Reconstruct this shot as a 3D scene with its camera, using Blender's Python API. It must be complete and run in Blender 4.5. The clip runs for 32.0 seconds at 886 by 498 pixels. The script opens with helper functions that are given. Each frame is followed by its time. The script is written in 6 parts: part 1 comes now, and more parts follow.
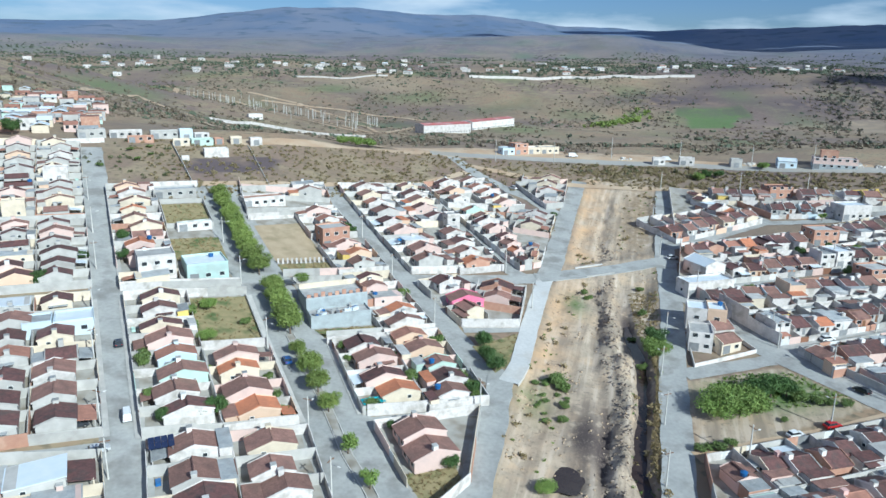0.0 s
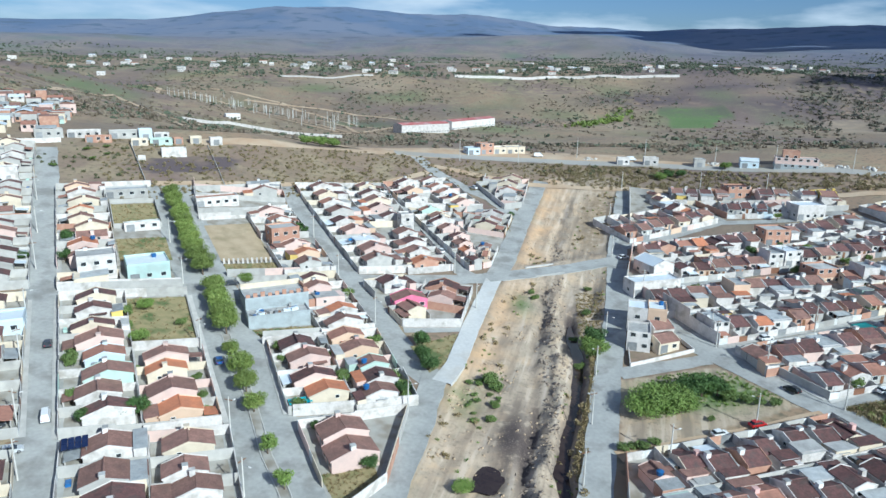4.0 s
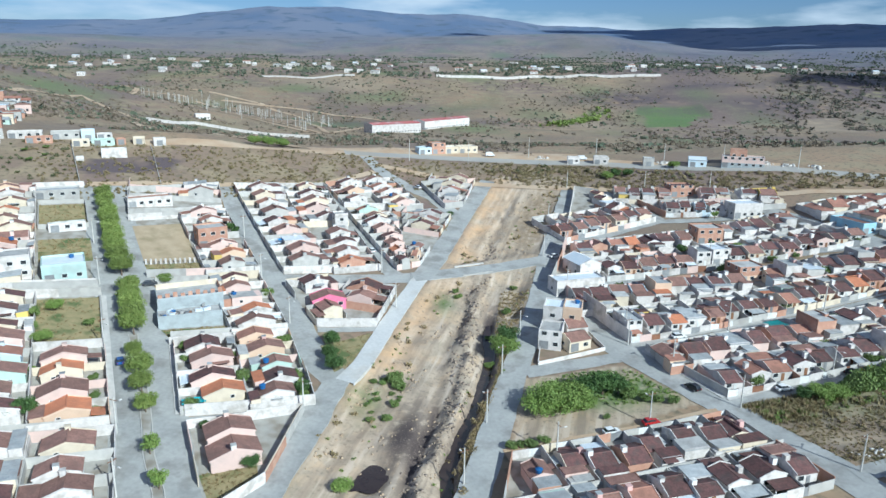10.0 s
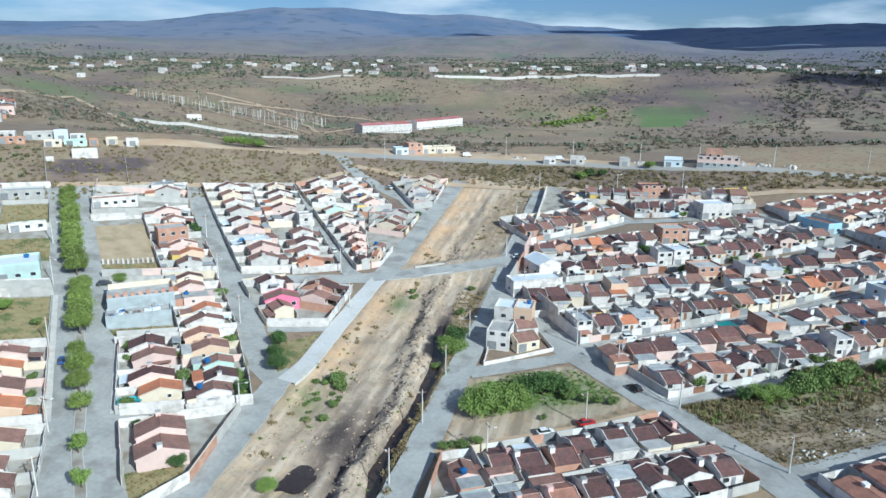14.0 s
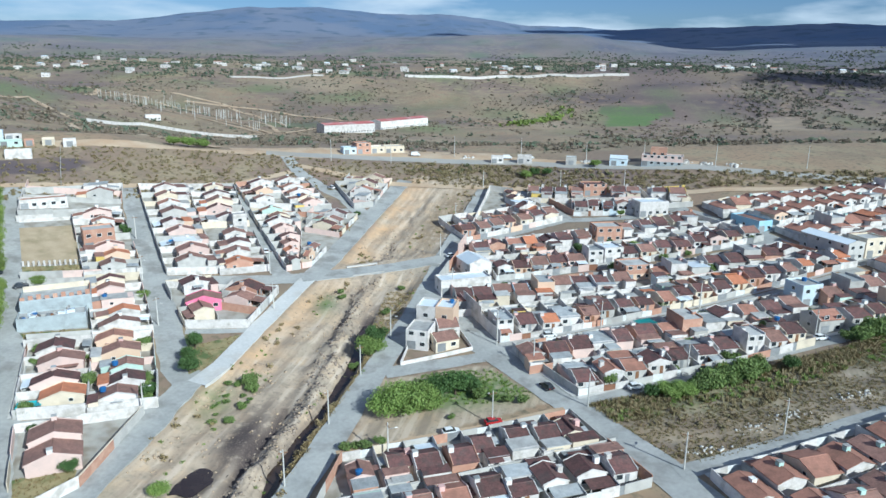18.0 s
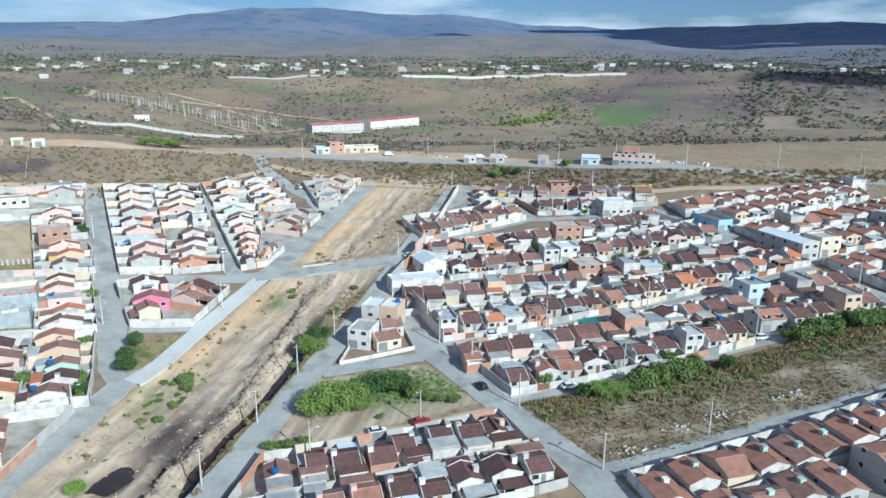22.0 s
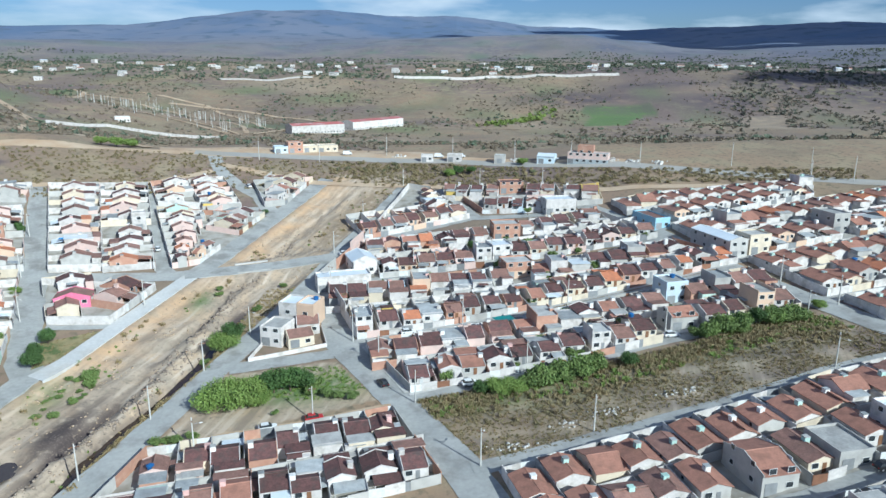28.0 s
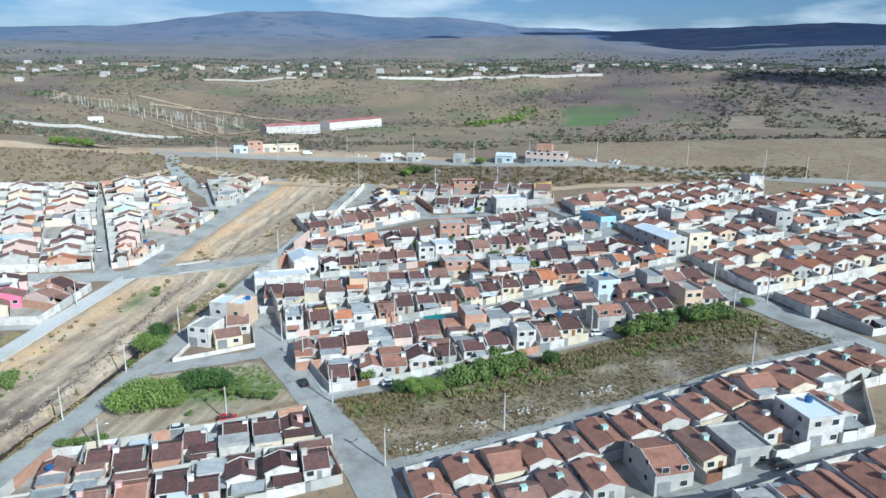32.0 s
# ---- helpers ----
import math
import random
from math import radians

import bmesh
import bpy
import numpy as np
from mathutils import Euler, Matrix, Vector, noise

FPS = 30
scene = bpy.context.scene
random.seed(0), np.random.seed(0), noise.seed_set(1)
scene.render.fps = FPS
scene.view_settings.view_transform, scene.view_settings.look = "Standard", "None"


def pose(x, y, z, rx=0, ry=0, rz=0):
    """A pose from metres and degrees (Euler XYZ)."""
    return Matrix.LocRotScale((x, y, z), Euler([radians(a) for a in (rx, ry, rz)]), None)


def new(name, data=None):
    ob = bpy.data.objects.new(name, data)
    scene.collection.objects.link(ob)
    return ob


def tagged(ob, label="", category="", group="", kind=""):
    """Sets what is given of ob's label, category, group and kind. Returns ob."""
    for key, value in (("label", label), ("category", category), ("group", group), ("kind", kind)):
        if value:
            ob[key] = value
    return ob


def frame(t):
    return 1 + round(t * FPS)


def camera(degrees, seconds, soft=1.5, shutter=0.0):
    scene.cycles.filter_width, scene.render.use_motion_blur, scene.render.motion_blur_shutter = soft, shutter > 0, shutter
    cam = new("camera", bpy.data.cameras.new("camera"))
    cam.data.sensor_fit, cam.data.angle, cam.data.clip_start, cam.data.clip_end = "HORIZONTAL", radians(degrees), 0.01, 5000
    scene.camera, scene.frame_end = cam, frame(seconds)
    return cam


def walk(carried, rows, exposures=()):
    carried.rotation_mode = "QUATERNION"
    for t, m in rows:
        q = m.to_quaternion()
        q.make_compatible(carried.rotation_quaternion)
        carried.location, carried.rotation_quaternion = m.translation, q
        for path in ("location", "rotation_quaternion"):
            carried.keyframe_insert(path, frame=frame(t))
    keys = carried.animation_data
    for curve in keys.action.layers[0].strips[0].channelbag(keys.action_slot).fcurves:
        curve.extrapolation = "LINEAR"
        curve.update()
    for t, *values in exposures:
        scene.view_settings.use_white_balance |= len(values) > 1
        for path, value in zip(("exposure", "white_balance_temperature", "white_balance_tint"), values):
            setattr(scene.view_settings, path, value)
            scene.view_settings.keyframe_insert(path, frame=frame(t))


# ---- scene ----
import collections

cam = camera(64, 32.0)
ROWS = [
    (0, 0.00, -0.00, 76.00, 74.998, -0.966, 0.260),
    (0.5, 1.94, 0.03, 76.04, 74.993, -1.005, 0.151),
    (1, 3.76, 0.09, 76.06, 74.982, -1.065, -0.121),
    (1.5, 5.54, 0.04, 76.12, 74.982, -1.041, -0.145),
    (2, 7.41, 0.09, 76.14, 74.987, -1.074, -0.238),
    (2.5, 9.30, 0.08, 76.19, 74.982, -1.098, -0.317),
    (3, 11.11, -0.01, 76.25, 74.979, -1.081, -0.291),
    (3.5, 13.01, -0.10, 76.31, 74.979, -1.038, -0.158),
    (5.5, 20.50, -0.10, 76.59, 74.954, -1.016, -0.393),
    (6, 22.35, -0.11, 76.62, 74.968, -1.039, -0.577),
    (6.5, 24.26, -0.20, 76.62, 74.977, -1.043, -0.698),
    (7, 26.15, -0.25, 76.65, 74.975, -1.032, -0.689),
    (7.5, 28.05, -0.30, 76.69, 74.964, -0.998, -0.654),
    (8, 29.95, -0.29, 76.76, 74.950, -0.945, -0.537),
    (8.5, 31.82, -0.35, 76.75, 74.947, -0.943, -0.509),
    (9, 33.72, -0.41, 76.76, 74.951, -0.910, -0.492),
    (9.5, 35.62, -0.50, 76.78, 74.957, -0.923, -0.438),
    (10, 37.57, -0.56, 76.76, 74.959, -0.901, -0.527),
    (10.5, 39.49, -0.62, 76.78, 74.974, -0.935, -0.574),
    (11, 41.58, -0.72, 76.85, 74.933, -0.858, -0.070),
    (11.5, 43.60, -0.72, 76.86, 74.944, -0.831, 0.107),
    (12, 45.54, -0.65, 76.89, 74.939, -0.819, 0.190),
    (12.5, 47.61, -0.62, 76.93, 74.985, -0.773, 0.380),
    (13, 49.63, -0.67, 76.99, 74.983, -0.789, 0.234),
    (13.5, 51.59, -0.61, 76.91, 74.971, -0.768, 0.397),
    (14, 53.70, -0.53, 76.89, 74.983, -0.765, 0.124),
    (14.5, 55.74, -0.39, 76.90, 75.007, -0.804, -0.289),
    (15, 57.82, -0.29, 76.95, 75.018, -0.821, -0.789),
    (15.5, 59.82, -0.09, 76.92, 75.008, -0.878, -1.190),
    (17.5, 68.38, 0.03, 76.78, 74.978, -0.782, -1.402),
    (18, 70.62, -0.02, 76.80, 74.992, -0.754, -1.388),
    (18.5, 72.90, -0.03, 76.84, 74.998, -0.731, -1.274),
    (19, 75.06, -0.07, 76.85, 75.001, -0.736, -1.329),
    (19.5, 77.27, -0.03, 76.85, 74.999, -0.704, -1.222),
    (20, 79.47, -0.07, 76.83, 74.987, -0.683, -1.018),
    (20.5, 81.60, 0.03, 76.74, 74.983, -0.652, -0.979),
    (21, 83.72, 0.00, 76.68, 74.981, -0.600, -0.951),
    (21.5, 85.90, 0.01, 76.65, 74.991, -0.584, -0.915),
    (22, 88.12, -0.03, 76.65, 74.996, -0.558, -0.810),
    (22.5, 90.40, -0.07, 76.56, 75.013, -0.538, -0.728),
    (23, 92.51, -0.09, 76.46, 75.024, -0.506, -0.650),
    (23.5, 94.60, -0.08, 76.34, 75.032, -0.471, -0.698),
    (24, 96.66, -0.06, 76.12, 75.054, -0.448, -0.774),
    (24.5, 98.72, -0.12, 76.00, 75.068, -0.456, -0.954),
    (25, 100.83, -0.17, 75.98, 75.067, -0.439, -1.012),
    (25.5, 103.00, -0.20, 75.91, 75.079, -0.425, -0.948),
    (27.5, 111.32, -0.14, 75.60, 75.111, -0.420, -0.574),
    (28, 113.46, -0.05, 75.51, 75.128, -0.361, -0.203),
    (28.5, 115.70, 0.06, 75.41, 75.156, -0.342, 0.014),
    (29, 118.00, 0.23, 75.29, 75.171, -0.338, 0.002),
    (29.5, 120.20, 0.41, 75.16, 75.192, -0.331, -0.057),
    (30, 122.40, 0.50, 75.06, 75.210, -0.316, -0.077),
    (30.5, 124.52, 0.63, 74.98, 75.217, -0.341, -0.227),
    (31, 126.65, 0.81, 74.82, 75.219, -0.325, -0.335),
    (31.5, 128.77, 0.80, 74.75, 75.226, -0.312, -0.519),
    (32, 130.87, 0.80, 74.75, 75.220, -0.341, -0.640),
]
walk(cam, [(t, pose(x, y, z, rx, ry, rz)) for t, x, y, z, rx, ry, rz in ROWS], [(0.0, 0.20, 5540, -3), (32.0, 0.20, 5540, -3)])

# ---- light ----
SUN_AZ = math.atan2(0.66, -0.75)      # compass bearing of the sun, from +Y towards +X
SUN_EL = radians(31)
world = bpy.data.worlds.new("sky")
scene.world = world
world.use_nodes = True
wn, wl = world.node_tree.nodes, world.node_tree.links
wn.clear()
w_out, w_bg, w_sky = wn.new("ShaderNodeOutputWorld"), wn.new("ShaderNodeBackground"), wn.new("ShaderNodeTexSky")
w_sky.sky_type, w_sky.sun_disc = "NISHITA", False
w_sky.sun_elevation, w_sky.sun_rotation = SUN_EL, SUN_AZ
w_sky.air_density, w_sky.dust_density, w_sky.ozone_density = 1.0, 0.3, 3.0
w_co, w_map, w_noise, w_ramp, w_mix = (wn.new("ShaderNodeTexCoord"), wn.new("ShaderNodeMapping"), wn.new("ShaderNodeTexNoise"),
                                       wn.new("ShaderNodeValToRGB"), wn.new("ShaderNodeMix"))
w_mix.data_type = "RGBA"
w_map.inputs["Scale"].default_value = (2.6, 2.6, 13.0)
w_map.inputs["Location"].default_value = (0.35, 0.0, 0.2)
w_noise.inputs["Scale"].default_value, w_noise.inputs["Detail"].default_value = 1.6, 7.0
w_ramp.color_ramp.elements[0].position, w_ramp.color_ramp.elements[1].position = 0.47, 0.66
w_mix.inputs["B"].default_value = (12.4, 13.2, 15.0, 1)
wl.new(w_co.outputs["Generated"], w_map.inputs["Vector"])
wl.new(w_map.outputs["Vector"], w_noise.inputs["Vector"])
wl.new(w_noise.outputs["Fac"], w_ramp.inputs["Fac"])
wl.new(w_ramp.outputs["Color"], w_mix.inputs["Factor"])
w_tone = wn.new("ShaderNodeMix")
w_tone.data_type, w_tone.blend_type = "RGBA", "MULTIPLY"
w_tone.inputs["Factor"].default_value = 1.0
w_tone.inputs["B"].default_value = (0.88, 1.02, 1.46, 1)
wl.new(w_sky.outputs["Color"], w_tone.inputs["A"])
wl.new(w_tone.outputs["Result"], w_mix.inputs["A"])
wl.new(w_mix.outputs["Result"], w_bg.inputs["Color"])
wl.new(w_bg.outputs["Background"], w_out.inputs["Surface"])
w_bg.inputs["Strength"].default_value = 0.05

sun = new("sun", bpy.data.lights.new("sun", "SUN"))
sun.data.energy, sun.data.angle, sun.data.color = 5.0, radians(0.5), (1.0, 0.965, 0.91)
sun_dir = Vector((math.sin(SUN_AZ) * math.cos(SUN_EL), math.cos(SUN_AZ) * math.cos(SUN_EL), math.sin(SUN_EL)))
sun.matrix_world = sun_dir.to_track_quat("Z", "Y").to_matrix().to_4x4()

# ---- materials ----
MATS = {}


def mat(name, c1, c2=None, scale=0.6, rough=0.85, metal=0.0, bump=0.15, fine=14.0, vary=0.12, stain=None, stain_scale=0.25, stain_amount=0.5, grain=0.3):
    """Two noises (patches and grain), a random shift for each object, an optional stain, and fine relief."""
    if name in MATS:
        return MATS[name]
    m = bpy.data.materials.new(name)
    m.use_nodes = True
    n, l = m.node_tree.nodes, m.node_tree.links
    b = n["Principled BSDF"]
    b.inputs["Roughness"].default_value, b.inputs["Metallic"].default_value = rough, metal
    c2 = c2 or tuple(v * 0.8 for v in c1)
    geo, info = n.new("ShaderNodeNewGeometry"), n.new("ShaderNodeObjectInfo")
    big, small = n.new("ShaderNodeTexNoise"), n.new("ShaderNodeTexNoise")
    big.inputs["Scale"].default_value, big.inputs["Detail"].default_value = scale, 6
    small.inputs["Scale"].default_value, small.inputs["Detail"].default_value = fine, 4
    for k in (big, small):
        l.new(geo.outputs["Position"], k.inputs["Vector"])
    ramp = n.new("ShaderNodeValToRGB")
    ramp.color_ramp.elements[0].position, ramp.color_ramp.elements[1].position = 0.35, 0.65
    ramp.color_ramp.elements[0].color, ramp.color_ramp.elements[1].color = (*c1, 1), (*c2, 1)
    l.new(big.outputs["Fac"], ramp.inputs["Fac"])
    col = ramp.outputs["Color"]
    if stain:
        sn, sr, sm = n.new("ShaderNodeTexNoise"), n.new("ShaderNodeValToRGB"), n.new("ShaderNodeMix")
        sn.inputs["Scale"].default_value, sn.inputs["Detail"].default_value = stain_scale, 8
        l.new(geo.outputs["Position"], sn.inputs["Vector"])
        sr.color_ramp.elements[0].position, sr.color_ramp.elements[1].position = 0.5, 0.66
        sr.color_ramp.elements[1].color = (stain_amount, stain_amount, stain_amount, 1)
        l.new(sn.outputs["Fac"], sr.inputs["Fac"])
        sm.data_type = "RGBA"
        sm.inputs["B"].default_value = (*stain, 1)
        l.new(sr.outputs["Color"], sm.inputs["Factor"])
        l.new(col, sm.inputs["A"])
        col = sm.outputs["Result"]
    val, add, rnd, hsv = n.new("ShaderNodeMath"), n.new("ShaderNodeMath"), n.new("ShaderNodeMath"), n.new("ShaderNodeHueSaturation")
    rnd.operation, rnd.inputs[1].default_value = "MULTIPLY", 2 * vary
    l.new(info.outputs["Random"], rnd.inputs[0])
    val.operation, val.inputs[1].default_value = "MULTIPLY_ADD", grain
    val.inputs[2].default_value = 1.0 - grain / 2 - vary
    l.new(small.outputs["Fac"], val.inputs[0])
    l.new(rnd.outputs[0], add.inputs[0])
    l.new(val.outputs[0], add.inputs[1])
    l.new(add.outputs[0], hsv.inputs["Value"])
    l.new(col, hsv.inputs["Color"])
    l.new(hsv.outputs["Color"], b.inputs["Base Color"])
    if bump:
        bp = n.new("ShaderNodeBump")
        bp.inputs["Strength"].default_value, bp.inputs["Distance"].default_value = bump, 0.05
        l.new(small.outputs["Fac"], bp.inputs["Height"])
        l.new(bp.outputs["Normal"], b.inputs["Normal"])
    MATS[name] = m
    return m


ROAD = mat("cobble_paving", (0.31, 0.31, 0.295), (0.385, 0.38, 0.36), 0.11, 0.9, bump=0.3, fine=1.1, vary=0.03, stain=(0.21, 0.20, 0.185), stain_scale=0.16, stain_amount=0.75, grain=0.45)
NEWROAD = mat("new_concrete_road", (0.49, 0.485, 0.47), (0.56, 0.55, 0.53), 0.1, 0.9, fine=1.2, vary=0.01, stain=(0.40, 0.35, 0.29), stain_scale=0.12, grain=0.35)
DIRTROAD = mat("dirt_road", (0.42, 0.29, 0.185), (0.48, 0.375, 0.265), 0.1, 0.95, fine=2.0, vary=0.01)
ASPHALT = mat("highway_asphalt", (0.32, 0.305, 0.28), (0.37, 0.35, 0.315), 0.05, 0.9, fine=2.0, vary=0.0, stain=(0.36, 0.30, 0.22), stain_scale=0.06)
YARD = mat("yard_ground", (0.36, 0.345, 0.31), (0.28, 0.255, 0.22), 0.3, 0.92, fine=1.2, vary=0.05, stain=(0.20, 0.17, 0.13), stain_scale=0.3, stain_amount=0.8, grain=0.5)
KERB = mat("kerb_concrete", (0.50, 0.48, 0.45), None, 0.5)
WALLS = {
    "white": mat("white_render", (0.64, 0.60, 0.57), (0.56, 0.52, 0.49), 0.5, stain=(0.36, 0.33, 0.29), vary=0.13, stain_scale=0.45, stain_amount=0.75, fine=2.2, grain=0.4),
    "cream": mat("cream_render", (0.66, 0.57, 0.44), (0.60, 0.51, 0.39), 0.5, stain=(0.45, 0.38, 0.3), stain_scale=0.4),
    "pink": mat("pink_render", (0.66, 0.49, 0.43), (0.60, 0.45, 0.40), 0.5, stain=(0.5, 0.40, 0.36), stain_scale=0.4),
    "grey": mat("grey_render", (0.47, 0.45, 0.42), (0.40, 0.385, 0.36), 0.5, stain=(0.29, 0.27, 0.25), stain_scale=0.35),
    "peach": mat("peach_render", (0.65, 0.47, 0.34), (0.60, 0.43, 0.31), 0.5, stain_scale=0.4),
    "yellow": mat("yellow_render", (0.68, 0.50, 0.14), (0.62, 0.45, 0.13), 0.5),
    "blue": mat("pale_blue_render", (0.52, 0.62, 0.68), (0.56, 0.64, 0.68), 0.5, stain=(0.5, 0.5, 0.5), stain_scale=0.4),
    "green": mat("mint_render", (0.47, 0.60, 0.52), (0.43, 0.55, 0.48), 0.5, stain=(0.38, 0.42, 0.38), stain_scale=0.4),
    "brick": mat("bare_brick", (0.40, 0.215, 0.15), (0.45, 0.255, 0.18), 0.8, bump=0.4, fine=9.0, stain=(0.56, 0.38, 0.28), stain_scale=0.5),
    "magenta": mat("magenta_render", (0.72, 0.18, 0.30), None, 0.5),
}
ROOFS = {
    "dark": mat("dark_clay_tile", (0.098, 0.05, 0.046), (0.15, 0.07, 0.063), 0.9, 0.8, bump=0.6, fine=2.6, vary=0.24, stain=(0.06, 0.06, 0.054), stain_scale=0.5, grain=0.95),
    "brown": mat("brown_clay_tile", (0.21, 0.115, 0.092), (0.29, 0.16, 0.125), 0.9, 0.8, bump=0.6, fine=3.2, vary=0.2, stain=(0.12, 0.078, 0.065), stain_scale=0.45, grain=0.95),
    "terracotta": mat("terracotta_tile", (0.37, 0.178, 0.125), (0.30, 0.148, 0.106), 0.9, 0.8, bump=0.6, fine=3.2, vary=0.14, stain=(0.18, 0.095, 0.068), stain_scale=0.4, grain=0.6),
    "orange": mat("new_orange_tile", (0.52, 0.20, 0.10), (0.44, 0.17, 0.09), 0.9, 0.8, bump=0.6, fine=3.2, vary=0.12, stain=(0.33, 0.14, 0.08), stain_scale=0.5, grain=0.5),
}
FIBRE = mat("fibre_cement_sheet", (0.29, 0.305, 0.31), (0.40, 0.41, 0.41), 0.8, 0.8, vary=0.25, fine=3.0, stain=(0.19, 0.18, 0.17), stain_scale=0.4, grain=0.5)
STEEL = mat("painted_steel_sheet", (0.62, 0.68, 0.73), (0.68, 0.72, 0.75), 0.4, 0.45, vary=0.08)
SLAB = mat("concrete_roof_slab", (0.36, 0.355, 0.34), (0.45, 0.44, 0.42), 0.6, stain=(0.22, 0.21, 0.2), vary=0.15, fine=2.5, grain=0.5)
GATE_W = mat("white_gate", (0.72, 0.72, 0.70), None, 1.0, 0.5, vary=0.08)
GATE_D = mat("grey_gate", (0.26, 0.265, 0.27), None, 1.0, 0.5, vary=0.25)
GATE_B = mat("brown_gate", (0.25, 0.12, 0.07), None, 1.0, 0.5, vary=0.2)
GLASS = mat("window_glass", (0.03, 0.035, 0.04), (0.05, 0.055, 0.06), 1.0, 0.12, bump=0.0, vary=0.02)
WOOD = mat("wood_door", (0.22, 0.11, 0.055), None, 2.0, 0.6)
TANK_W = mat("tank_white", (0.78, 0.76, 0.72), None, 1.0, vary=0.08)
TANK_G = mat("tank_green", (0.45, 0.62, 0.55), None, 1.0, vary=0.1)
TANK_P = mat("tank_pink", (0.66, 0.42, 0.38), None, 1.0, vary=0.1)
TANK_B = mat("tank_blue_plastic", (0.03, 0.13, 0.34), None, 1.0, 0.4, vary=0.1)
POLE = mat("pole_concrete", (0.58, 0.56, 0.52), None, 1.0, vary=0.06)

# ---- terrain ----
LEFT_BANK = ([60, 115, 130, 141, 156, 163, 168, 183, 199, 217, 229, 257, 288, 312, 330], [2, 9.3, 12.2, 14.8, 16.4, 19.8, 22.7, 26.4, 30.4, 35.4, 40.2, 47.6, 56, 62, 66])
RIGHT_BANK = ([60, 115, 136, 161, 194, 220, 232, 316, 330], [34, 43.2, 47.8, 54.8, 63.5, 69.8, 73, 96.5, 99])
BRIDGE = ((32.5, 220.6), (78.5, 239.5))


def town_z(x, y):
    x, y = np.asarray(x, float), np.asarray(y, float)
    u = (np.clip(x, -170, 330) - 60) / 100
    v = (np.clip(y, 60, 330) - 180) / 100
    west = 1.8 - 1.3 * np.clip((y - 270) / 60, 0, 1)
    q = np.where(u > 1.35, 1.8225 + (u - 1.35) * 1.2, np.where(u < -1.35, 1.8225 + (-u - 1.35) * west, u * u))
    near = 2.1 - 0.2 * u + 10.8 * v + 6.6 * q - 2.5 * u * v + 2.6 * v * v
    fall = np.interp(y, [330, 370, 410, 480, 560, 700, 830, 900, 960, 1225, 1420, 2000, 2600], [0, 4.5, 4, -4, -12, -16, -19, -17, -9, 27, 37, 48, 52])
    fall = np.where((x < 15) & (y < 440), np.minimum(fall, 4.5 * np.clip((x + 45) / 60, 0, 1)), fall)
    shelf = 36 * (np.clip(-x - 62, 0, 300) / 224) ** 1.6 * np.interp(y, [340, 400, 457, 520, 600, 700, 900, 1100], [0, 0.6, 1.15, 1.2, 0.95, 1, 0.4, 0])
    start = 330 - 20 * np.clip((-x - 80) / 60, 0, 1)
    fade = np.clip((y - start) / 140, 0, 1)
    return near * (1 - fade) + 25 * fade + fall + shelf


def gz(x, y):
    """The same for one point, without arrays."""
    u = (min(max(x, -170), 330) - 60) / 100
    v = (min(max(y, 60), 330) - 180) / 100
    q = 1.8225 + (u - 1.35) * 1.2 if u > 1.35 else 1.8225 + (-u - 1.35) * (1.8 - 1.3 * min(max((y - 270) / 60, 0), 1)) if u < -1.35 else u * u
    near = 2.1 - 0.2 * u + 10.8 * v + 6.6 * q - 2.5 * u * v + 2.6 * v * v
    return near if y <= 310 else float(sheet_z(x, y)) if y > 330 else float(town_z(x, y))


WAVES = {}


def waves(x, y, size, seed):
    """A cheap smooth random field made of a few sine waves."""
    if (size, seed) not in WAVES:
        r = np.random.RandomState(seed)
        WAVES[size, seed] = [(math.cos(a), math.sin(a), 6.28 / s, p) for a, s, p in ((r.uniform(0, 6.28), size * r.uniform(0.5, 1.8), r.uniform(0, 6.28)) for _ in range(7))]
    return sum(np.sin((x * c + y * s) * k + p) for c, s, k, p in WAVES[size, seed]) / 3.5


def bridge_distance(x, y):
    (ax, ay), (bx, by) = BRIDGE
    n = math.hypot(bx - ax, by - ay)
    return np.abs((x - ax) * (by - ay) - (y - ay) * (bx - ax)) / n


def canal_part(x, y):
    """Position across the canal strip, 0 at its left road and 1 at its right road."""
    xl, xr = np.interp(y, *LEFT_BANK), np.interp(y, *RIGHT_BANK)
    return (x - xl) / (xr - xl)


DITCH = ([60, 117, 126, 134, 144, 153, 165, 178, 184, 197, 212, 233, 259, 290, 330], [24, 31.6, 33.2, 35.0, 38.0, 38.8, 39.6, 41.6, 43.2, 46, 48.4, 53.6, 59.6, 67, 77])
RIDGE = ([60, 117, 122, 132, 140, 149, 164, 176, 195, 215, 233, 290, 330], [28, 34.2, 35.4, 38.4, 41.2, 43.8, 46.4, 46.6, 49.6, 52.6, 57.4, 71, 82])
STREAM = ([60, 121, 128, 136, 145, 154, 164, 176, 188, 204, 225], [36, 40.9, 40.6, 42.8, 45.8, 48.9, 51.6, 53.2, 52.8, 55, 58.5])


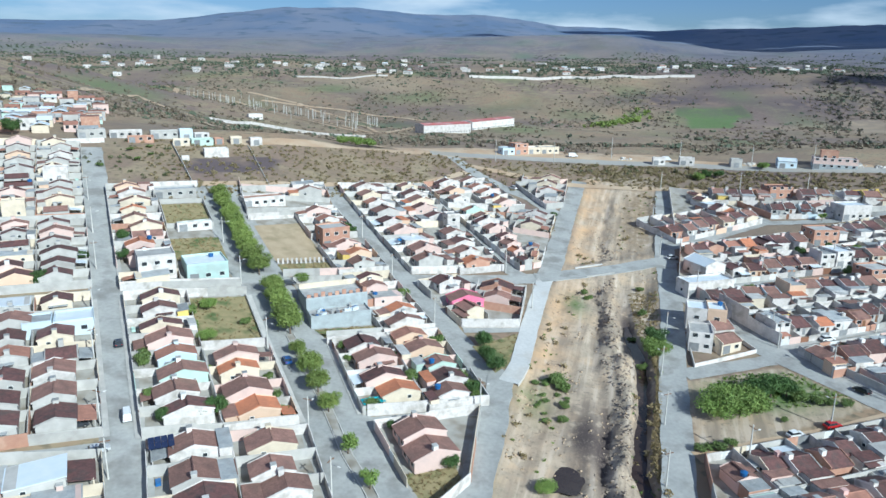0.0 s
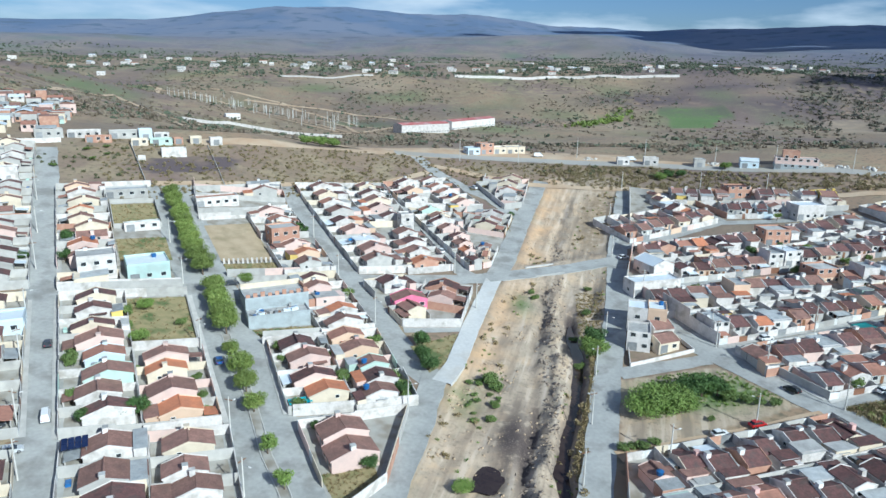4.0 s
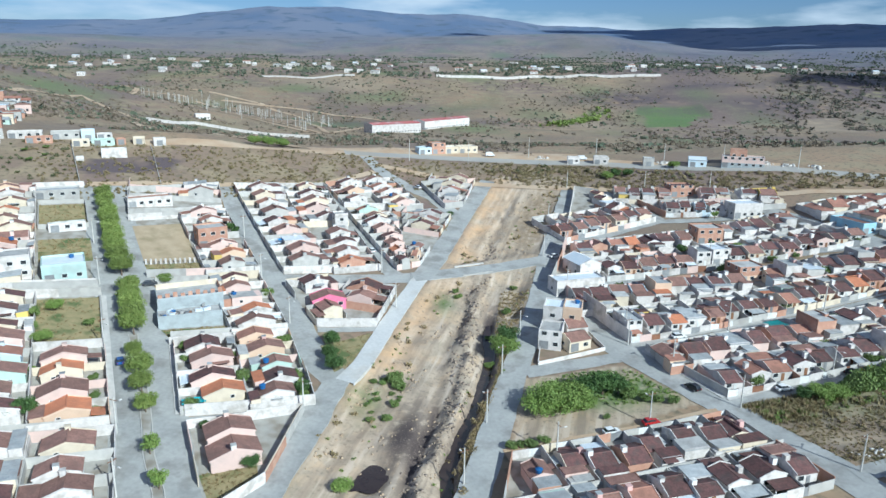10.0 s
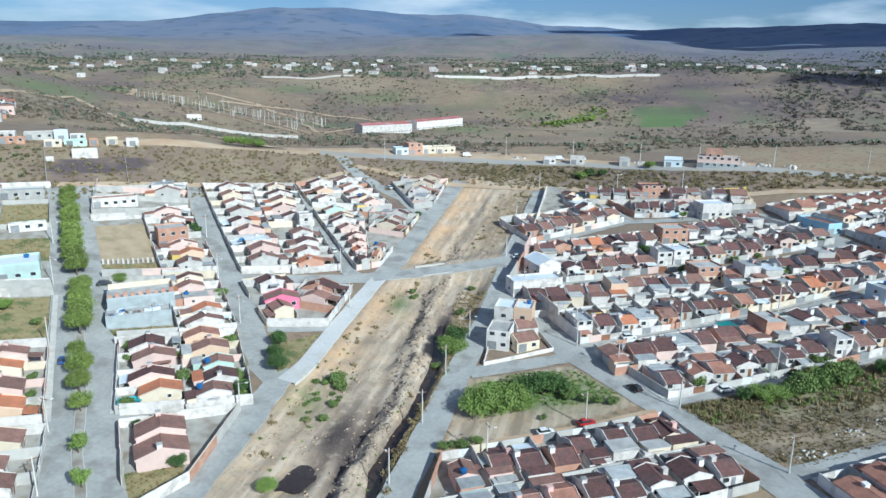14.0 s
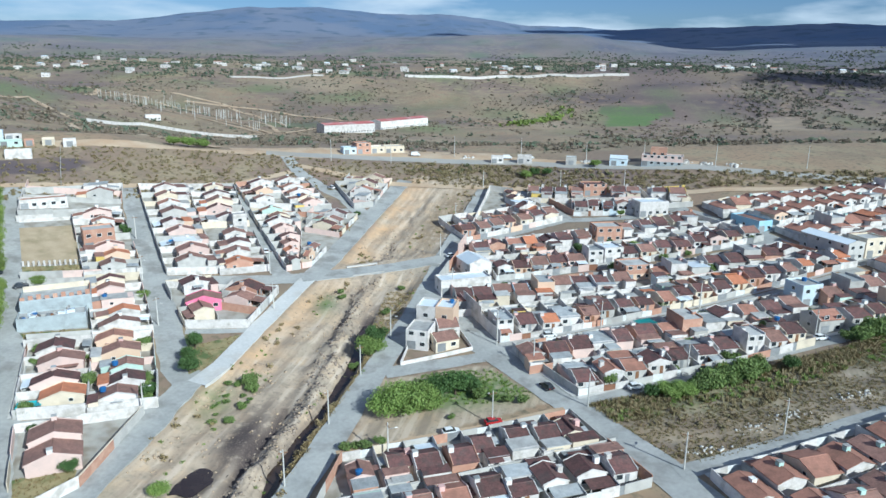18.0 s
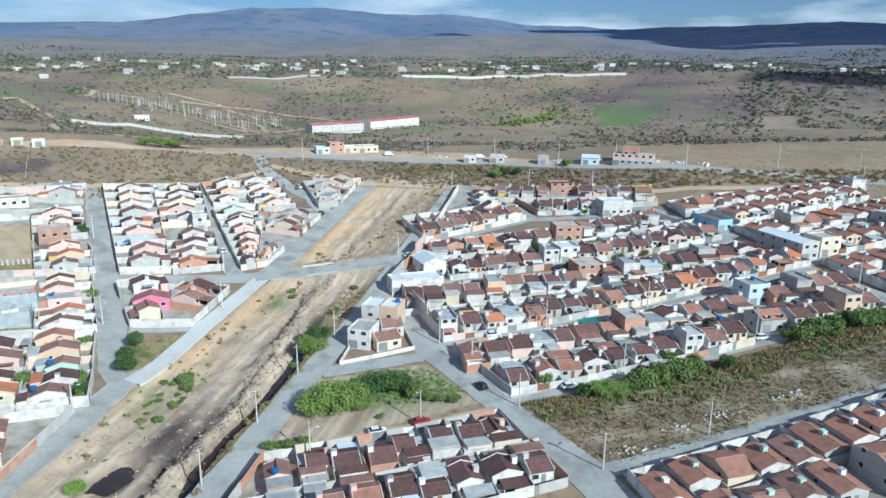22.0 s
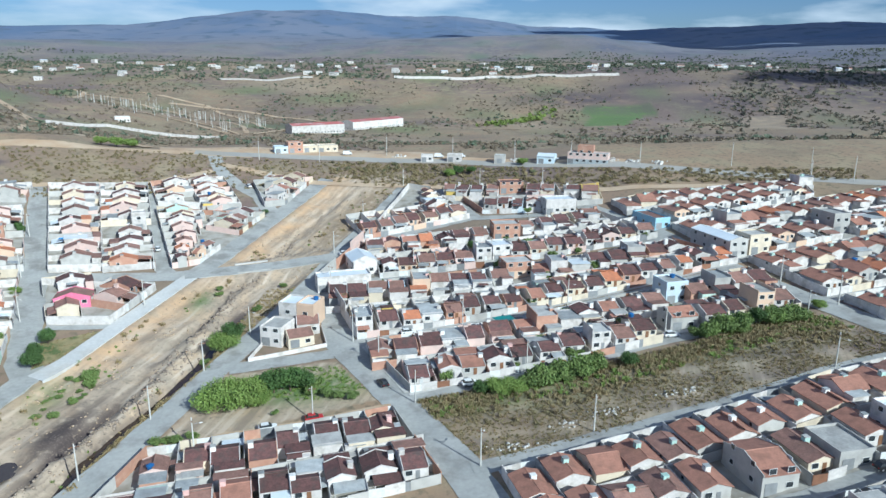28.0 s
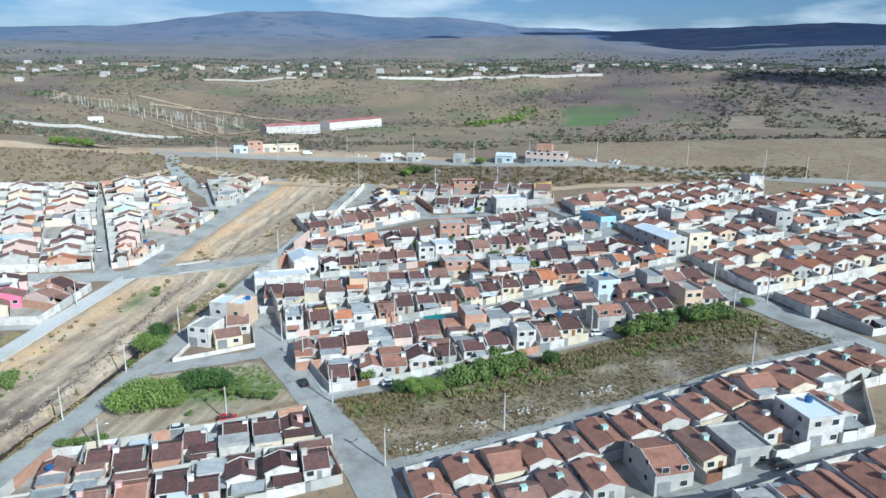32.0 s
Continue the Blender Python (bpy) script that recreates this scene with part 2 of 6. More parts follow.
def sheet_z(x, y):
    z = town_z(x, y)
    c = canal_part(x, y)
    inside = np.clip(np.minimum(c, 1 - c) / 0.12, 0, 1) * np.clip((313 - y) / 11, 0, 1) * (y > 60)
    keep = np.clip((bridge_distance(x, y) - 5.0) / 5.0, 0, 1)
    d1 = np.exp(-((x - np.interp(y, *DITCH) - 0.7 * waves(x, y, 14, 3)) / 1.5) ** 2) * np.where(y > 150, 0.5 + 0.25 * waves(x, y, 24, 6), 1.0)
    m1 = np.exp(-((x - np.interp(y, *RIDGE) - 0.8 * waves(x, y, 12, 5)) / 1.5) ** 2) * (0.75 + 0.4 * waves(x, y, 13, 15)) * np.interp(y, [110, 190, 235, 330], [1.0, 0.9, 0.35, 0.3])
    d2 = np.exp(-((x - np.interp(y, *STREAM) - 0.5 * waves(x, y, 22, 4)) / 2.0) ** 4) * np.clip((215 - y) / 25, 0, 1)
    rough = 0.2 * waves(x, y, 7.5, 8) + (0.1 + 0.45 * (d1 + m1)) * waves(x, y, 3.2, 9) + 0.3 * waves(x, y, 20, 10)
    pond = np.exp(-(((x - 25.8 - (y - 125) * 0.25) / 4.2) ** 2 + ((y - 125) / 6.4) ** 2) ** 2)
    cut = -1.3 - 1.5 * d1 - 1.9 * d2 + 1.5 * m1 + rough - 1.2 * pond
    z = z + inside * keep * cut
    # the low hills behind, and the long ridges on the skyline
    far = np.clip((y - 420) / 500, 0, 1)
    z = z + far * (4 * waves(x, y, 420, 11) + 2.0 * waves(x, y, 150, 12))
    r = np.hypot(x, y)
    z = z + 14 * np.exp(-(((x - 560) / 300) ** 2 + ((y - 1180) / 240) ** 2)) - 4 * np.exp(-(((x - 120) / 200) ** 2 + ((y - 1000) / 200) ** 2))
    b = np.degrees(np.arctan2(x - 65, np.maximum(y, 1)))
    crest = np.interp(b, [-60, -38, -30, -22, -14, -8, -3, 2, 8, 15, 21, 26, 30, 36, 60],
                      [150, 190, 200, 215, 292, 302, 280, 280, 232, 212, 226, 230, 238, 222, 200])
    lift = np.clip((r - 2300) / 1500, 0, 1) ** 1.4
    z = np.where(r > 2300, z + (crest - 60) * lift * (1 + 0.05 * waves(x, y, 700, 21) * (1 - lift)), z)
    fore = np.interp(b, [-60, -34, -26, -10, 4, 12, 20, 40], [20, 42, 45, 20, 62, 75, 20, 45])
    z = z + fore * np.exp(-((r - 2550) / 360) ** 2)
    return z


def ladder(stops):
    """Grid lines between the stops, each stretch with its own spacing."""
    out = []
    for (a, step), (b, _) in zip(stops, stops[1:]):
        out += list(np.linspace(a, b, max(1, int(round((b - a) / step))), endpoint=False))
    return np.array(out + [stops[-1][0]])


def mesh_object(name, verts, faces, material, parent=None, label="", smooth=False):
    me = bpy.data.meshes.new(name)
    me.from_pydata([tuple(v) for v in verts], [], faces)
    me.materials.append(material)
    if smooth:
        me.shade_smooth()
    ob = new(name, me)
    ob.parent = parent
    if label:
        ob["label"] = label
    return ob


xs = ladder([(-5200, 260), (-2200, 100), (-700, 40), (-260, 12), (-150, 4), (0, 1.6), (18, 1.0), (100, 3.0), (250, 8), (420, 25), (900, 60), (2200, 130), (5200, 1)])
ys = ladder([(-1400, 200), (-60, 40), (60, 6), (108, 1.1), (240, 1.7), (330, 4), (460, 12), (900, 24), (1600, 50), (2600, 70), (4400, 150), (5600, 1)])
GX, GY = np.meshgrid(xs, ys)
GZ = sheet_z(GX, GY)
nx, ny = len(xs), len(ys)
idx = np.arange(nx * ny).reshape(ny, nx)
quads = np.stack([idx[:-1, :-1], idx[:-1, 1:], idx[1:, 1:], idx[1:, :-1]], -1).reshape(-1, 4)
gme = bpy.data.meshes.new("ground")
gme.vertices.add(nx * ny)
gme.vertices.foreach_set("co", np.stack([GX, GY, GZ], -1).ravel())
gme.loops.add(quads.size)
gme.loops.foreach_set("vertex_index", quads.ravel())
gme.polygons.add(len(quads))
gme.polygons.foreach_set("loop_start", np.arange(0, quads.size, 4))
gme.update(calc_edges=True)
gme.shade_smooth()


def inside_poly(px, py, poly):
    hit = np.zeros(px.shape, bool)
    for (x1, y1), (x2, y2) in zip(poly, poly[1:] + poly[:1]):
        hit ^= ((y1 > py) != (y2 > py)) & (px < (x2 - x1) * (py - y1) / (y2 - y1 + 1e-9) + x1)
    return hit


V_LOT = [(60.6, 160.8), (86.4, 167.5), (99.6, 148.7), (73.3, 138.4), (53.9, 131.1)]
V2_LOT = [(108.5, 146.4), (175, 160.7), (206.8, 169.1), (224.6, 149.9), (199.3, 141.4), (163.6, 132.6), (122.5, 121.9)]
GREEN_FIELD = [(274, 806), (327, 815), (371, 909), (394, 925), (396, 958), (304, 958), (294, 909), (302, 899)]
DARK_CROP = [(294, 909), (377, 911), (394, 925), (396, 958), (304, 958)]
PALE_FIELD = [(440, 746), (470, 722), (545, 900), (497, 888)]
CROP_2 = [(168, 790), (178, 800), (262, 930), (240, 930), (205, 890)]
BURNT = [(-98, 268), (-72, 283), (-66, 300), (-84, 296), (-101, 285)]
def blob(x, y, rx, ry):
    return np.exp(-(((GX - x) / rx) ** 2 + ((GY - y) / ry) ** 2))


lot_soil = inside_poly(GX, GY, V_LOT) * 0.85 + inside_poly(GX, GY, V2_LOT) * (0.12 + 0.75 * np.clip(waves(GX, GY, 16, 41) - 0.1, 0, 1) + 0.6 * blob(168, 139, 9, 3) + 0.5 * blob(150, 134, 7, 3))
sand = lot_soil + np.clip(np.minimum(canal_part(GX, GY), 1 - canal_part(GX, GY)) * 8 + 0.4, 0, 1) * (GY < 330) * (GY > 40)
# damp stream, mud and ditch; along the ditch it also paints its shade
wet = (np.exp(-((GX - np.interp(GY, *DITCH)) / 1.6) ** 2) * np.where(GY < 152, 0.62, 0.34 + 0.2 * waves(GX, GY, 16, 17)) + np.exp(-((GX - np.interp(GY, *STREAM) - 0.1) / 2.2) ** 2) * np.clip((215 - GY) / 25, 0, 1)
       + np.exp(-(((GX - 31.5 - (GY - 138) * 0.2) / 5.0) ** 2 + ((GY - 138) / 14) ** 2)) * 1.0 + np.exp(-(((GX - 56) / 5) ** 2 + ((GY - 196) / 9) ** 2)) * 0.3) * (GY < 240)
grass = (inside_poly(GX, GY, V_LOT) * (0.0 + 1.0 * blob(77, 153, 13, 5.5) + 0.7 * blob(90, 158, 9, 6) + 0.4 * blob(68, 158, 6, 4)) + inside_poly(GX, GY, GREEN_FIELD) * 1.3 + inside_poly(GX, GY, CROP_2) * 0.7 + inside_poly(GX, GY, V2_LOT) * (0.08 + 0.5 * blob(130, 146, 22, 5) + 0.5 * blob(170, 157, 25, 5))
         + 0.75 * np.clip(waves(GX, GY, 210, 31) - 0.15, 0, 1) * (GY > 420) + np.exp(-(((GX - 41) / 3) ** 2 + ((GY - 205) / 6) ** 2)) * 0.8
         + np.exp(-(((GX - 22) / 4) ** 2 + ((GY - 152) / 7) ** 2)) * 0.6)
# burnt soil and dark crop; far-right term also paints woods and cloud shade
burnt = inside_poly(GX, GY, DARK_CROP) * 0.4 + inside_poly(GX, GY, V2_LOT) * (0.16 + 0.3 * waves(GX, GY, 9, 43)) + inside_poly(GX, GY, BURNT) * 1.0 + 0.95 * blob(292, 1020, 85, 45) + 0.95 * blob(430, 1088, 85, 28) + 0.9 * blob(465, 955, 75, 45) + 0.75 * blob(640, 1120, 160, 90) + 0.5 * blob(760, 1010, 160, 130) + 0.55 * np.clip((GX - 0.15 * GY) / 300, 0, 1) * (GY > 1200) * (GY < 3000) + 0.5 * blob(-60, 930, 160, 60) + 0.6 * blob(420, 1270, 160, 60) + 0.55 * np.clip((GX - 0.42 * GY - 60) / 150, 0, 1) * (0.6 + 0.4 * waves(GX, GY, 150, 39)) * (GY > 430) + 0.75 * np.clip(waves(GX, GY, 260, 35) - 0.5, 0, 1) * (GY > 420)
pale = inside_poly(GX, GY, PALE_FIELD) * 0.9 + 0.8 * blob(215, 835, 38, 45) + 0.7 * blob(440, 830, 50, 40) + 0.5 * blob(80, 560, 90, 50) + 0.6 * np.clip(waves(GX, GY, 220, 37) - 0.55, 0, 1) * (GY > 420) * (GY < 1600)
in_canal = (np.minimum(canal_part(GX, GY), 1 - canal_part(GX, GY)) > 0.0) * (GY < 326)
ochre = in_canal * (np.clip(1.35 - 3.2 * np.clip(canal_part(GX, GY), 0, 1), 0, 1) * np.interp(GY, [120, 150, 165, 212, 222, 240, 330], [0.15, 0.5, 0.95, 0.8, 0.5, 1.0, 1.0]) * (0.75 + 0.35 * waves(GX, GY, 15, 27)))
thatch = in_canal * np.clip(1.5 * np.exp(-(((canal_part(GX, GY) - 0.76) / 0.2) ** 2 + ((GY - 282) / 30) ** 2)), 0, 1) + in_canal * 0.9 * np.clip((canal_part(GX, GY) - 0.86) * 12, 0, 1) * (GY < 185)
# far: share of blue distance haze painted into the ground colour
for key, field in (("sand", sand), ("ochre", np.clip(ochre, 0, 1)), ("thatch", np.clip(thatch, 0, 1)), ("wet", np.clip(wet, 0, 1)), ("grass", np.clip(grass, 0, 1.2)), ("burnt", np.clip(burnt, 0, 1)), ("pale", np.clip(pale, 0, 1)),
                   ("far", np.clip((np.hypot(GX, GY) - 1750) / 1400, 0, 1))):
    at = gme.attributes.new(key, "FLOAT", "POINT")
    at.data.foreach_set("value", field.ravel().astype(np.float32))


def ground_material():
    m = bpy.data.materials.new("dry_ground")
    m.use_nodes = True
    n, l = m.node_tree.nodes, m.node_tree.links
    b = n["Principled BSDF"]
    b.inputs["Roughness"].default_value = 0.95
    geo = n.new("ShaderNodeNewGeometry")

    def noise_at(scale, detail=7.0):
        k = n.new("ShaderNodeTexNoise")
        k.inputs["Scale"].default_value, k.inputs["Detail"].default_value = scale, detail
        l.new(geo.outputs["Position"], k.inputs["Vector"])
        return k.outputs["Fac"]

    def mix(fac, a, bcol):
        k = n.new("ShaderNodeMix")
        k.data_type = "RGBA"
        for value, slot in ((fac, "Factor"), (a, "A"), (bcol, "B")):
            if isinstance(value, tuple):
                k.inputs[slot].default_value = (*value, 1)
            elif isinstance(value, float):
                k.inputs[slot].default_value = value
            else:
                l.new(value, k.inputs[slot])
        return k.outputs["Result"]

    def ramp(fac, lo, hi):
        k = n.new("ShaderNodeMapRange")
        k.inputs["From Min"].default_value, k.inputs["From Max"].default_value = lo, hi
        l.new(fac, k.inputs["Value"])
        return k.outputs["Result"]

    def math_node(op, a, bval):
        k = n.new("ShaderNodeMath")
        k.operation = op
        l.new(a, k.inputs[0])
        if isinstance(bval, float):
            k.inputs[1].default_value = bval
        else:
            l.new(bval, k.inputs[1])
        k.use_clamp = True
        return k.outputs[0]

    def attr(key):
        k = n.new("ShaderNodeAttribute")
        k.attribute_name = key
        return k.outputs["Fac"]

    n1, n2, n3, n4 = noise_at(0.012), noise_at(0.07), noise_at(0.45), noise_at(2.5, 5.0)
    n5 = noise_at(0.005, 8.0)
    col = mix(ramp(n1, 0.40, 0.60), (0.32, 0.22, 0.14), (0.235, 0.178, 0.118))
    col = mix(ramp(n5, 0.50, 0.60), col, (0.20, 0.138, 0.118))
    col = mix(ramp(n2, 0.45, 0.62), col, (0.31, 0.245, 0.155))
    col = mix(ramp(n3, 0.52, 0.68), col, (0.155, 0.128, 0.085))
    sandy = mix(ramp(n2, 0.4, 0.6), (0.51, 0.405, 0.30), (0.41, 0.335, 0.255))
    sandy = mix(ramp(n3, 0.52, 0.7), sandy, (0.36, 0.30, 0.22))
    sandy = mix(ramp(noise_at(0.16), 0.52, 0.62), sandy, (0.51, 0.385, 0.265))
    sandy = mix(ramp(noise_at(1.2, 8.0), 0.55, 0.68), sandy, (0.27, 0.225, 0.17))
    turn, track = n.new("ShaderNodeMapping"), n.new("ShaderNodeTexNoise")
    turn.vector_type = "TEXTURE"
    turn.inputs["Rotation"].default_value, turn.inputs["Scale"].default_value = (0, 0, -0.27), (1.0, 13.0, 3.0)
    track.inputs["Scale"].default_value, track.inputs["Detail"].default_value = 0.55, 8.0
    l.new(geo.outputs["Position"], turn.inputs["Vector"])
    l.new(turn.outputs["Vector"], track.inputs["Vector"])
    sandy = mix(ramp(track.outputs["Fac"], 0.50, 0.68), sandy, (0.285, 0.225, 0.17))
    sandy = mix(ramp(track.outputs["Fac"], 0.46, 0.36), sandy, (0.56, 0.46, 0.36))
    sandy = mix(math_node("MULTIPLY", attr("ochre"), ramp(noise_at(0.11, 9.0), 0.30, 0.56)), sandy, mix(ramp(n3, 0.4, 0.66), (0.62, 0.40, 0.225), (0.50, 0.335, 0.20)))
    sandy = mix(math_node("MULTIPLY", attr("thatch"), ramp(noise_at(0.5, 8.0), 0.30, 0.55)), sandy, mix(ramp(n4, 0.4, 0.6), (0.23, 0.165, 0.105), (0.33, 0.245, 0.15)))
    broad = noise_at(0.0035, 6.0)
    col = mix(ramp(broad, 0.52, 0.62), col, mix(ramp(n3, 0.45, 0.6), (0.165, 0.118, 0.105), (0.215, 0.16, 0.135)))
    col = mix(attr("sand"), col, sandy)
    col = mix(attr("pale"), col, (0.37, 0.29, 0.2))
    green = mix(ramp(n3, 0.4, 0.62), (0.08, 0.165, 0.042), (0.135, 0.20, 0.062))
    col = mix(math_node("MULTIPLY", attr("grass"), ramp(n3, 0.25, 0.5)), col, green)
    col = mix(math_node("MULTIPLY", attr("burnt"), ramp(n2, 0.3, 0.5)), col, (0.10, 0.075, 0.082))
    # mud tones, with the shadow of the ditch put into the colour
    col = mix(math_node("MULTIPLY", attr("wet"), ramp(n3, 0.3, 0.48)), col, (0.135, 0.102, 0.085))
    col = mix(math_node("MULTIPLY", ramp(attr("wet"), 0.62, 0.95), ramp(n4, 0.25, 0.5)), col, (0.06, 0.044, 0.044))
    # aerial haze put into the base colour, bluer with range
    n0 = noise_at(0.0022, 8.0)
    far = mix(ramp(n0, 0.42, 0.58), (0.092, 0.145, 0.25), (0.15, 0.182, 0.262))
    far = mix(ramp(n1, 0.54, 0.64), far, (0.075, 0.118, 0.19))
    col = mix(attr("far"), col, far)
    col = mix(math_node("MULTIPLY", n4, 0.22), col, (0.13, 0.11, 0.08))
    l.new(col, b.inputs["Base Color"])
    bp = n.new("ShaderNodeBump")
    bp.inputs["Strength"].default_value, bp.inputs["Distance"].default_value = 0.3, 0.25
    l.new(n4, bp.inputs["Height"])
    l.new(bp.outputs["Normal"], b.inputs["Normal"])
    return m


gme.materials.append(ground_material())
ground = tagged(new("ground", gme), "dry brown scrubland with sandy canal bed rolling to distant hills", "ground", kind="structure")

# ---- roads ----
ROADS = []


def resample(line, step):
    pts = [Vector(p) for p in line]
    out = [pts[0]]
    for a, b in zip(pts, pts[1:]):
        k = max(1, int((b - a).length / step))
        out += [a.lerp(b, (i + 1) / k) for i in range(k)]
    return out


def strip(name, line, width, material, lift, label, category="road", across=4, kind="structure", edge=0.25, skirt=0.0):
    """A band that lies on the terrain along a line."""
    pts = resample(line, 3.0)
    verts, faces = [], []
    r = random.Random(len(ROADS) + 7)
    for i, p in enumerate(pts):
        d = (pts[min(i + 1, len(pts) - 1)] - pts[max(i - 1, 0)]).normalized()
        side = Vector((d.y, -d.x))
        wobble = [r.uniform(-edge, edge), r.uniform(-edge, edge)]
        for k in range(across + 1):
            q = p + side * ((k / across - 0.5) * width + (wobble[0] if k == 0 else wobble[1] if k == across else 0))
            verts.append((q.x, q.y, gz(q.x, q.y) + lift))
    for i in range(len(pts) - 1):
        for k in range(across):
            a = i * (across + 1) + k
            faces.append((a, a + 1, a + across + 2, a + across + 1))
    if skirt:
        for k in (0, across):
            base = len(verts)
            top = verts[k:len(pts) * (across + 1):across + 1]
            verts += top + [(x, y, z - skirt) for x, y, z in top]
            n = len(top)
            faces += [(base + i, base + i + 1, base + n + i + 1, base + n + i) for i in range(n - 1)]
    ROADS.append(name)
    return tagged(mesh_object(name, verts, faces, material, smooth=True), label, category, kind=kind)


PAVED = "worn grey cobble-paved street between house blocks"
STREETS = [
    ([(-45, 90), (-53.1, 106), (-71.7, 144.1), (-88.4, 177), (-119.6, 239.9), (-140.5, 281)], 8.6),
    ([(-5, 92), (-12.3, 112.6), (-21.8, 134.3), (-35.6, 165.2), (-52.5, 196.5), (-82.9, 256.6), (-86, 263)], 15.6),
    ([(15, 157), (9.5, 164), (1.9, 180.5), (-13, 212), (-40.5, 269), (-46.5, 282)], 7.6),
    ([(27, 219), (23, 223.4), (0.7, 274.2), (-9, 298)], 5.6),
    ([(47, 277), (37.5, 296), (24, 309), (13, 323), (5, 342), (3, 350)], 6.4),
    ([(-84, 108), (-62.5, 118), (-26.5, 131.8)], 3.4),
    ([(-112, 163), (-90.7, 174.5), (-55, 189)], 4.4),
    ([(-135, 204), (-111.5, 216)], 3.4),
    ([(-15.3, 136.4), (11, 145)], 3.6), ([(-28.5, 167.4), (2, 179.2)], 2.6), ([(-46, 199), (-16, 212.2)], 3.4),
    ([(-14, 209.8), (6, 214.2), (22, 217.5), (34, 220.5)], 6.6),
    ([(-68, 238.4), (-40, 256.5)], 3.0), ([(2, 274.2), (40, 282.8)], 4.0),
    ([(6, 181.6), (14, 183), (22, 184.4)], 2.6),
    ([(37.4, 92), (45.9, 118.7), (52.5, 142.4), (57.9, 163), (68.4, 198.3), (78.3, 241), (98.1, 313.6)], 6.8),
    ([(73, 219), (84, 190), (87.4, 176), (103.4, 149.3), (118.8, 119.7), (130, 92)], 8.0),
    ([(61, 164), (86, 171.3)], 5.0),
    ([(106, 147.6), (122, 152.3), (169.8, 164.6), (206, 168.6)], 4.6),
    ([(88, 174.5), (146, 188.2), (203, 202)], 4.2),
    ([(74, 213.4), (130, 228), (155, 234), (190, 231.5)], 3.6),
    ([(82, 249.4), (126, 272.5), (172, 270)], 4.0),
    ([(127.8, 274), (113, 309)], 4.4),
    ([(165, 300), (172, 274), (188, 240), (198, 209), (210, 181), (225, 149), (240, 118)], 7.6),
    ([(188, 241.6), (258, 266)], 5.0), ([(202, 208), (283, 230)], 4.4), ([(214, 176.4), (256, 187)], 4.0),
    ([(120, 120.4), (163.4, 131.2), (199, 140.2), (226, 148)], 4.4),
    ([(126, 90), (180.5, 103.5), (210, 110), (236, 116)], 5.0),
]
for i, (line, width) in enumerate(STREETS):
    strip("street", line, width, ROAD, 0.06 + 0.004 * i, PAVED)
strip("canal_road", [(-2.5, 94), (6.2, 115), (9.4, 130), (11.4, 140), (13.8, 155), (15.6, 162)], 6.4, ROAD, 0.19, "grey paved road beside the open drainage canal", skirt=1.6, edge=0.4)
strip("concrete_road", [(16.4, 157), (20.0, 166), (24.2, 184.5), (28, 199.7), (32.6, 217), (34.4, 223)], 5.0, NEWROAD, 0.2, "freshly poured pale concrete road beside the canal", skirt=1.6, edge=0.1)
strip("canal_road", [(33.2, 219), (37.2, 231), (46.6, 268), (58.6, 312), (62, 322)], 7.0, ROAD, 0.21, "grey paved road beside the open drainage canal", skirt=1.6)
strip("causeway_road", [(31, 220), (60.9, 231), (81, 240)], 6.4, ROAD, 0.23, "paved road crossing the canal on an earth causeway", skirt=1.6)
strip("lane", [(53, 130.4), (103, 144.6)], 3.6, DIRTROAD, 0.2, "unpaved sandy lane along a house row")
strip("back_lane", [(-91, 260), (-48, 281.5), (-9, 300), (10, 322)], 4.0, DIRTROAD, 0.2, "unpaved lane behind the last houses")
strip("back_lane", [(10, 332), (56, 317), (105, 314.5), (150, 304), (184, 292), (262, 284)], 5.0, DIRTROAD, 0.22, "unpaved lane behind the last houses")
strip("dirt_track", [(-90, 312), (-60, 326), (-39, 335), (-7, 348), (20, 353)], 8.0, DIRTROAD, 0.1, "broad orange dirt road on the ridge")
strip("highway", [(-7, 349.5), (26, 356), (61, 358), (117, 354), (200, 323), (320, 268)], 8.5, ASPHALT, 0.12, "two-lane grey asphalt highway along the ridge")
strip("dirt_yard", [(-25, 352), (10, 366), (60, 376), (112, 368)], 15.0, DIRTROAD, 0.06, "orange bare-earth yard behind the roadside shops", "yard")
strip("dirt_shoulder", [(-7, 357), (26, 363), (61, 365), (117, 361), (200, 330)], 7.0, DIRTROAD, 0.08, "orange bare-earth shoulder beside the highway")

# ---- building parts ----
UNIT = {}


def unit_box(material):
    """A box of one metre with its base centre at the origin, shared by all boxes of that material."""
    if material.name not in UNIT:
        v = [(sx * 0.5, sy * 0.5, z) for z in (0, 1) for sx, sy in ((-1, -1), (1, -1), (1, 1), (-1, 1))]
        f = [(3, 2, 1, 0), (4, 5, 6, 7), (0, 1, 5, 4), (1, 2, 6, 5), (2, 3, 7, 6), (3, 0, 4, 7)]
        me = bpy.data.meshes.new("box_" + material.name)
        me.from_pydata(v, [], f)
        me.materials.append(material)
        UNIT[material.name] = me
    return UNIT[material.name]


def box(name, material, parent, x, y, z, w, d, h, label="", rx=0.0, rz=0.0):
    ob = new(name, unit_box(material))
    ob.parent = parent
    ob.location, ob.scale = (x, y, z), (w, d, h)
    ob.rotation_euler = (radians(rx), 0, radians(rz))
    if label:
        ob["label"] = label
    return ob


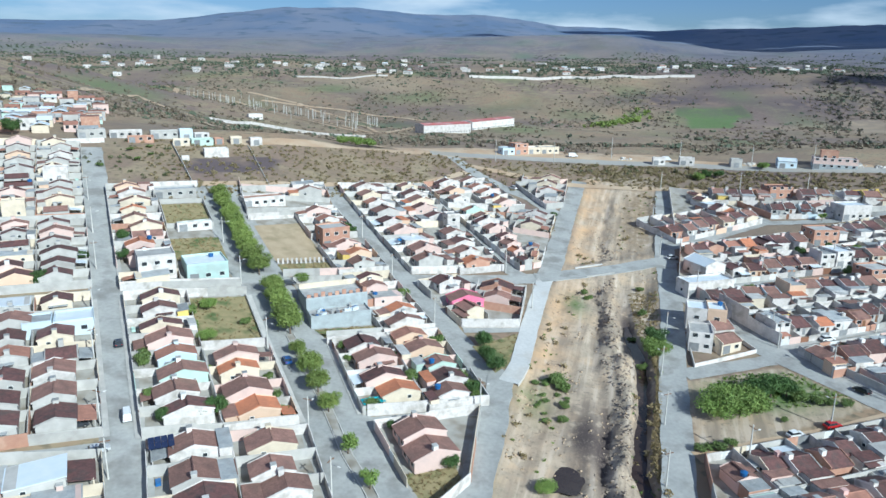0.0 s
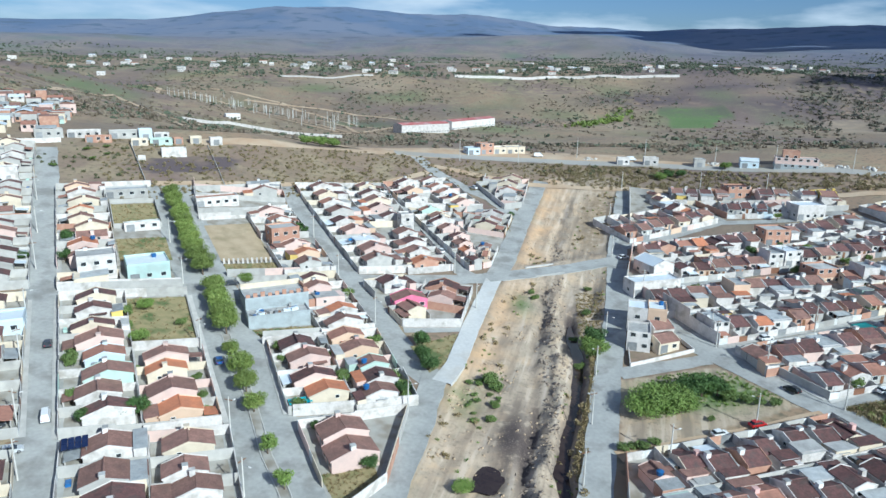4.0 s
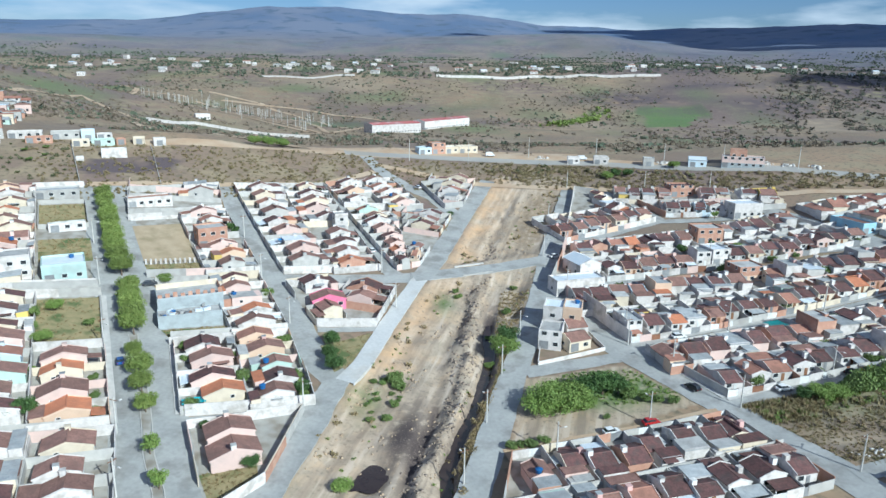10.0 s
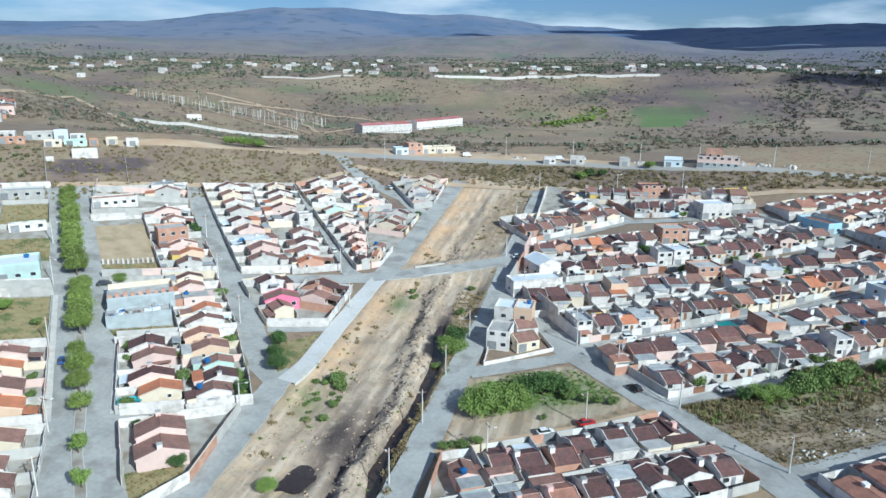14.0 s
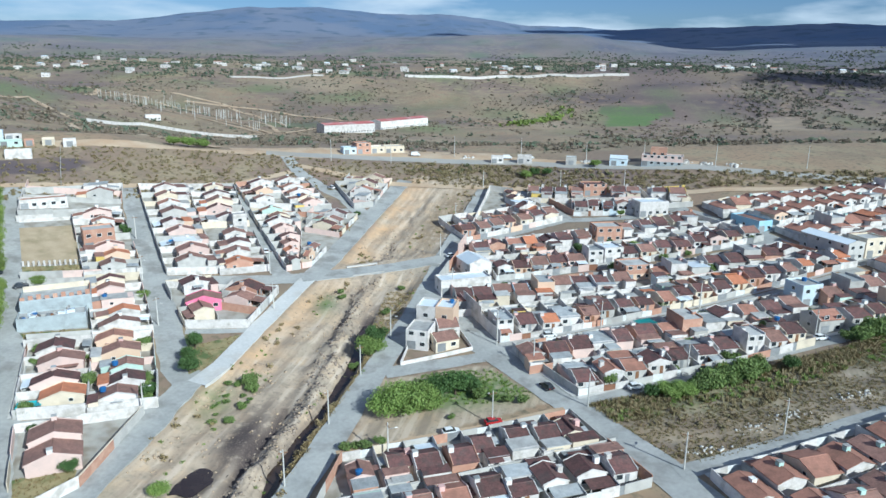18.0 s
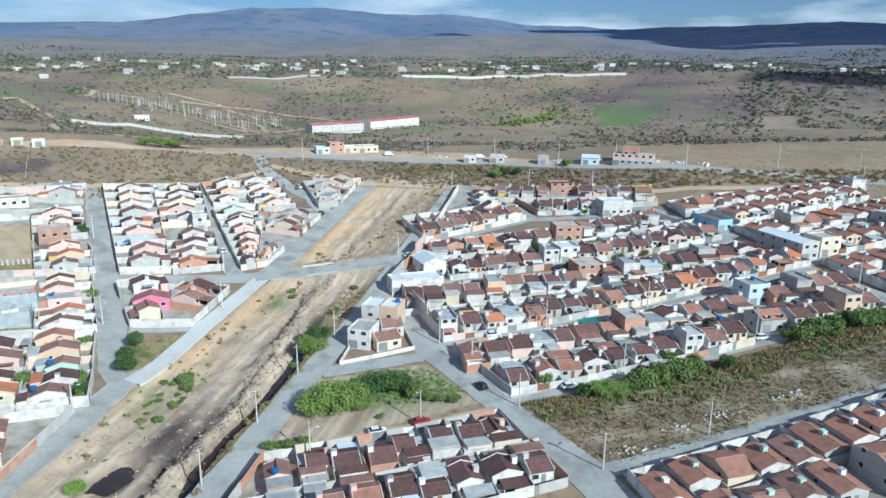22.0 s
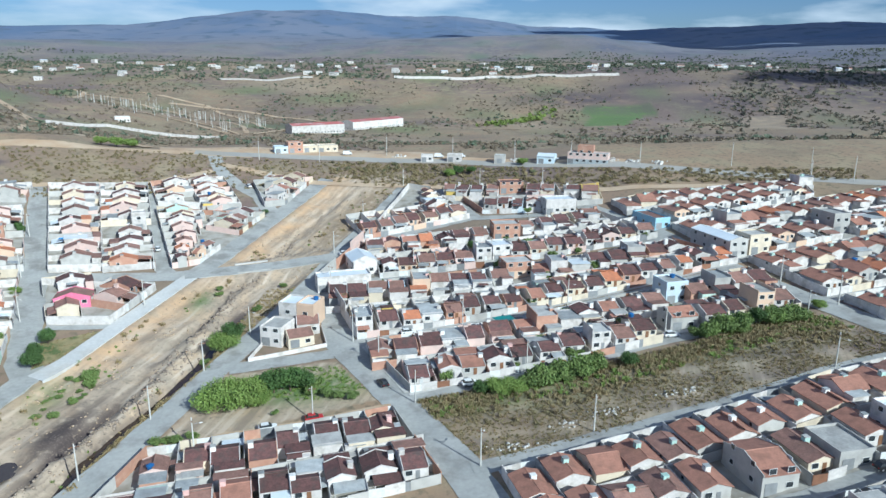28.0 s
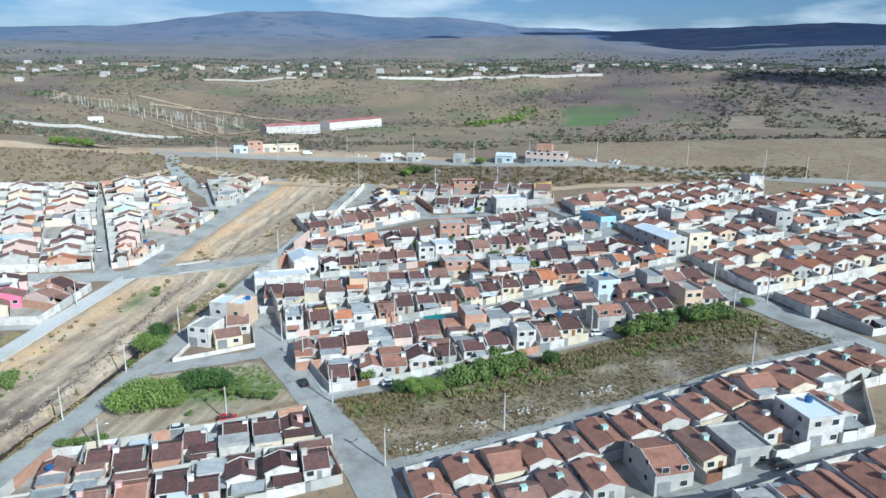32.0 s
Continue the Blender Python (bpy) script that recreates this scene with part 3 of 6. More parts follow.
def empty_at(name, x, y, z, angle, label, category, group=""):
    ob = new(name)
    ob.empty_display_size = 0.5
    ob.location, ob.rotation_euler = (x, y, z), (0, 0, angle)
    return tagged(ob, label, category, group)


def gable_walls(w, d, h, r, parent, material, x=0, y=0, base=-0.8):
    """House walls with a gable at each end of the ridge, which runs along x."""
    a, b = w / 2, d / 2
    v = [(x - a, y - b, base), (x + a, y - b, base), (x + a, y + b, base), (x - a, y + b, base),
         (x - a, y - b, h), (x + a, y - b, h), (x + a, y + b, h), (x - a, y + b, h), (x - a, y, h + r), (x + a, y, h + r)]
    f = [(0, 1, 5, 4), (2, 3, 7, 6), (1, 2, 6, 9, 5), (3, 0, 4, 8, 7), (4, 5, 9, 8), (6, 7, 8, 9)]
    return mesh_object("wall", v, f, material, parent)


def gable_roof(w, d, h, r, parent, material, x=0, y=0, over=0.35, thick=0.14, name="roof", split=0.0):
    """Two tiled slopes with a little overhang at the eaves."""
    a, b = w / 2, d / 2
    slope = r / b
    ze = h - over * slope
    v, f = [], []
    for s in (-1, 1):
        k = len(v)
        top = h + r + 0.04 + (split if s > 0 else 0)
        for lift in (0.04, 0.04 + thick):
            v += [(x - a, y + s * (b + over), ze + lift), (x + a, y + s * (b + over), ze + lift), (x + a, y - s * 0.02, top - 0.04 + lift), (x - a, y - s * 0.02, top - 0.04 + lift)]
        f += [tuple(k + i for i in q) for q in ((0, 1, 2, 3), (7, 6, 5, 4), (0, 4, 5, 1), (1, 5, 6, 2), (2, 6, 7, 3), (3, 7, 4, 0))]
    return mesh_object(name, v, f, material, parent)


def gable_set(e, x, y, turn, ridge, span, h, rise, wall, roof, split=0.0, base=-0.8, coped=True):
    """Gabled walls, tiled slopes and the copings over both gables; turn: degrees of the ridge from the x axis."""
    made = [gable_walls(ridge, span, h, rise, e, wall, base=base), gable_roof(ridge - 0.28 if coped else ridge + 0.5, span, h, rise, e, roof, split=split)]
    a, b = ridge / 2, span / 2
    for sx in (-1, 1) if coped else ():
        x0 = sx * (a - 0.07)
        v = []
        for dx in (-0.08, 0.08):
            v += [(x0 + dx, -b - 0.2, h - 0.05), (x0 + dx, 0, h + rise + 0.02), (x0 + dx, b + 0.2, h - 0.05),
                  (x0 + dx, -b - 0.2, h + 0.27), (x0 + dx, 0, h + rise + 0.36), (x0 + dx, b + 0.2, h + 0.27)]
        f = [(0, 1, 4, 3), (1, 2, 5, 4), (6, 9, 10, 7), (7, 10, 11, 8), (3, 4, 10, 9), (4, 5, 11, 10), (0, 3, 9, 6), (2, 8, 11, 5)]
        made.append(mesh_object("coping", v, f, wall, e))
    v, f = [], []
    limb_z = h + rise + 0.16 + split
    for sx in (-1, 1):
        v += [(sx * (a - 0.16), -0.2, limb_z - 0.07), (sx * (a - 0.16), 0, limb_z + 0.09), (sx * (a - 0.16), 0.2, limb_z - 0.07)]
    made.append(mesh_object("ridge_tiles", v, [(0, 3, 4, 1), (1, 4, 5, 2), (0, 1, 2), (5, 4, 3)], roof, e))
    for ob in made:
        ob.location, ob.rotation_euler = (x, y, 0), (0, 0, radians(turn))


def slope_wall(name, material, parent, p, q, h, thick=0.16, gap=None):
    """A yard wall from p to q (parent's metres) that follows the ground; gap: (from, to) along it left open for a gate."""
    m = parent.matrix_basis
    length = math.hypot(q[0] - p[0], q[1] - p[1])
    if length < 0.5:
        return None
    d = Vector((q[0] - p[0], q[1] - p[1])) / length
    nrm = Vector((-d.y, d.x)) * thick / 2
    v, f = [], []
    for s0, s1 in ([(0, length)] if not gap else [(0, gap[0]), (gap[1], length)]):
        if s1 - s0 < 0.15:
            continue
        n = max(1, int((s1 - s0) / 5))
        k = len(v)
        for i in range(n + 1):
            c = Vector(p) + d * (s0 + (s1 - s0) * i / n)
            wp = m @ Vector((c.x, c.y, 0))
            g = gz(wp.x, wp.y) - wp.z
            for side in (-1, 1):
                e = c + nrm * side
                v += [(e.x, e.y, g - 0.5), (e.x, e.y, g + h)]
        for i in range(n):
            o = k + 4 * i
            f += [(o, o + 4, o + 5, o + 1), (o + 2, o + 3, o + 7, o + 6), (o + 1, o + 5, o + 7, o + 3)]
        o = k + 4 * n
        f += [(k, k + 1, k + 3, k + 2), (o, o + 2, o + 3, o + 1)]
    return mesh_object(name, v, f, material, parent) if f else None


def window(parent, x, y, z, w, h, angle, frame_mat=None):
    """A framed window on a wall face that looks along angle (degrees, 0: towards -y)."""
    a = radians(angle)
    fr = box("window", frame_mat or GATE_W, parent, x, y, z, w + 0.16, 0.1, h + 0.16, rz=angle)
    box("pane", GLASS, fr, 0, -0.32, 0.1, w / (w + 0.16), 0.5, h / (h + 0.16))
    return fr


COLOUR_WORD = {"white": "white", "cream": "cream", "pink": "pink", "grey": "bare grey", "peach": "peach", "yellow": "yellow", "blue": "pale blue", "green": "mint green",
               "brick": "bare brick", "magenta": "magenta"}
ROOF_WORD = {"dark": "dark brown", "brown": "brown", "terracotta": "terracotta", "orange": "bright orange"}


def house(fx, fy, angle, width, depth, style, r, group):
    """One house on its lot. (fx, fy): the middle of the lot's street front; angle: the way along the front; +y of the lot leads into the block."""
    c, s = math.cos(angle), math.sin(angle)
    if any(footprint_hit(fx - s * t, fy + c * t, 1.2) for t in (depth * 0.3, depth * 0.6)):
        return None
    roof_key = r.choices(*style["roofs"])[0]
    wall_key = r.choices(*style["walls"])[0]
    wall, roof = WALLS[wall_key], ROOFS[roof_key]
    set_back = min(style["front"] * r.uniform(0.6, 1.3), depth * 0.35)
    hd = min(style["deep"] * r.uniform(0.78, 1.15), depth - set_back - 0.6)
    hw = width - r.choice(style["gaps"])
    hx = (width - hw) / 2 * r.choice((-1, 1))
    cy = set_back + hd / 2
    h = r.uniform(2.25, 2.7)
    mx, my = fx - s * cy, fy + c * cy
    z = gz(mx, my) + 0.15
    kind = r.random()
    if kind < style["two"]:
        label = f"two-storey {COLOUR_WORD[wall_key]} house with a flat parapet roof"
    elif kind < style["two"] + style["flat"]:
        label = f"single-storey {COLOUR_WORD[wall_key]} house under sheet roofing"
    else:
        label = f"single-storey {COLOUR_WORD[wall_key]} house with {ROOF_WORD[roof_key]} clay-tile roof"
    e = empty_at("house", mx, my, z, angle, label, "house", group)
    if kind < style["two"]:
        hh = r.uniform(4.4, 5.4)
        box("wall", wall, e, hx, 0, -0.8, hw, hd, hh + 0.8)
        box("roof", r.choice((SLAB, FIBRE, FIBRE)), e, hx, 0, hh - 0.5, hw - 0.4, hd - 0.4, 0.52)
        for sx in (-1, 1):
            box("parapet", wall, e, hx + sx * (hw / 2 - 0.08), 0, hh - 0.02, 0.18, hd + 0.02, r.uniform(0.4, 0.9))
        top = hh
        for k in range(2):
            window(e, hx + (k - 0.5) * hw * 0.5, -hd / 2 - 0.02, 3.5, 1.3, 1.0, 0)
    elif kind < style["two"] + style["flat"]:
        box("wall", wall, e, hx, 0, -0.8, hw, hd, h + 1.3)
        box("roof", r.choice((FIBRE, FIBRE, STEEL, SLAB, FIBRE)), e, hx, 0, h + 0.5, hw + 0.3, hd + 0.5, 0.14, rx=r.choice((-3, 3)))
        top = h + 0.6
    else:
        cross = r.random() < style["cross"]
        span, ridge = (hw, hd) if cross else (hd, hw)
        rise = span / 2 * r.uniform(0.30, 0.36)
        gable_set(e, hx, 0, 90 if cross else 0, ridge, span, h, rise, wall, roof, r.choice((0, 0, 0.35)), coped=style.get("coped", True))
        top = h + rise
    if r.random() < style["tank"]:
        tm = style["tank_mat"][r.randrange(len(style["tank_mat"]))]
        tm = wall if r.random() < style.get("own", 0.45) else tm
        tx = hx + r.choice((-1, 1)) * (hw / 2 - style.get("tank_in", 0.55))
        t = box("water_tank_box", tm, e, tx, r.uniform(-0.5, 0.5), top - 0.7, 1.05, 1.0, r.uniform(1.35, 1.75))
        box("tank_lid", r.choice((SLAB, FIBRE, tm)), t, 0, 0, 1.0, 1.12, 1.12, 0.07)
    elif r.random() < 0.22:
        tx = hx + r.uniform(-0.3, 0.3) * hw
        t = new("round_tank", tank_mesh())
        t.parent, t.location = e, (tx, hd / 2 - 1.0, top - 0.15)
    # street face
    box("door", r.choice((WOOD, GATE_W, GATE_D)), e, hx + hw * 0.08, -hd / 2 - 0.03, 0, 0.85, 0.08, 2.0)
    window(e, hx - hw * 0.26, -hd / 2 - 0.02, 1.0, 1.3, 1.0, 0)
    if hw > 6:
        window(e, hx + hw * 0.33, -hd / 2 - 0.02, 1.0, 1.1, 1.0, 0)
    for sx in (-1, 1):
        if r.random() < 0.6 and hw < width - 0.5:
            window(e, hx + sx * (hw / 2 + 0.02), hd * 0.2, 1.3, 0.8, 0.7, 90 * sx)
    # front wall with its gate, side wall, back wall
    fence_key = wall_key if r.random() < 0.35 else r.choices(*style["fence"])[0]
    fm = WALLS[fence_key]
    fh = r.uniform(1.8, 2.4)
    gw = r.choice((2.6, 3.0, 1.0))
    g0 = 0.0
    y0 = -cy
    slope_wall("front_wall", fm, e, (-width / 2, y0), (width / 2, y0), fh, gap=(g0, g0 + gw))
    gx = -width / 2 + g0 + gw / 2
    wp = e.matrix_basis @ Vector((gx, y0, 0))
    gate = box("gate", r.choice((GATE_W, GATE_W, GATE_W, GATE_D, GATE_D, GATE_W, GATE_B)), e, gx, y0, gz(wp.x, wp.y) - z, gw, 0.07, fh - 0.15)
    if style.get("open"):
        return e
    slope_wall("side_wall", WALLS[r.choices(*style["fence"])[0]], e, (-width / 2, y0 + 0.1), (-width / 2, depth - cy), r.uniform(1.9, 2.5))
    slope_wall("back_wall", WALLS[r.choices(*style["fence"])[0]], e, (-width / 2, depth - cy - 0.1), (width / 2, depth - cy - 0.1), r.uniform(1.9, 2.4))
    # sheds and verandas in the yards
    room = depth - set_back - hd
    if room > 2.2 and r.random() < style["shed"]:
        sw, sd = width * r.uniform(0.5, 0.95), min(room - 0.3, r.uniform(2.2, 4.2))
        sx = (width - sw) / 2 * r.choice((-1, 1)) * 0.9
        sm = r.choice((FIBRE, FIBRE, SLAB)) if r.random() < style.get("sheet", 0.4) else ROOFS[r.choices(*style["roofs"])[0]]
        sh = r.uniform(2.3, 2.9)
        ann = box("annex", WALLS[r.choices(*style["walls"])[0]], e, sx, hd / 2 + sd / 2, -0.9, sw, sd, sh + 0.9)
        box("annex_roof", sm, e, sx, hd / 2 + sd / 2 + 0.1, sh, sw + 0.3, sd + 0.3, 0.12, rx=r.choice((-5, -3, 4)))
    if set_back > 2.6 and r.random() < style["veranda"]:
        vw = width * r.uniform(0.35, 0.9)
        vx = (width - vw) / 2 * r.choice((-1, 1)) * 0.95
        vh = h - 0.45
        box("veranda_roof", r.choice((roof, roof, roof, FIBRE, FIBRE, ROOFS["terracotta"], STEEL)), e, vx, -hd / 2 - set_back * 0.42, vh - 0.25, vw, set_back * 0.8, 0.12, rx=8)
        for sx in (-1, 1):
            box("post", fm, e, vx + sx * (vw / 2 - 0.15), -hd / 2 - set_back * 0.74, -0.4, 0.18, 0.18, vh + 0.1)
    # more lean-tos against the walls, and things kept in the front yard
    if room > 3.4 and r.random() < style.get("lean", 0.5):
        lw = width * r.uniform(0.35, 0.6)
        ly = depth - cy - 1.0
        box("lean_to", WALLS[r.choices(*style["fence"])[0]], e, (width - lw) * 0.42 * r.choice((-1, 1)), ly, -0.9, lw, 1.7, 3.0)
        box("lean_to_roof", r.choice((FIBRE, roof, roof, SLAB)), e, 0, ly, 2.12, lw * 1.15, 1.9, 0.11, rx=r.choice((-6, 6)))
    if hw < width - 0.9 and r.random() < style.get("lean", 0.5):
        gap = width - hw
        box("side_roof", r.choice((FIBRE, roof, FIBRE)), e, hx - math.copysign(hw / 2 + gap / 2, hx), r.uniform(-0.15, 0.2) * hd, 2.05, gap - 0.15, hd * r.uniform(0.3, 0.7), 0.1)
    if set_back > 2.4 and r.random() < 0.3:
        ty = -hd / 2 - set_back * 0.55
        tx = width * r.uniform(-0.3, 0.3)
        wp = e.matrix_basis @ Vector((tx, ty, 0))
        box("yard_tub", r.choice((TANK_B, TANK_G, FIBRE)), e, tx, ty, gz(wp.x, wp.y) - z, r.uniform(0.9, 2.0), r.uniform(0.8, 1.3), r.uniform(0.4, 0.8))
    return e


TANK_MESH = []


def tank_mesh():
    if not TANK_MESH:
        bm = bmesh.new()
        bmesh.ops.create_cone(bm, cap_ends=True, segments=12, radius1=0.62, radius2=0.76, depth=0.9)
        bmesh.ops.translate(bm, verts=bm.verts, vec=(0, 0, 0.45))
        c = bmesh.ops.create_cone(bm, cap_ends=True, segments=12, radius1=0.78, radius2=0.3, depth=0.2)
        bmesh.ops.translate(bm, verts=c["verts"], vec=(0, 0, 1.0))
        me = bpy.data.meshes.new("round_tank")
        bm.to_mesh(me)
        bm.free()
        me.materials.append(TANK_B)
        TANK_MESH.append(me)
    return TANK_MESH[0]


W_OLD = (("white", "cream", "pink", "grey", "peach", "blue", "brick", "yellow", "green"), (36, 20, 20, 8, 6, 3, 4, 3, 2))
W_RIGHT = (("white", "grey", "pink", "cream", "brick", "blue", "yellow", "green", "peach"), (44, 17, 11, 13, 10, 1, 1.5, 0.6, 3))
F_OLD = (("white", "grey", "cream", "pink", "brick"), (44, 36, 10, 7, 3))
F_RIGHT = (("white", "grey", "cream", "brick", "pink"), (50, 26, 8, 8, 8))
OLD = dict(gaps=(1.2, 1.6, 2.2, 0.6), cross=0.05, roofs=(("brown", "dark", "terracotta", "orange"), (62, 20, 14, 5)), walls=W_OLD, fence=F_OLD, front=4.2, deep=8.6, two=0.02, flat=0.05, tank=0.85,
           tank_mat=(TANK_W, TANK_W, TANK_P), shed=0.7, veranda=0.45, lean=0.45, own=0.6)
# leans to grey walls and dark roofs, partly standing in for shade there
WEST = dict(OLD, roofs=(("dark", "brown", "terracotta"), (74, 22, 4)), walls=(("cream", "grey", "white", "peach", "pink", "yellow"), (18, 46, 10, 8, 12, 4)),
            fence=(("grey", "cream", "brick"), (74, 18, 8)), deep=8.0, front=4.6, own=0.9, sheet=0.6)
MID = dict(gaps=(0.2, 0.4, 0.9, 1.4), cross=0.10, roofs=(("dark", "brown", "terracotta", "orange"), (52, 30, 14, 4)), walls=W_RIGHT, fence=F_RIGHT, front=2.7, deep=7.6, sheet=0.42, two=0.05, flat=0.07, tank=0.85,
           tank_mat=(TANK_W, TANK_P, TANK_W), shed=0.97, veranda=0.6, lean=0.8, own=0.4)
NEWER = dict(gaps=(0.3, 0.6, 0.9), cross=0.92, roofs=(("terracotta", "orange", "brown"), (88, 5, 7)), walls=(("white", "cream", "grey", "peach"), (68, 14, 15, 3)), fence=(("white", "grey", "cream"), (66, 24, 10)),
             front=3.6, deep=8.2, two=0.02, flat=0.05, tank=0.95, tank_mat=(TANK_G, TANK_W, TANK_G), shed=0.7, veranda=0.35, lean=0.35, own=0.0, tank_in=3.2, coped=False)


SPENT = []
SINK = {"v": [], "f": [], "m": [], "mats": []}


def sink(e):
    """Sets a far house aside for the one mesh of far houses."""
    SPENT.append(e)


def finish_sink(name, label, category):
    """Joins the meshes of all houses set aside."""
    kids = collections.defaultdict(list)
    for ob in bpy.data.objects:
        if ob.parent:
            kids[ob.parent.name].append(ob)
    gone = []

    def visit(ob, m):
        gone.append(ob)
        for o in kids[ob.name]:
            mo = m @ o.matrix_basis
            k = len(SINK["v"])
            SINK["v"] += [tuple(mo @ v.co) for v in o.data.vertices]
            material = o.data.materials[0]
            if material not in SINK["mats"]:
                SINK["mats"].append(material)
            for p in o.data.polygons:
                SINK["f"].append(tuple(k + i for i in p.vertices))
                SINK["m"].append(SINK["mats"].index(material))
            visit(o, mo)

    for e in SPENT:
        visit(e, e.matrix_basis.copy())
    me = bpy.data.meshes.new(name)
    me.from_pydata(SINK["v"], [], SINK["f"])
    for m in SINK["mats"]:
        me.materials.append(m)
    me.polygons.foreach_set("material_index", SINK["m"])
    for k in SINK:
        SINK[k] = []
    bpy.data.batch_remove(gone)
    SPENT.clear()
    return tagged(new(name, me), label, category, kind="stuff")


def between(quad, s, t):
    a, b, c, d = [Vector(p) for p in quad]
    return a.lerp(b, s).lerp(d.lerp(c, s), t)


def block(quad, rows, style, group, lot=6.8, seed=0, skip=(), pad=True, far=False, tall=()):
    """A block of lots. quad: near-left, near-right, far-right, far-left; rows: 'near far left right', each a row along that side."""
    r = random.Random(seed)
    a, b, c, d = quad
    if pad:
        n, m = max(2, int((Vector(b) - Vector(a)).length / 4)), max(2, int((Vector(d) - Vector(a)).length / 4))
        v = []
        for j in range(m + 1):
            for i in range(n + 1):
                p = between(quad, i / n, j / m)
                v.append((p.x, p.y, gz(p.x, p.y) + 0.045))
        f = [(j * (n + 1) + i, j * (n + 1) + i + 1, (j + 1) * (n + 1) + i + 1, (j + 1) * (n + 1) + i) for j in range(m) for i in range(n)]
        tagged(mesh_object("lot_ground", v, f, YARD, smooth=True), "bare earth and concrete yards inside a house block", "ground", kind="structure")
    wall_of = {"near": (a, b), "far": (c, d), "left": (d, a), "right": (b, c)}
    for side, (p, q) in wall_of.items():
        if side not in rows.split():
            e = empty_at("block_wall", p[0], p[1], gz(*p), 0, "tall rendered boundary wall at the end of a house block", "wall")
            n = max(1, round((Vector(q) - Vector(p)).length / 12))
            for k in range(n):
                u, w = Vector(p).lerp(Vector(q), k / n), Vector(p).lerp(Vector(q), (k + 1) / n)
                slope_wall("panel", WALLS[r.choices(*style["fence"])[0]], e, (u.x - p[0], u.y - p[1]), (w.x - p[0], w.y - p[1]), r.uniform(3.4, 5.6) if side in tall else r.uniform(2.0, 2.7))
    sides = {"near": (a, b, c, d), "far": (c, d, a, b), "left": (d, a, b, c), "right": (b, c, d, a)}
    for side in rows.split():
        q = sides[side]
        p0, p1 = Vector(q[0]), Vector(q[1])
        count = max(1, round((p1 - p0).length / lot))
        half = 0.5 if len(rows.split()) > 1 else 1.0
        for k in range(count):
            if (side, k) in skip:
                continue
            front = between(q, (k + 0.5) / count, 0)
            back = between(q, (k + 0.5) / count, half)
            l0, l1 = between(q, k / count, 0.0), between(q, (k + 1) / count, 0.0)
            along = l1 - l0
            depth = abs((back - front).dot(Vector((-along.y, along.x)).normalized()))
            e = house(front.x, front.y, math.atan2(along.y, along.x), along.length, depth, style, r, group)
            if far and e:
                sink(e)


# ---- single buildings that stand out ----
FOOT = []


def footprint_hit(x, y, margin=0.0):
    for ox, oy, c, s, w, d in FOOT:
        u, v = (x - ox) * c + (y - oy) * s, -(x - ox) * s + (y - oy) * c
        if -margin < u < w + margin and -margin < v < d + margin:
            return True
    return False


def building(name, p, q, depth, h, wall, roof, label, category="building", storeys=1, upper=None, rise=None, ridge="along", tanks=0, gate=None, reserve=True, blank=False):
    """A building whose front stands on the line from p to q; it reaches depth metres back. roof: a flat sheet or slab, or tiles with a rise."""
    p, q = Vector(p), Vector(q)
    d = q - p
    w = d.length
    ang = math.atan2(d.y, d.x)
    c, s = math.cos(ang), math.sin(ang)
    if reserve:
        FOOT.append((p.x, p.y, c, s, w, depth))
    mx, my = (p.x + q.x) / 2 - s * depth / 2, (p.y + q.y) / 2 + c * depth / 2
    z = min(gz(p.x, p.y), gz(q.x, q.y)) * 0.5 + gz(mx, my) * 0.5
    e = empty_at(name, mx, my, z, ang, label, category)
    if rise:
        if ridge == "along":
            gable_set(e, 0, 0, 0, w, depth, h, rise, wall, roof, base=-2)
        else:
            gable_set(e, 0, 0, 90, depth, w, h, rise, wall, roof, base=-2)
    else:
        if upper:
            box("wall", wall, e, 0, 0, -2, w, depth, h * 0.5 + 2)
            box("upper_wall", upper, e, 0, 0, h * 0.5, w - 0.05, depth - 0.05, h * 0.5)
        else:
            box("wall", wall, e, 0, 0, -2, w, depth, h + 2)
        box("roof", roof, e, 0, 0, h - 0.02, w - 0.5, depth - 0.5, 0.1)
        top_wall = upper or wall
        for sx in (-1, 1):
            box("parapet", top_wall, e, sx * (w / 2 - 0.1), 0, h - 0.01, 0.2, depth, 0.55)
            box("parapet", top_wall, e, 0, sx * (depth / 2 - 0.1), h - 0.012, w - 0.4, 0.2, 0.55)
    n = max(1, int(w / 3))
    for k in range(storeys):
        for i in range(n):
            x = (i + 0.5) / n * w - w / 2
            if k == 0 and i == 0:
                box("door", gate or GATE_D, e, x, -depth / 2 - 0.03, 0, min(2.4, w / n - 0.4), 0.08, 2.3)
            else:
                window(e, x, -depth / 2 - 0.02, 1.0 + 2.9 * k, 1.3, 1.0, 0)
        m = max(1, int(depth / 4))
        for i in range(0 if blank else m):
            y = (i + 0.5) / m * depth - depth / 2
            window(e, w / 2 + 0.02, y, 1.2 + 2.9 * k, 1.0, 0.9, 90)
            window(e, -w / 2 - 0.02, y, 1.2 + 2.9 * k, 1.0, 0.9, -90)
    for i in range(tanks):
        t = new("round_tank", tank_mesh())
        t.parent, t.location = e, (w * 0.2 - i * 2, depth * 0.2, h + 0.08)
    return e


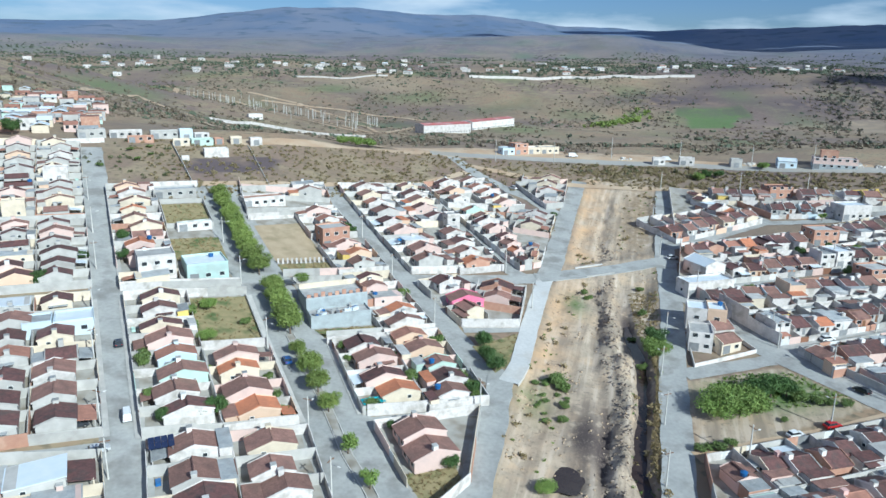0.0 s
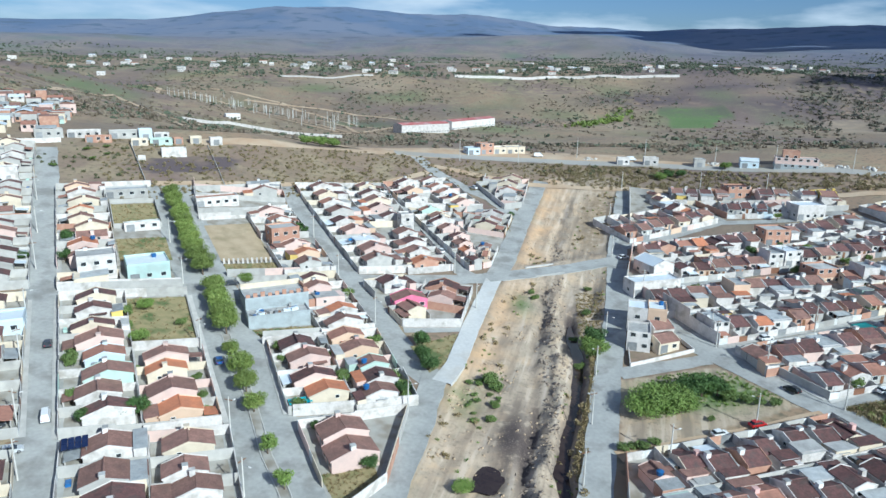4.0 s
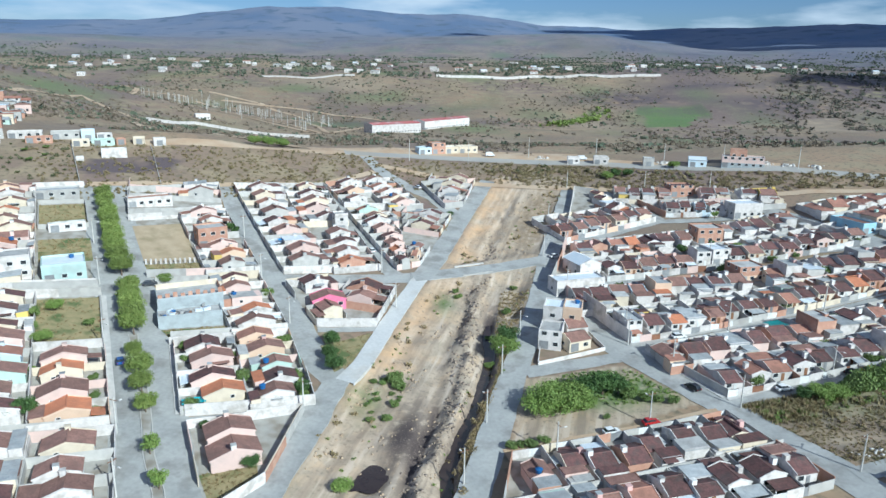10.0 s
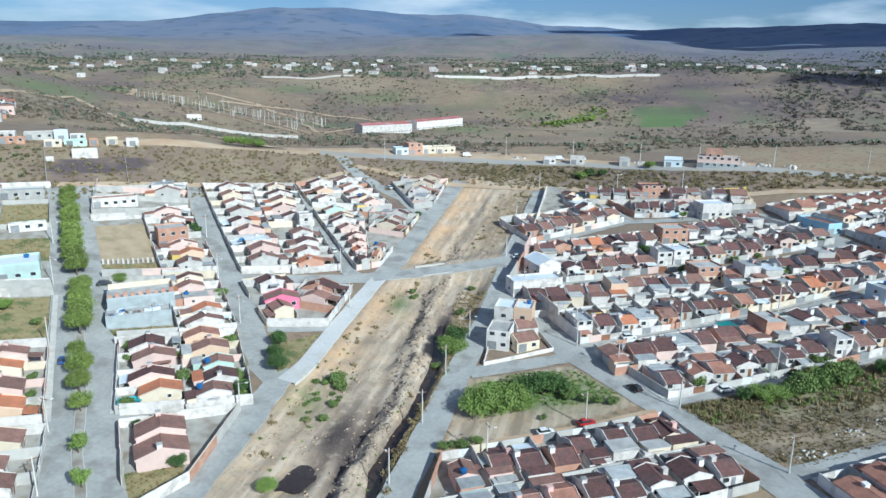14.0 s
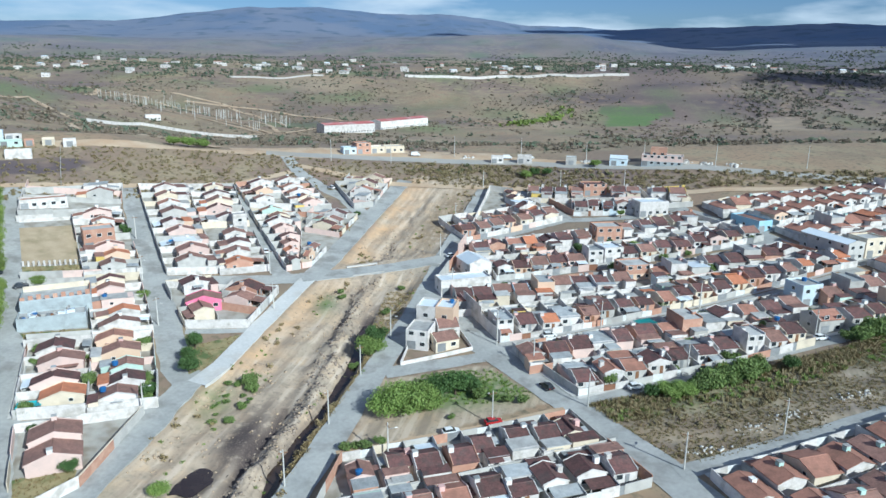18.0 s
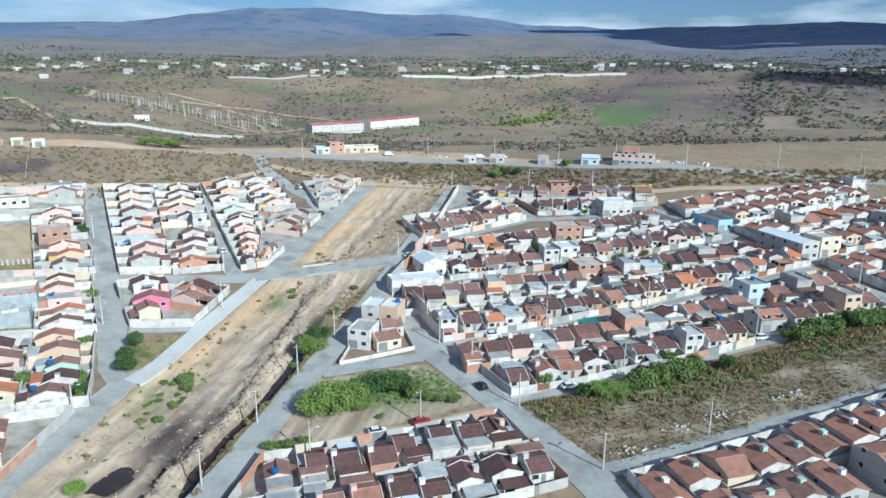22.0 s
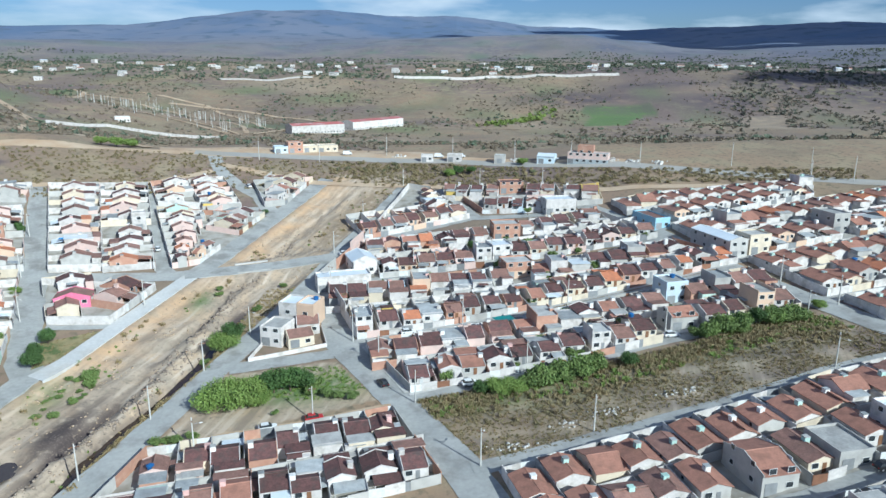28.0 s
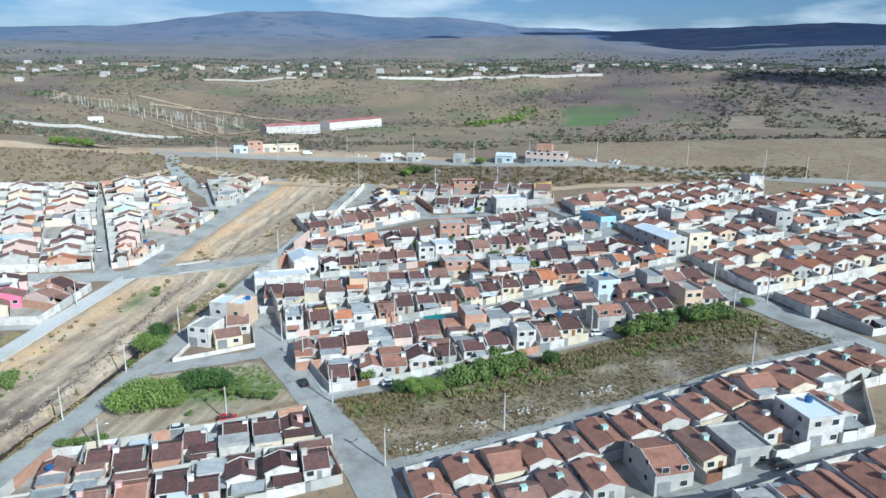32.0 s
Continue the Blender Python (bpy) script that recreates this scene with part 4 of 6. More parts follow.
BLOCKWORK = mat("grey_blockwork", (0.40, 0.44, 0.45), (0.34, 0.37, 0.38), 0.5, bump=0.4, fine=4.0, stain=(0.25, 0.26, 0.26), stain_scale=0.4, grain=0.5)
MINT = mat("mint_painted_wall", (0.42, 0.56, 0.52), (0.48, 0.60, 0.56), 0.4, stain=(0.35, 0.4, 0.38))
TURQ = mat("turquoise_sheet", (0.03, 0.42, 0.55), (0.05, 0.47, 0.58), 0.5, 0.5)
SKYBLUE = mat("sky_blue_paint", (0.30, 0.50, 0.62), (0.34, 0.53, 0.63), 0.4, stain=(0.4, 0.48, 0.52), stain_scale=0.3)
REDROOF = mat("red_metal_roof", (0.46, 0.13, 0.115), (0.40, 0.12, 0.11), 0.05, 0.5, vary=0.04, stain=(0.6, 0.5, 0.48), stain_scale=0.12)
SOLAR = mat("solar_cell", (0.012, 0.02, 0.06), (0.02, 0.03, 0.08), 0.8, 0.15, bump=0.0, vary=0.02)
W = WALLS
building("warehouse", (-70.8, 187.9), (-60.9, 193.1), 11, 4.6, MINT, STEEL, "mint-green commercial shed with a pale flat roof by the avenue", "shed", tanks=1)
building("house", (-82.8, 184.6), (-74.2, 189.2), 8.5, 6.2, W["white"], SLAB, "large white two-storey house with a flat roof", "house", 2)
building("house", (-95, 149.8), (-89.6, 152.4), 6.5, 3.4, W["blue"], FIBRE, "pale blue house with a grey sheet roof", "house", 1)
building("house", (-89.4, 152.6), (-81.8, 156.2), 8, 3.2, W["blue"], STEEL, "pale blue house with a low blank side wall", "house", 1)
shell = building("unfinished_building", (-36.5, 180.2), (-20.8, 187.2), 10, 4.6, BLOCKWORK, SLAB, "unfinished grey concrete-block building with a bare brick upper course", "building", 0)
for i in range(9):
    box("brick_pier", W["brick"], shell, -7.8 + i * 1.95, -4.86, 4.5, 1.1, 0.26, 1.5 + 0.25 * (i % 3))
box("brick_course", W["cream"], shell, 0, 4.8, 4.5, 16.6, 0.25, 1.7)
box("brick_course", W["brick"], shell, 8.3, 0, 4.5, 0.25, 9.4, 1.2)
yard = building("scrapyard_annex", (-34, 173.4), (-19, 179.6), 6.2, 3.4, BLOCKWORK, SLAB, "grey concrete yard building cluttered with scrap", "building", 0)
junk = random.Random(8)
for i in range(26):
    box("scrap", junk.choice((STEEL, FIBRE, FIBRE, WOOD, TANK_B, GATE_D, SLAB)), yard, junk.uniform(-7.3, 7.3), junk.uniform(-2.6, 2.6), 3.46, junk.uniform(0.5, 2.4), junk.uniform(0.4, 1.2), junk.uniform(0.2, 0.9), rz=junk.uniform(0, 180))
building("shelter", (-84.3, 218.6), (-75.1, 224.2), 2.6, 2.4, W["white"], TURQ, "low shelter under bright turquoise sheeting", "shelter")
building("store", (-100.5, 241.4), (-87.7, 247.2), 7, 2.6, W["grey"], FIBRE, "long grey-green storehouse by the avenue end", "building")
building("unfinished_row", (-70.6, 246.4), (-57.8, 254.3), 6, 3.0, W["white"], W["brick"], "unfinished brick row behind a white wall", "building")
building("house", (-39.3, 224.7), (-31.2, 229.5), 7.5, 6.0, W["brick"], SLAB, "bare brick two-storey house with a flat slab roof", "house", 2)
building("house", (3.0, 192.6), (12.2, 195.4), 6.5, 2.7, W["magenta"], ROOFS["brown"], "magenta gabled house with a brown tile roof", "house", rise=1.5, ridge="across")
building("house", (1.5, 252.2), (6, 254), 5, 6.2, W["white"], SLAB, "narrow white two-storey house with a slab roof", "house", 2)
building("house", (65.9, 176.6), (71.8, 175.0), 8, 4.9, W["white"], SLAB, "white two-storey house beside the canal road", "house", 2, blank=True)
building("house", (73.9, 173.9), (80.2, 176.8), 6, 3.0, W["cream"], ROOFS["brown"], "small cream house with a brown tile roof", "house", rise=1.1)
building("house", (74.6, 181.6), (80.6, 183.0), 6.5, 3.2, W["white"], ROOFS["brown"], "white house with a dark tile roof", "house", rise=1.2)
building("house", (68.6, 187.4), (73.8, 186.0), 7.5, 6.6, W["white"], STEEL, "white two-storey house with pale blue roof at the street fork", "house", 2, blank=True)
building("brick_house", (73.9, 186.0), (78.8, 184.7), 7.5, 6.9, W["peach"], STEEL, "orange brick two-storey house with a blue tank at the street fork", "house", 2, tanks=1, blank=True)
building("shed", (85.6, 221.3), (93.0, 224.1), 11, 4.6, W["white"], STEEL, "tall white shed with a pale blue steel roof", "shed", rise=1.5, ridge="across")
building("walled_house", (76.0, 208.6), (92.0, 213.6), 6.5, 4.4, W["white"], STEEL, "low white house under steel sheets at the street corner", "house")
building("house", (133, 247.4), (142.6, 248.6), 8, 5.4, W["brick"], SLAB, "bare brick two-storey house with a flat slab roof", "house", 2)
building("house", (134.4, 212.9), (143.4, 215), 8, 4.8, W["peach"], SLAB, "orange brick two-storey house with a slab roof", "house", 2, upper=W["brick"])
building("hall", (154.8, 269.4), (166.7, 271.4), 8, 5.4, W["white"], STEEL, "tall white blank-walled hall at the block end", "building", 1)
building("house", (131.3, 227.9), (138.1, 229.8), 8, 5.2, W["white"], STEEL, "white two-storey house with a steel roof", "house", 2)
building("house", (175.5, 183.8), (182, 185.6), 7, 5.8, W["blue"], SLAB, "tall pale blue house with a flat roof", "house", 2, tanks=1)
building("house", (172, 167.9), (179.4, 169.6), 7, 3.8, W["grey"], ROOFS["terracotta"], "grey two-storey house with a terracotta roof", "house", 2, rise=1.4)
building("house", (139.1, 299), (149.2, 299.8), 8, 4.4, W["brick"], ROOFS["dark"], "bare brick two-storey house with a flat slab roof", "house", 2)
building("house", (188.8, 241.2), (194.6, 243.2), 14, 3.6, SKYBLUE, ROOFS["brown"], "sky-blue rendered corner house with a long side wall", "house")
building("market_hall", (202.3, 209.2), (208.6, 211.2), 19, 5.6, W["grey"], STEEL, "grey hall under a broad white steel roof", "building", 2, rise=0.8, ridge="across")
building("house", (209.6, 212.1), (217.2, 214.4), 7, 5.8, W["cream"], SLAB, "cream two-storey house with a flat slab roof", "house", 2)
building("unfinished_house", (242.8, 226.3), (249, 228), 10, 6.2, W["grey"], SLAB, "unfinished grey two-storey house", "house", 2)
building("house", (195.4, 110.2), (202.4, 111.8), 9, 5.2, W["white"], STEEL, "modern white two-storey house with large openings", "house", 2, tanks=1)
building("house", (167.5, 104), (174.5, 105.6), 11, 3.8, W["grey"], ROOFS["terracotta"], "grey two-storey house with a terracotta roof", "house", 2, rise=1.5)
building("house", (182, 107.4), (189, 109), 9, 3.3, W["grey"], SLAB, "flat-roofed grey garage house", "house")
building("farm_building", (-97.7, 288.3), (-89.1, 292.5), 5, 2.9, W["white"], STEEL, "white rendered building on the dry field", "building", 0)
for p, q, d, h, wall, roof in (((-140, 297.5), (-128.4, 302.5), 5, 2.6, "white", FIBRE), ((-125, 303), (-114.7, 308.3), 5, 2.8, "grey", FIBRE), ((-113.7, 306), (-108.9, 308.4), 5, 4.0, "blue", SLAB), ((-108.4, 309), (-103, 311.8), 4, 2.2, "white", STEEL),
                               ((-113.5, 297.2), (-107.6, 300.1), 4, 2.3, "cream", FIBRE), ((-107, 300.6), (-99.1, 304.6), 4, 2.3, "green", FIBRE), ((-98.6, 305.2), (-95.4, 307), 4, 2.2, "brick", FIBRE), ((-92.8, 308.4), (-88.5, 310.4), 4, 2.6, "cream", FIBRE),
                               ((-84.4, 309.3), (-79.9, 311.5), 4, 2.8, "white", FIBRE), ((-131, 294), (-122, 298.4), 4, 2.2, "brick", ROOFS["brown"]), ((-150, 291), (-141, 296.5), 6, 3.0, "grey", FIBRE)):
    building("field_house", p, q, d, h, W[wall], roof, f"low {COLOUR_WORD[wall]} shed at the edge of the dry field", "shed", 1)
building("hut", (-104, 279.9), (-101.4, 281.1), 2, 1.7, W["white"], SLAB, "tiny white hut in the dry field", "hut", 0)
# on and behind the ridge
building("brick_house", (36, 363.4), (43, 366.4), 7, 5.0, W["brick"], SLAB, "unfinished brick tower house by the highway", "house", 2)
building("roadside_shop", (29.6, 361), (36, 363.6), 6, 3.0, W["blue"], FIBRE, "low blue roadside shop", "shop")
building("roadside_shop", (43, 366.6), (50, 369.4), 6, 3.0, W["cream"], STEEL, "low cream roadside shop", "shop")
building("roadside_shed", (50.2, 369.5), (60, 373), 7, 3.2, W["cream"], SLAB, "low tan shed by the highway", "shed")
building("unfinished_building", (173.5, 333.4), (191, 327), 9, 4.6, BLOCKWORK, SLAB, "unfinished brick and concrete building by the highway", "building", 2, upper=W["pink"])
building("unfinished_wing", (179, 338), (186, 335.4), 5, 6.8, W["brick"], SLAB, "raised unfinished brick upper floor", "building", 2, reserve=False)
building("workshop", (160, 340), (168, 337.5), 8, 3.4, W["blue"], STEEL, "pale blue workshop with a steel roof", "shed", rise=1.0)
building("kiosk", (140, 346), (145, 345), 5, 3.6, W["grey"], STEEL, "small grey kiosk beside the highway", "kiosk")
building("kiosk", (117, 352.5), (124, 351.5), 4, 3.4, W["white"], STEEL, "white roadside stall under a steel sheet", "kiosk")
building("kiosk", (104, 353.4), (110, 353), 3, 3.2, W["white"], STEEL, "white parked trailer stall", "kiosk")
for p, q, d in (((-19, 641), (24, 671), 15), ((27, 712), (74, 770), 15)):
    building("factory_hall", p, q, d, 8.4, W["white"], REDROOF, "long white factory hall with a red metal roof", "factory", rise=1.3)

# ---- the house blocks ----
block([(-72.4, 92), (-49, 90), (-61.6, 114.9), (-85, 107)], "right", WEST, "houses along the west street", 9.0, 1)
block([(-86, 110), (-64.2, 121.2), (-89.5, 171.5), (-112, 160)], "right left", WEST, "houses along the west street", 8.4, 2)
block([(-115, 166), (-92.3, 177.5), (-111.1, 214.7), (-135, 202.5)], "right left", WEST, "houses along the west street", 6.6, 3)
block([(-137, 205.5), (-112.7, 217.7), (-143.5, 279.7), (-170, 266)], "right left", WEST, "houses along the west street", 6.6, 4, far=True)
block([(-43, 90), (-12.5, 94), (-26.9, 130.3), (-55.4, 119.2)], "left right", dict(OLD, two=0, flat=0.02), "houses beside the avenue", 7.4, 5)
block([(-57.2, 122), (-29.2, 132.9), (-54.2, 186.6), (-82.3, 173.2)], "left right", dict(OLD, two=0, flat=0.02), "houses beside the avenue", 7.0, 6, skip=[("right", 5), ("right", 6), ("right", 7), ("right", 4)])
block([(-85, 177.6), (-56.9, 190.9), (-90.6, 257.3), (-117.6, 242.9)], "left right", OLD, "houses beside the avenue", 6.8, 7, skip=[("right", k) for k in range(0, 11)])
block([(-2, 108), (6, 119), (9, 143.2), (-13.9, 134.2)], "left", dict(OLD, open=True, two=0, flat=0, gaps=(3.0,), walls=(("pink", "cream"), (1, 1))), "houses beside the canal road", 9.6, 8, skip=[("left", 2)])
block([(-16.7, 138.6), (11.1, 146.6), (-1, 177.4), (-27.5, 165.8)], "left right", dict(OLD, two=0, flat=0, roofs=(("brown", "dark", "terracotta", "orange"), (45, 35, 14, 6)), walls=(("cream", "peach", "white", "pink", "yellow", "green"), (30, 8, 36, 12, 9, 4))), "houses beside the canal road", 6.6, 9)
block([(-29.4, 169.2), (-1.7, 180), (-16.4, 210), (-43.6, 197.4)], "left right", OLD, "houses beside the avenue", 7.2, 10, skip=[("left", k) for k in range(0, 5)])
block([(-47.3, 200.8), (-16.9, 213.8), (-39, 255.2), (-66.9, 236.8)], "left right", OLD, "houses beside the avenue", 6.6, 11, skip=[("left", k) for k in range(0, 7)])
block([(-68.1, 240.3), (-40.9, 257.8), (-47.8, 278.1), (-75.3, 258.1)], "right", OLD, "houses at the back of the town", 6.6, 12, far=True)
block([(5.4, 183.6), (21.9, 186.2), (26.0, 208.6), (-7.6, 206.4)], "left right", OLD, "houses beside the canal road", 8.2, 13, skip=[("right", 0)])
block([(-10, 214.8), (20.2, 224), (-9, 294.8), (-42.5, 280.1)], "left right", OLD, "houses at the back of the town", 7.8, 14)
block([(25.5, 224.5), (33, 229), (44.2, 275), (3, 271.5)], "left right", OLD, "houses at the back of the town", 6.8, 15, skip=[("right", 2), ("right", 3)], far=True)
block([(1.7, 277), (33, 283), (18, 311), (-8.6, 296.5)], "left right", OLD, "houses at the back of the town", 6.6, 16, far=True)
block([(42, 285), (49.5, 288.5), (55.9, 319), (31.5, 309.4)], "right", OLD, "houses at the back of the town", 7.0, 17, far=True)
# across the canal
block([(48, 99), (114, 117), (103.2, 142.6), (54.2, 128.9)], "near far", dict(MID, fence=(("white", "grey", "brick"), (16, 70, 14)), veranda=0.25, two=0, flat=0.0, sheet=0.28, lean=0.75, front=3.8, deep=6.4, gaps=(0.8, 1.3, 1.8), cross=0.3, tank=0.95, own=0.2, roofs=(("dark", "brown", "terracotta"), (80, 14, 6))), "brown-roofed houses by the vacant lot", 6.7, 20)
block([(106.9, 150.4), (206, 171.2), (203.6, 198.2), (94.2, 174.2)], "near far", MID, "houses of the east quarter", 6.2, 21)
block([(91.5, 178.4), (203.7, 206), (190.5, 227.5), (78.1, 212)], "near far", MID, "houses of the east quarter", 6.2, 22, tall=("left",))
block([(75.5, 216.5), (187.8, 234.6), (171.6, 268), (86, 249)], "near far", MID, "houses of the east quarter", 6.2, 23, skip=[("near", 0), ("near", 1)], tall=("left",))
block([(86, 254), (125.2, 272.5), (109.5, 306.2), (99.8, 311)], "near right", MID, "houses of the east quarter", 6.2, 24, far=True)
block([(130.5, 277), (165, 272.5), (163, 302), (116.7, 310)], "near far", MID, "houses of the east quarter", 6.2, 25, far=True)
block([(168, 277), (178, 276), (180, 296), (166, 298)], "far", MID, "houses of the east quarter", 6.6, 26, far=True)
block([(192, 243.6), (256.4, 266.5), (259.7, 286), (181, 274.3)], "near far", NEWER, "terracotta-roofed row houses", 6.7, 30, far=True)
block([(203.5, 210.4), (290, 234.5), (290, 272), (194.8, 241.2)], "near far", NEWER, "terracotta-roofed row houses", 6.7, 31, far=True)
block([(216.5, 178.5), (270, 192), (290, 230), (207.5, 207.2)], "near far", NEWER, "terracotta-roofed row houses", 6.7, 32, far=True)
block([(230.5, 150.5), (262, 158), (270, 188), (219, 174.8)], "near far", NEWER, "terracotta-roofed row houses", 6.7, 33)
block([(131.5, 94.6), (208.5, 112.5), (222.5, 144), (125.4, 117.8)], "near far", NEWER, "terracotta-roofed row houses", 6.7, 34)
block([(128, 74), (212, 94), (208, 107), (128, 88)], "far", NEWER, "terracotta-roofed row houses", 6.7, 35)
finish_sink("far_houses", "rows of small tile-roofed houses at the edges of town", "houses")

# ---- lots, walls and kerbs ----
DRYGRASS = mat("dry_grass", (0.31, 0.25, 0.13), (0.235, 0.205, 0.10), 0.5, 0.95, fine=3.0, vary=0.02, stain=(0.075, 0.115, 0.035), stain_scale=0.22, stain_amount=0.9, bump=0.6)
SANDLOT = mat("sand_lot", (0.42, 0.33, 0.22), (0.36, 0.28, 0.18), 0.3, 0.95, fine=3.0, vary=0.02, stain=(0.2, 0.17, 0.09), stain_scale=0.18)


def patch(name, quad, material, lift, label):
    n, m = 8, 8
    v = []
    for j in range(m + 1):
        for i in range(n + 1):
            p = between(quad, i / n, j / m)
            v.append((p.x, p.y, gz(p.x, p.y) + lift))
    f = [(j * (n + 1) + i, j * (n + 1) + i + 1, (j + 1) * (n + 1) + i + 1, (j + 1) * (n + 1) + i) for j in range(m) for i in range(n)]
    return tagged(mesh_object(name, v, f, material, smooth=True), label, "lot", kind="structure")


R1 = [(-57.2, 122), (-29.2, 132.9), (-54.2, 186.6), (-82.3, 173.2)]
R2 = [(-85, 177.6), (-56.9, 190.9), (-90.6, 257.3), (-117.6, 242.9)]
B3 = [(-47.3, 200.8), (-16.9, 213.8), (-39, 255.2), (-66.9, 236.8)]


def sub(quad, s0, s1, t0, t1):
    return [tuple(between(quad, s, t)) for s, t in ((s0, t0), (s1, t0), (s1, t1), (s0, t1))]


LOTS = [
    (sub(R1, 0.5, 0.985, 0.55, 0.985), DRYGRASS, "overgrown vacant lot with dry grass"),
    (sub(R2, 0.52, 0.985, 0.22, 0.43), DRYGRASS, "overgrown vacant lot with dry grass"),
    (sub(R2, 0.52, 0.985, 0.55, 0.80), DRYGRASS, "vacant lot with brown dry grass"),
    (sub(B3, 0.02, 0.5, 0.02, 0.20), DRYGRASS, "weedy vacant lot behind posts"),
    (sub(B3, 0.02, 0.5, 0.22, 0.88), SANDLOT, "bare sandy vacant lot"),
    ([(-29.4, 169.2), (-15.2, 174.8), (-17.8, 179.2), (-33.2, 173)], DRYGRASS, "strip of dry grass before the concrete yard"),
    ([(13.4, 160.6), (17.2, 165.6), (20.8, 181.6), (8.2, 173)], DRYGRASS, "small triangular green at the street junction"),
    ([(-66, 242), (-45, 255), (-46.5, 259), (-69, 246)], SANDLOT, "walled bare yard"),
    ([(42.5, 262), (42.8, 268), (32, 270), (31, 264)], DRYGRASS, "weedy vacant lot"),
    ([(-1.5, 110), (4.5, 119), (3, 125), (-7, 120)], DRYGRASS, "small grassy garden behind a wall"),
]
for i, (quad, material, label) in enumerate(LOTS):
    patch("vacant_lot", quad, material, 0.21 if "junction" in label else 0.07 + 0.004 * i, label)


def wall_line(name, line, h, material, label, thick=0.2):
    """A free-standing wall along a line."""
    x0, y0 = line[0]
    e = empty_at(name, x0, y0, gz(x0, y0), 0, label, "wall")
    for a, b in zip(line, line[1:]):
        slope_wall("panel", material, e, (a[0] - x0, a[1] - y0), (b[0] - x0, b[1] - y0), h, thick)
    return e


def ring(quad):
    return list(quad) + [quad[0]]


wall_line("lot_wall", sub(R1, 0.985, 0.985, 0.55, 0.985)[1:3], 0.9, W["grey"], "low grey wall along a vacant lot")
wall_line("lot_wall", sub(R1, 0.5, 1, 0.545, 0.55)[:2], 2.4, W["white"], "white wall along a vacant lot")
wall_line("lot_wall", ring(sub(R2, 0.52, 0.985, 0.54, 0.81)), 1.6, W["grey"], "grey block wall round a vacant lot")
wall_line("lot_wall", sub(R2, 0.0, 0.99, 0.005, 0.005)[:2], 2.5, W["white"], "long white street wall")
wall_line("lot_wall", sub(B3, 0.02, 0.985, 0.985, 0.985)[:2], 1.2, W["white"], "low white lot wall")
wall_line("lot_wall", [(-15.7, 138.5), (10.9, 146.4), (7, 158)], 2.8, W["white"], "tall white wall round a house block")
wall_line("lot_wall", [(-2, 108.6), (5.8, 119.2), (8.8, 143)], 2.3, W["cream"], "pale block wall beside the canal road")
wall_line("lot_wall", [(5.6, 183.4), (21.7, 186.0), (25.8, 208.4)], 2.4, W["white"], "white wall round a house block")
wall_line("lot_wall", [(-9.8, 214.6), (20, 223.8)], 2.4, W["white"], "white wall round a house block")
wall_line("lot_wall", [(-28.9, 166.6), (-1.4, 177.9)], 2.2, W["white"], "white wall round a house block")
wall_line("lot_wall", [(64.8, 167.6), (83.7, 175.2), (80.6, 186)], 1.1, W["white"], "low white forecourt wall")
wall_line("lot_wall", [(64.8, 167.8), (66.4, 176)], 1.1, W["white"], "low white forecourt wall")
wall_line("lot_wall", [(104.5, 119), (113.6, 121.0)], 1.6, W["grey"], "low grey garden wall")
wall_line("field_wall", [(-156.2, 276.7), (-146, 284.5), (-139, 290.3)], 1.9, W["white"], "white field wall below the town")
wall_line("field_wall", [(-170, 517), (-158, 586), (-108, 584), (-64, 577)], 2.4, W["white"], "long pale wall across the valley field")
wall_line("far_wall", [(38, 1190), (205, 1192), (405, 1188)], 4.2, W["white"], "very long white boundary wall on the plain")
wall_line("far_wall", [(-245, 1185), (-95, 1192)], 2.6, W["white"], "long white boundary wall on the plain")
wall_line("field_wall", [(-114.3, 298.1), (-93.2, 259.4)], 1.0, W["grey"], "low grey field wall")
wall_line("field_wall", [(-85.7, 309), (-67, 269)], 0.6, W["grey"], "low grey field wall")

# row of white posts in the sandy lot
q = sub(B3, 0.03, 0.5, 0.2, 0.2)
for i in range(12):
    p = Vector(q[0]).lerp(Vector(q[1]), i / 11)
    ob = new("fence_post", unit_box(W["white"]))
    ob.location, ob.scale = (p.x, p.y, gz(p.x, p.y) - 0.2), (0.5, 0.3, 2.0)
    tagged(ob, "short white concrete post in a vacant lot", "post", "row of white posts")

# avenue median
MEDIAN = [(-7.5, 103), (-12.7, 114.6), (-18.1, 124.4), (-24, 138.4), (-30.8, 153), (-38.9, 169.3)]
MEDIAN2 = [(-42.5, 177.9), (-49.1, 192)]
MEDIAN3 = [(-55, 201), (-62.5, 215), (-73.1, 235.6), (-82, 252.5)]
for line in (MEDIAN, MEDIAN2, MEDIAN3):
    strip("median", line, 1.9, YARD, 0.24, "narrow earth median between the avenue lanes", "median", 2)
    for side in (-1, 1):
        pts = resample(line, 4.0)
        v, f = [], []
        for i, p in enumerate(pts):
            d = (pts[min(i + 1, len(pts) - 1)] - pts[max(i - 1, 0)]).normalized()
            nrm = Vector((d.y, -d.x)) * side
            for off, hh in ((0.95, 0.0), (0.95, 0.3), (1.13, 0.3), (1.13, 0.0)):
                c = p + nrm * off
                v.append((c.x, c.y, gz(c.x, c.y) + hh))
        for i in range(len(pts) - 1):
            for k in range(3):
                a = i * 4 + k
                f.append((a, a + 1, a + 5, a + 4))
        tagged(mesh_object("kerb", v, f, KERB), "raised concrete kerb of the avenue median", "kerb", kind="structure")

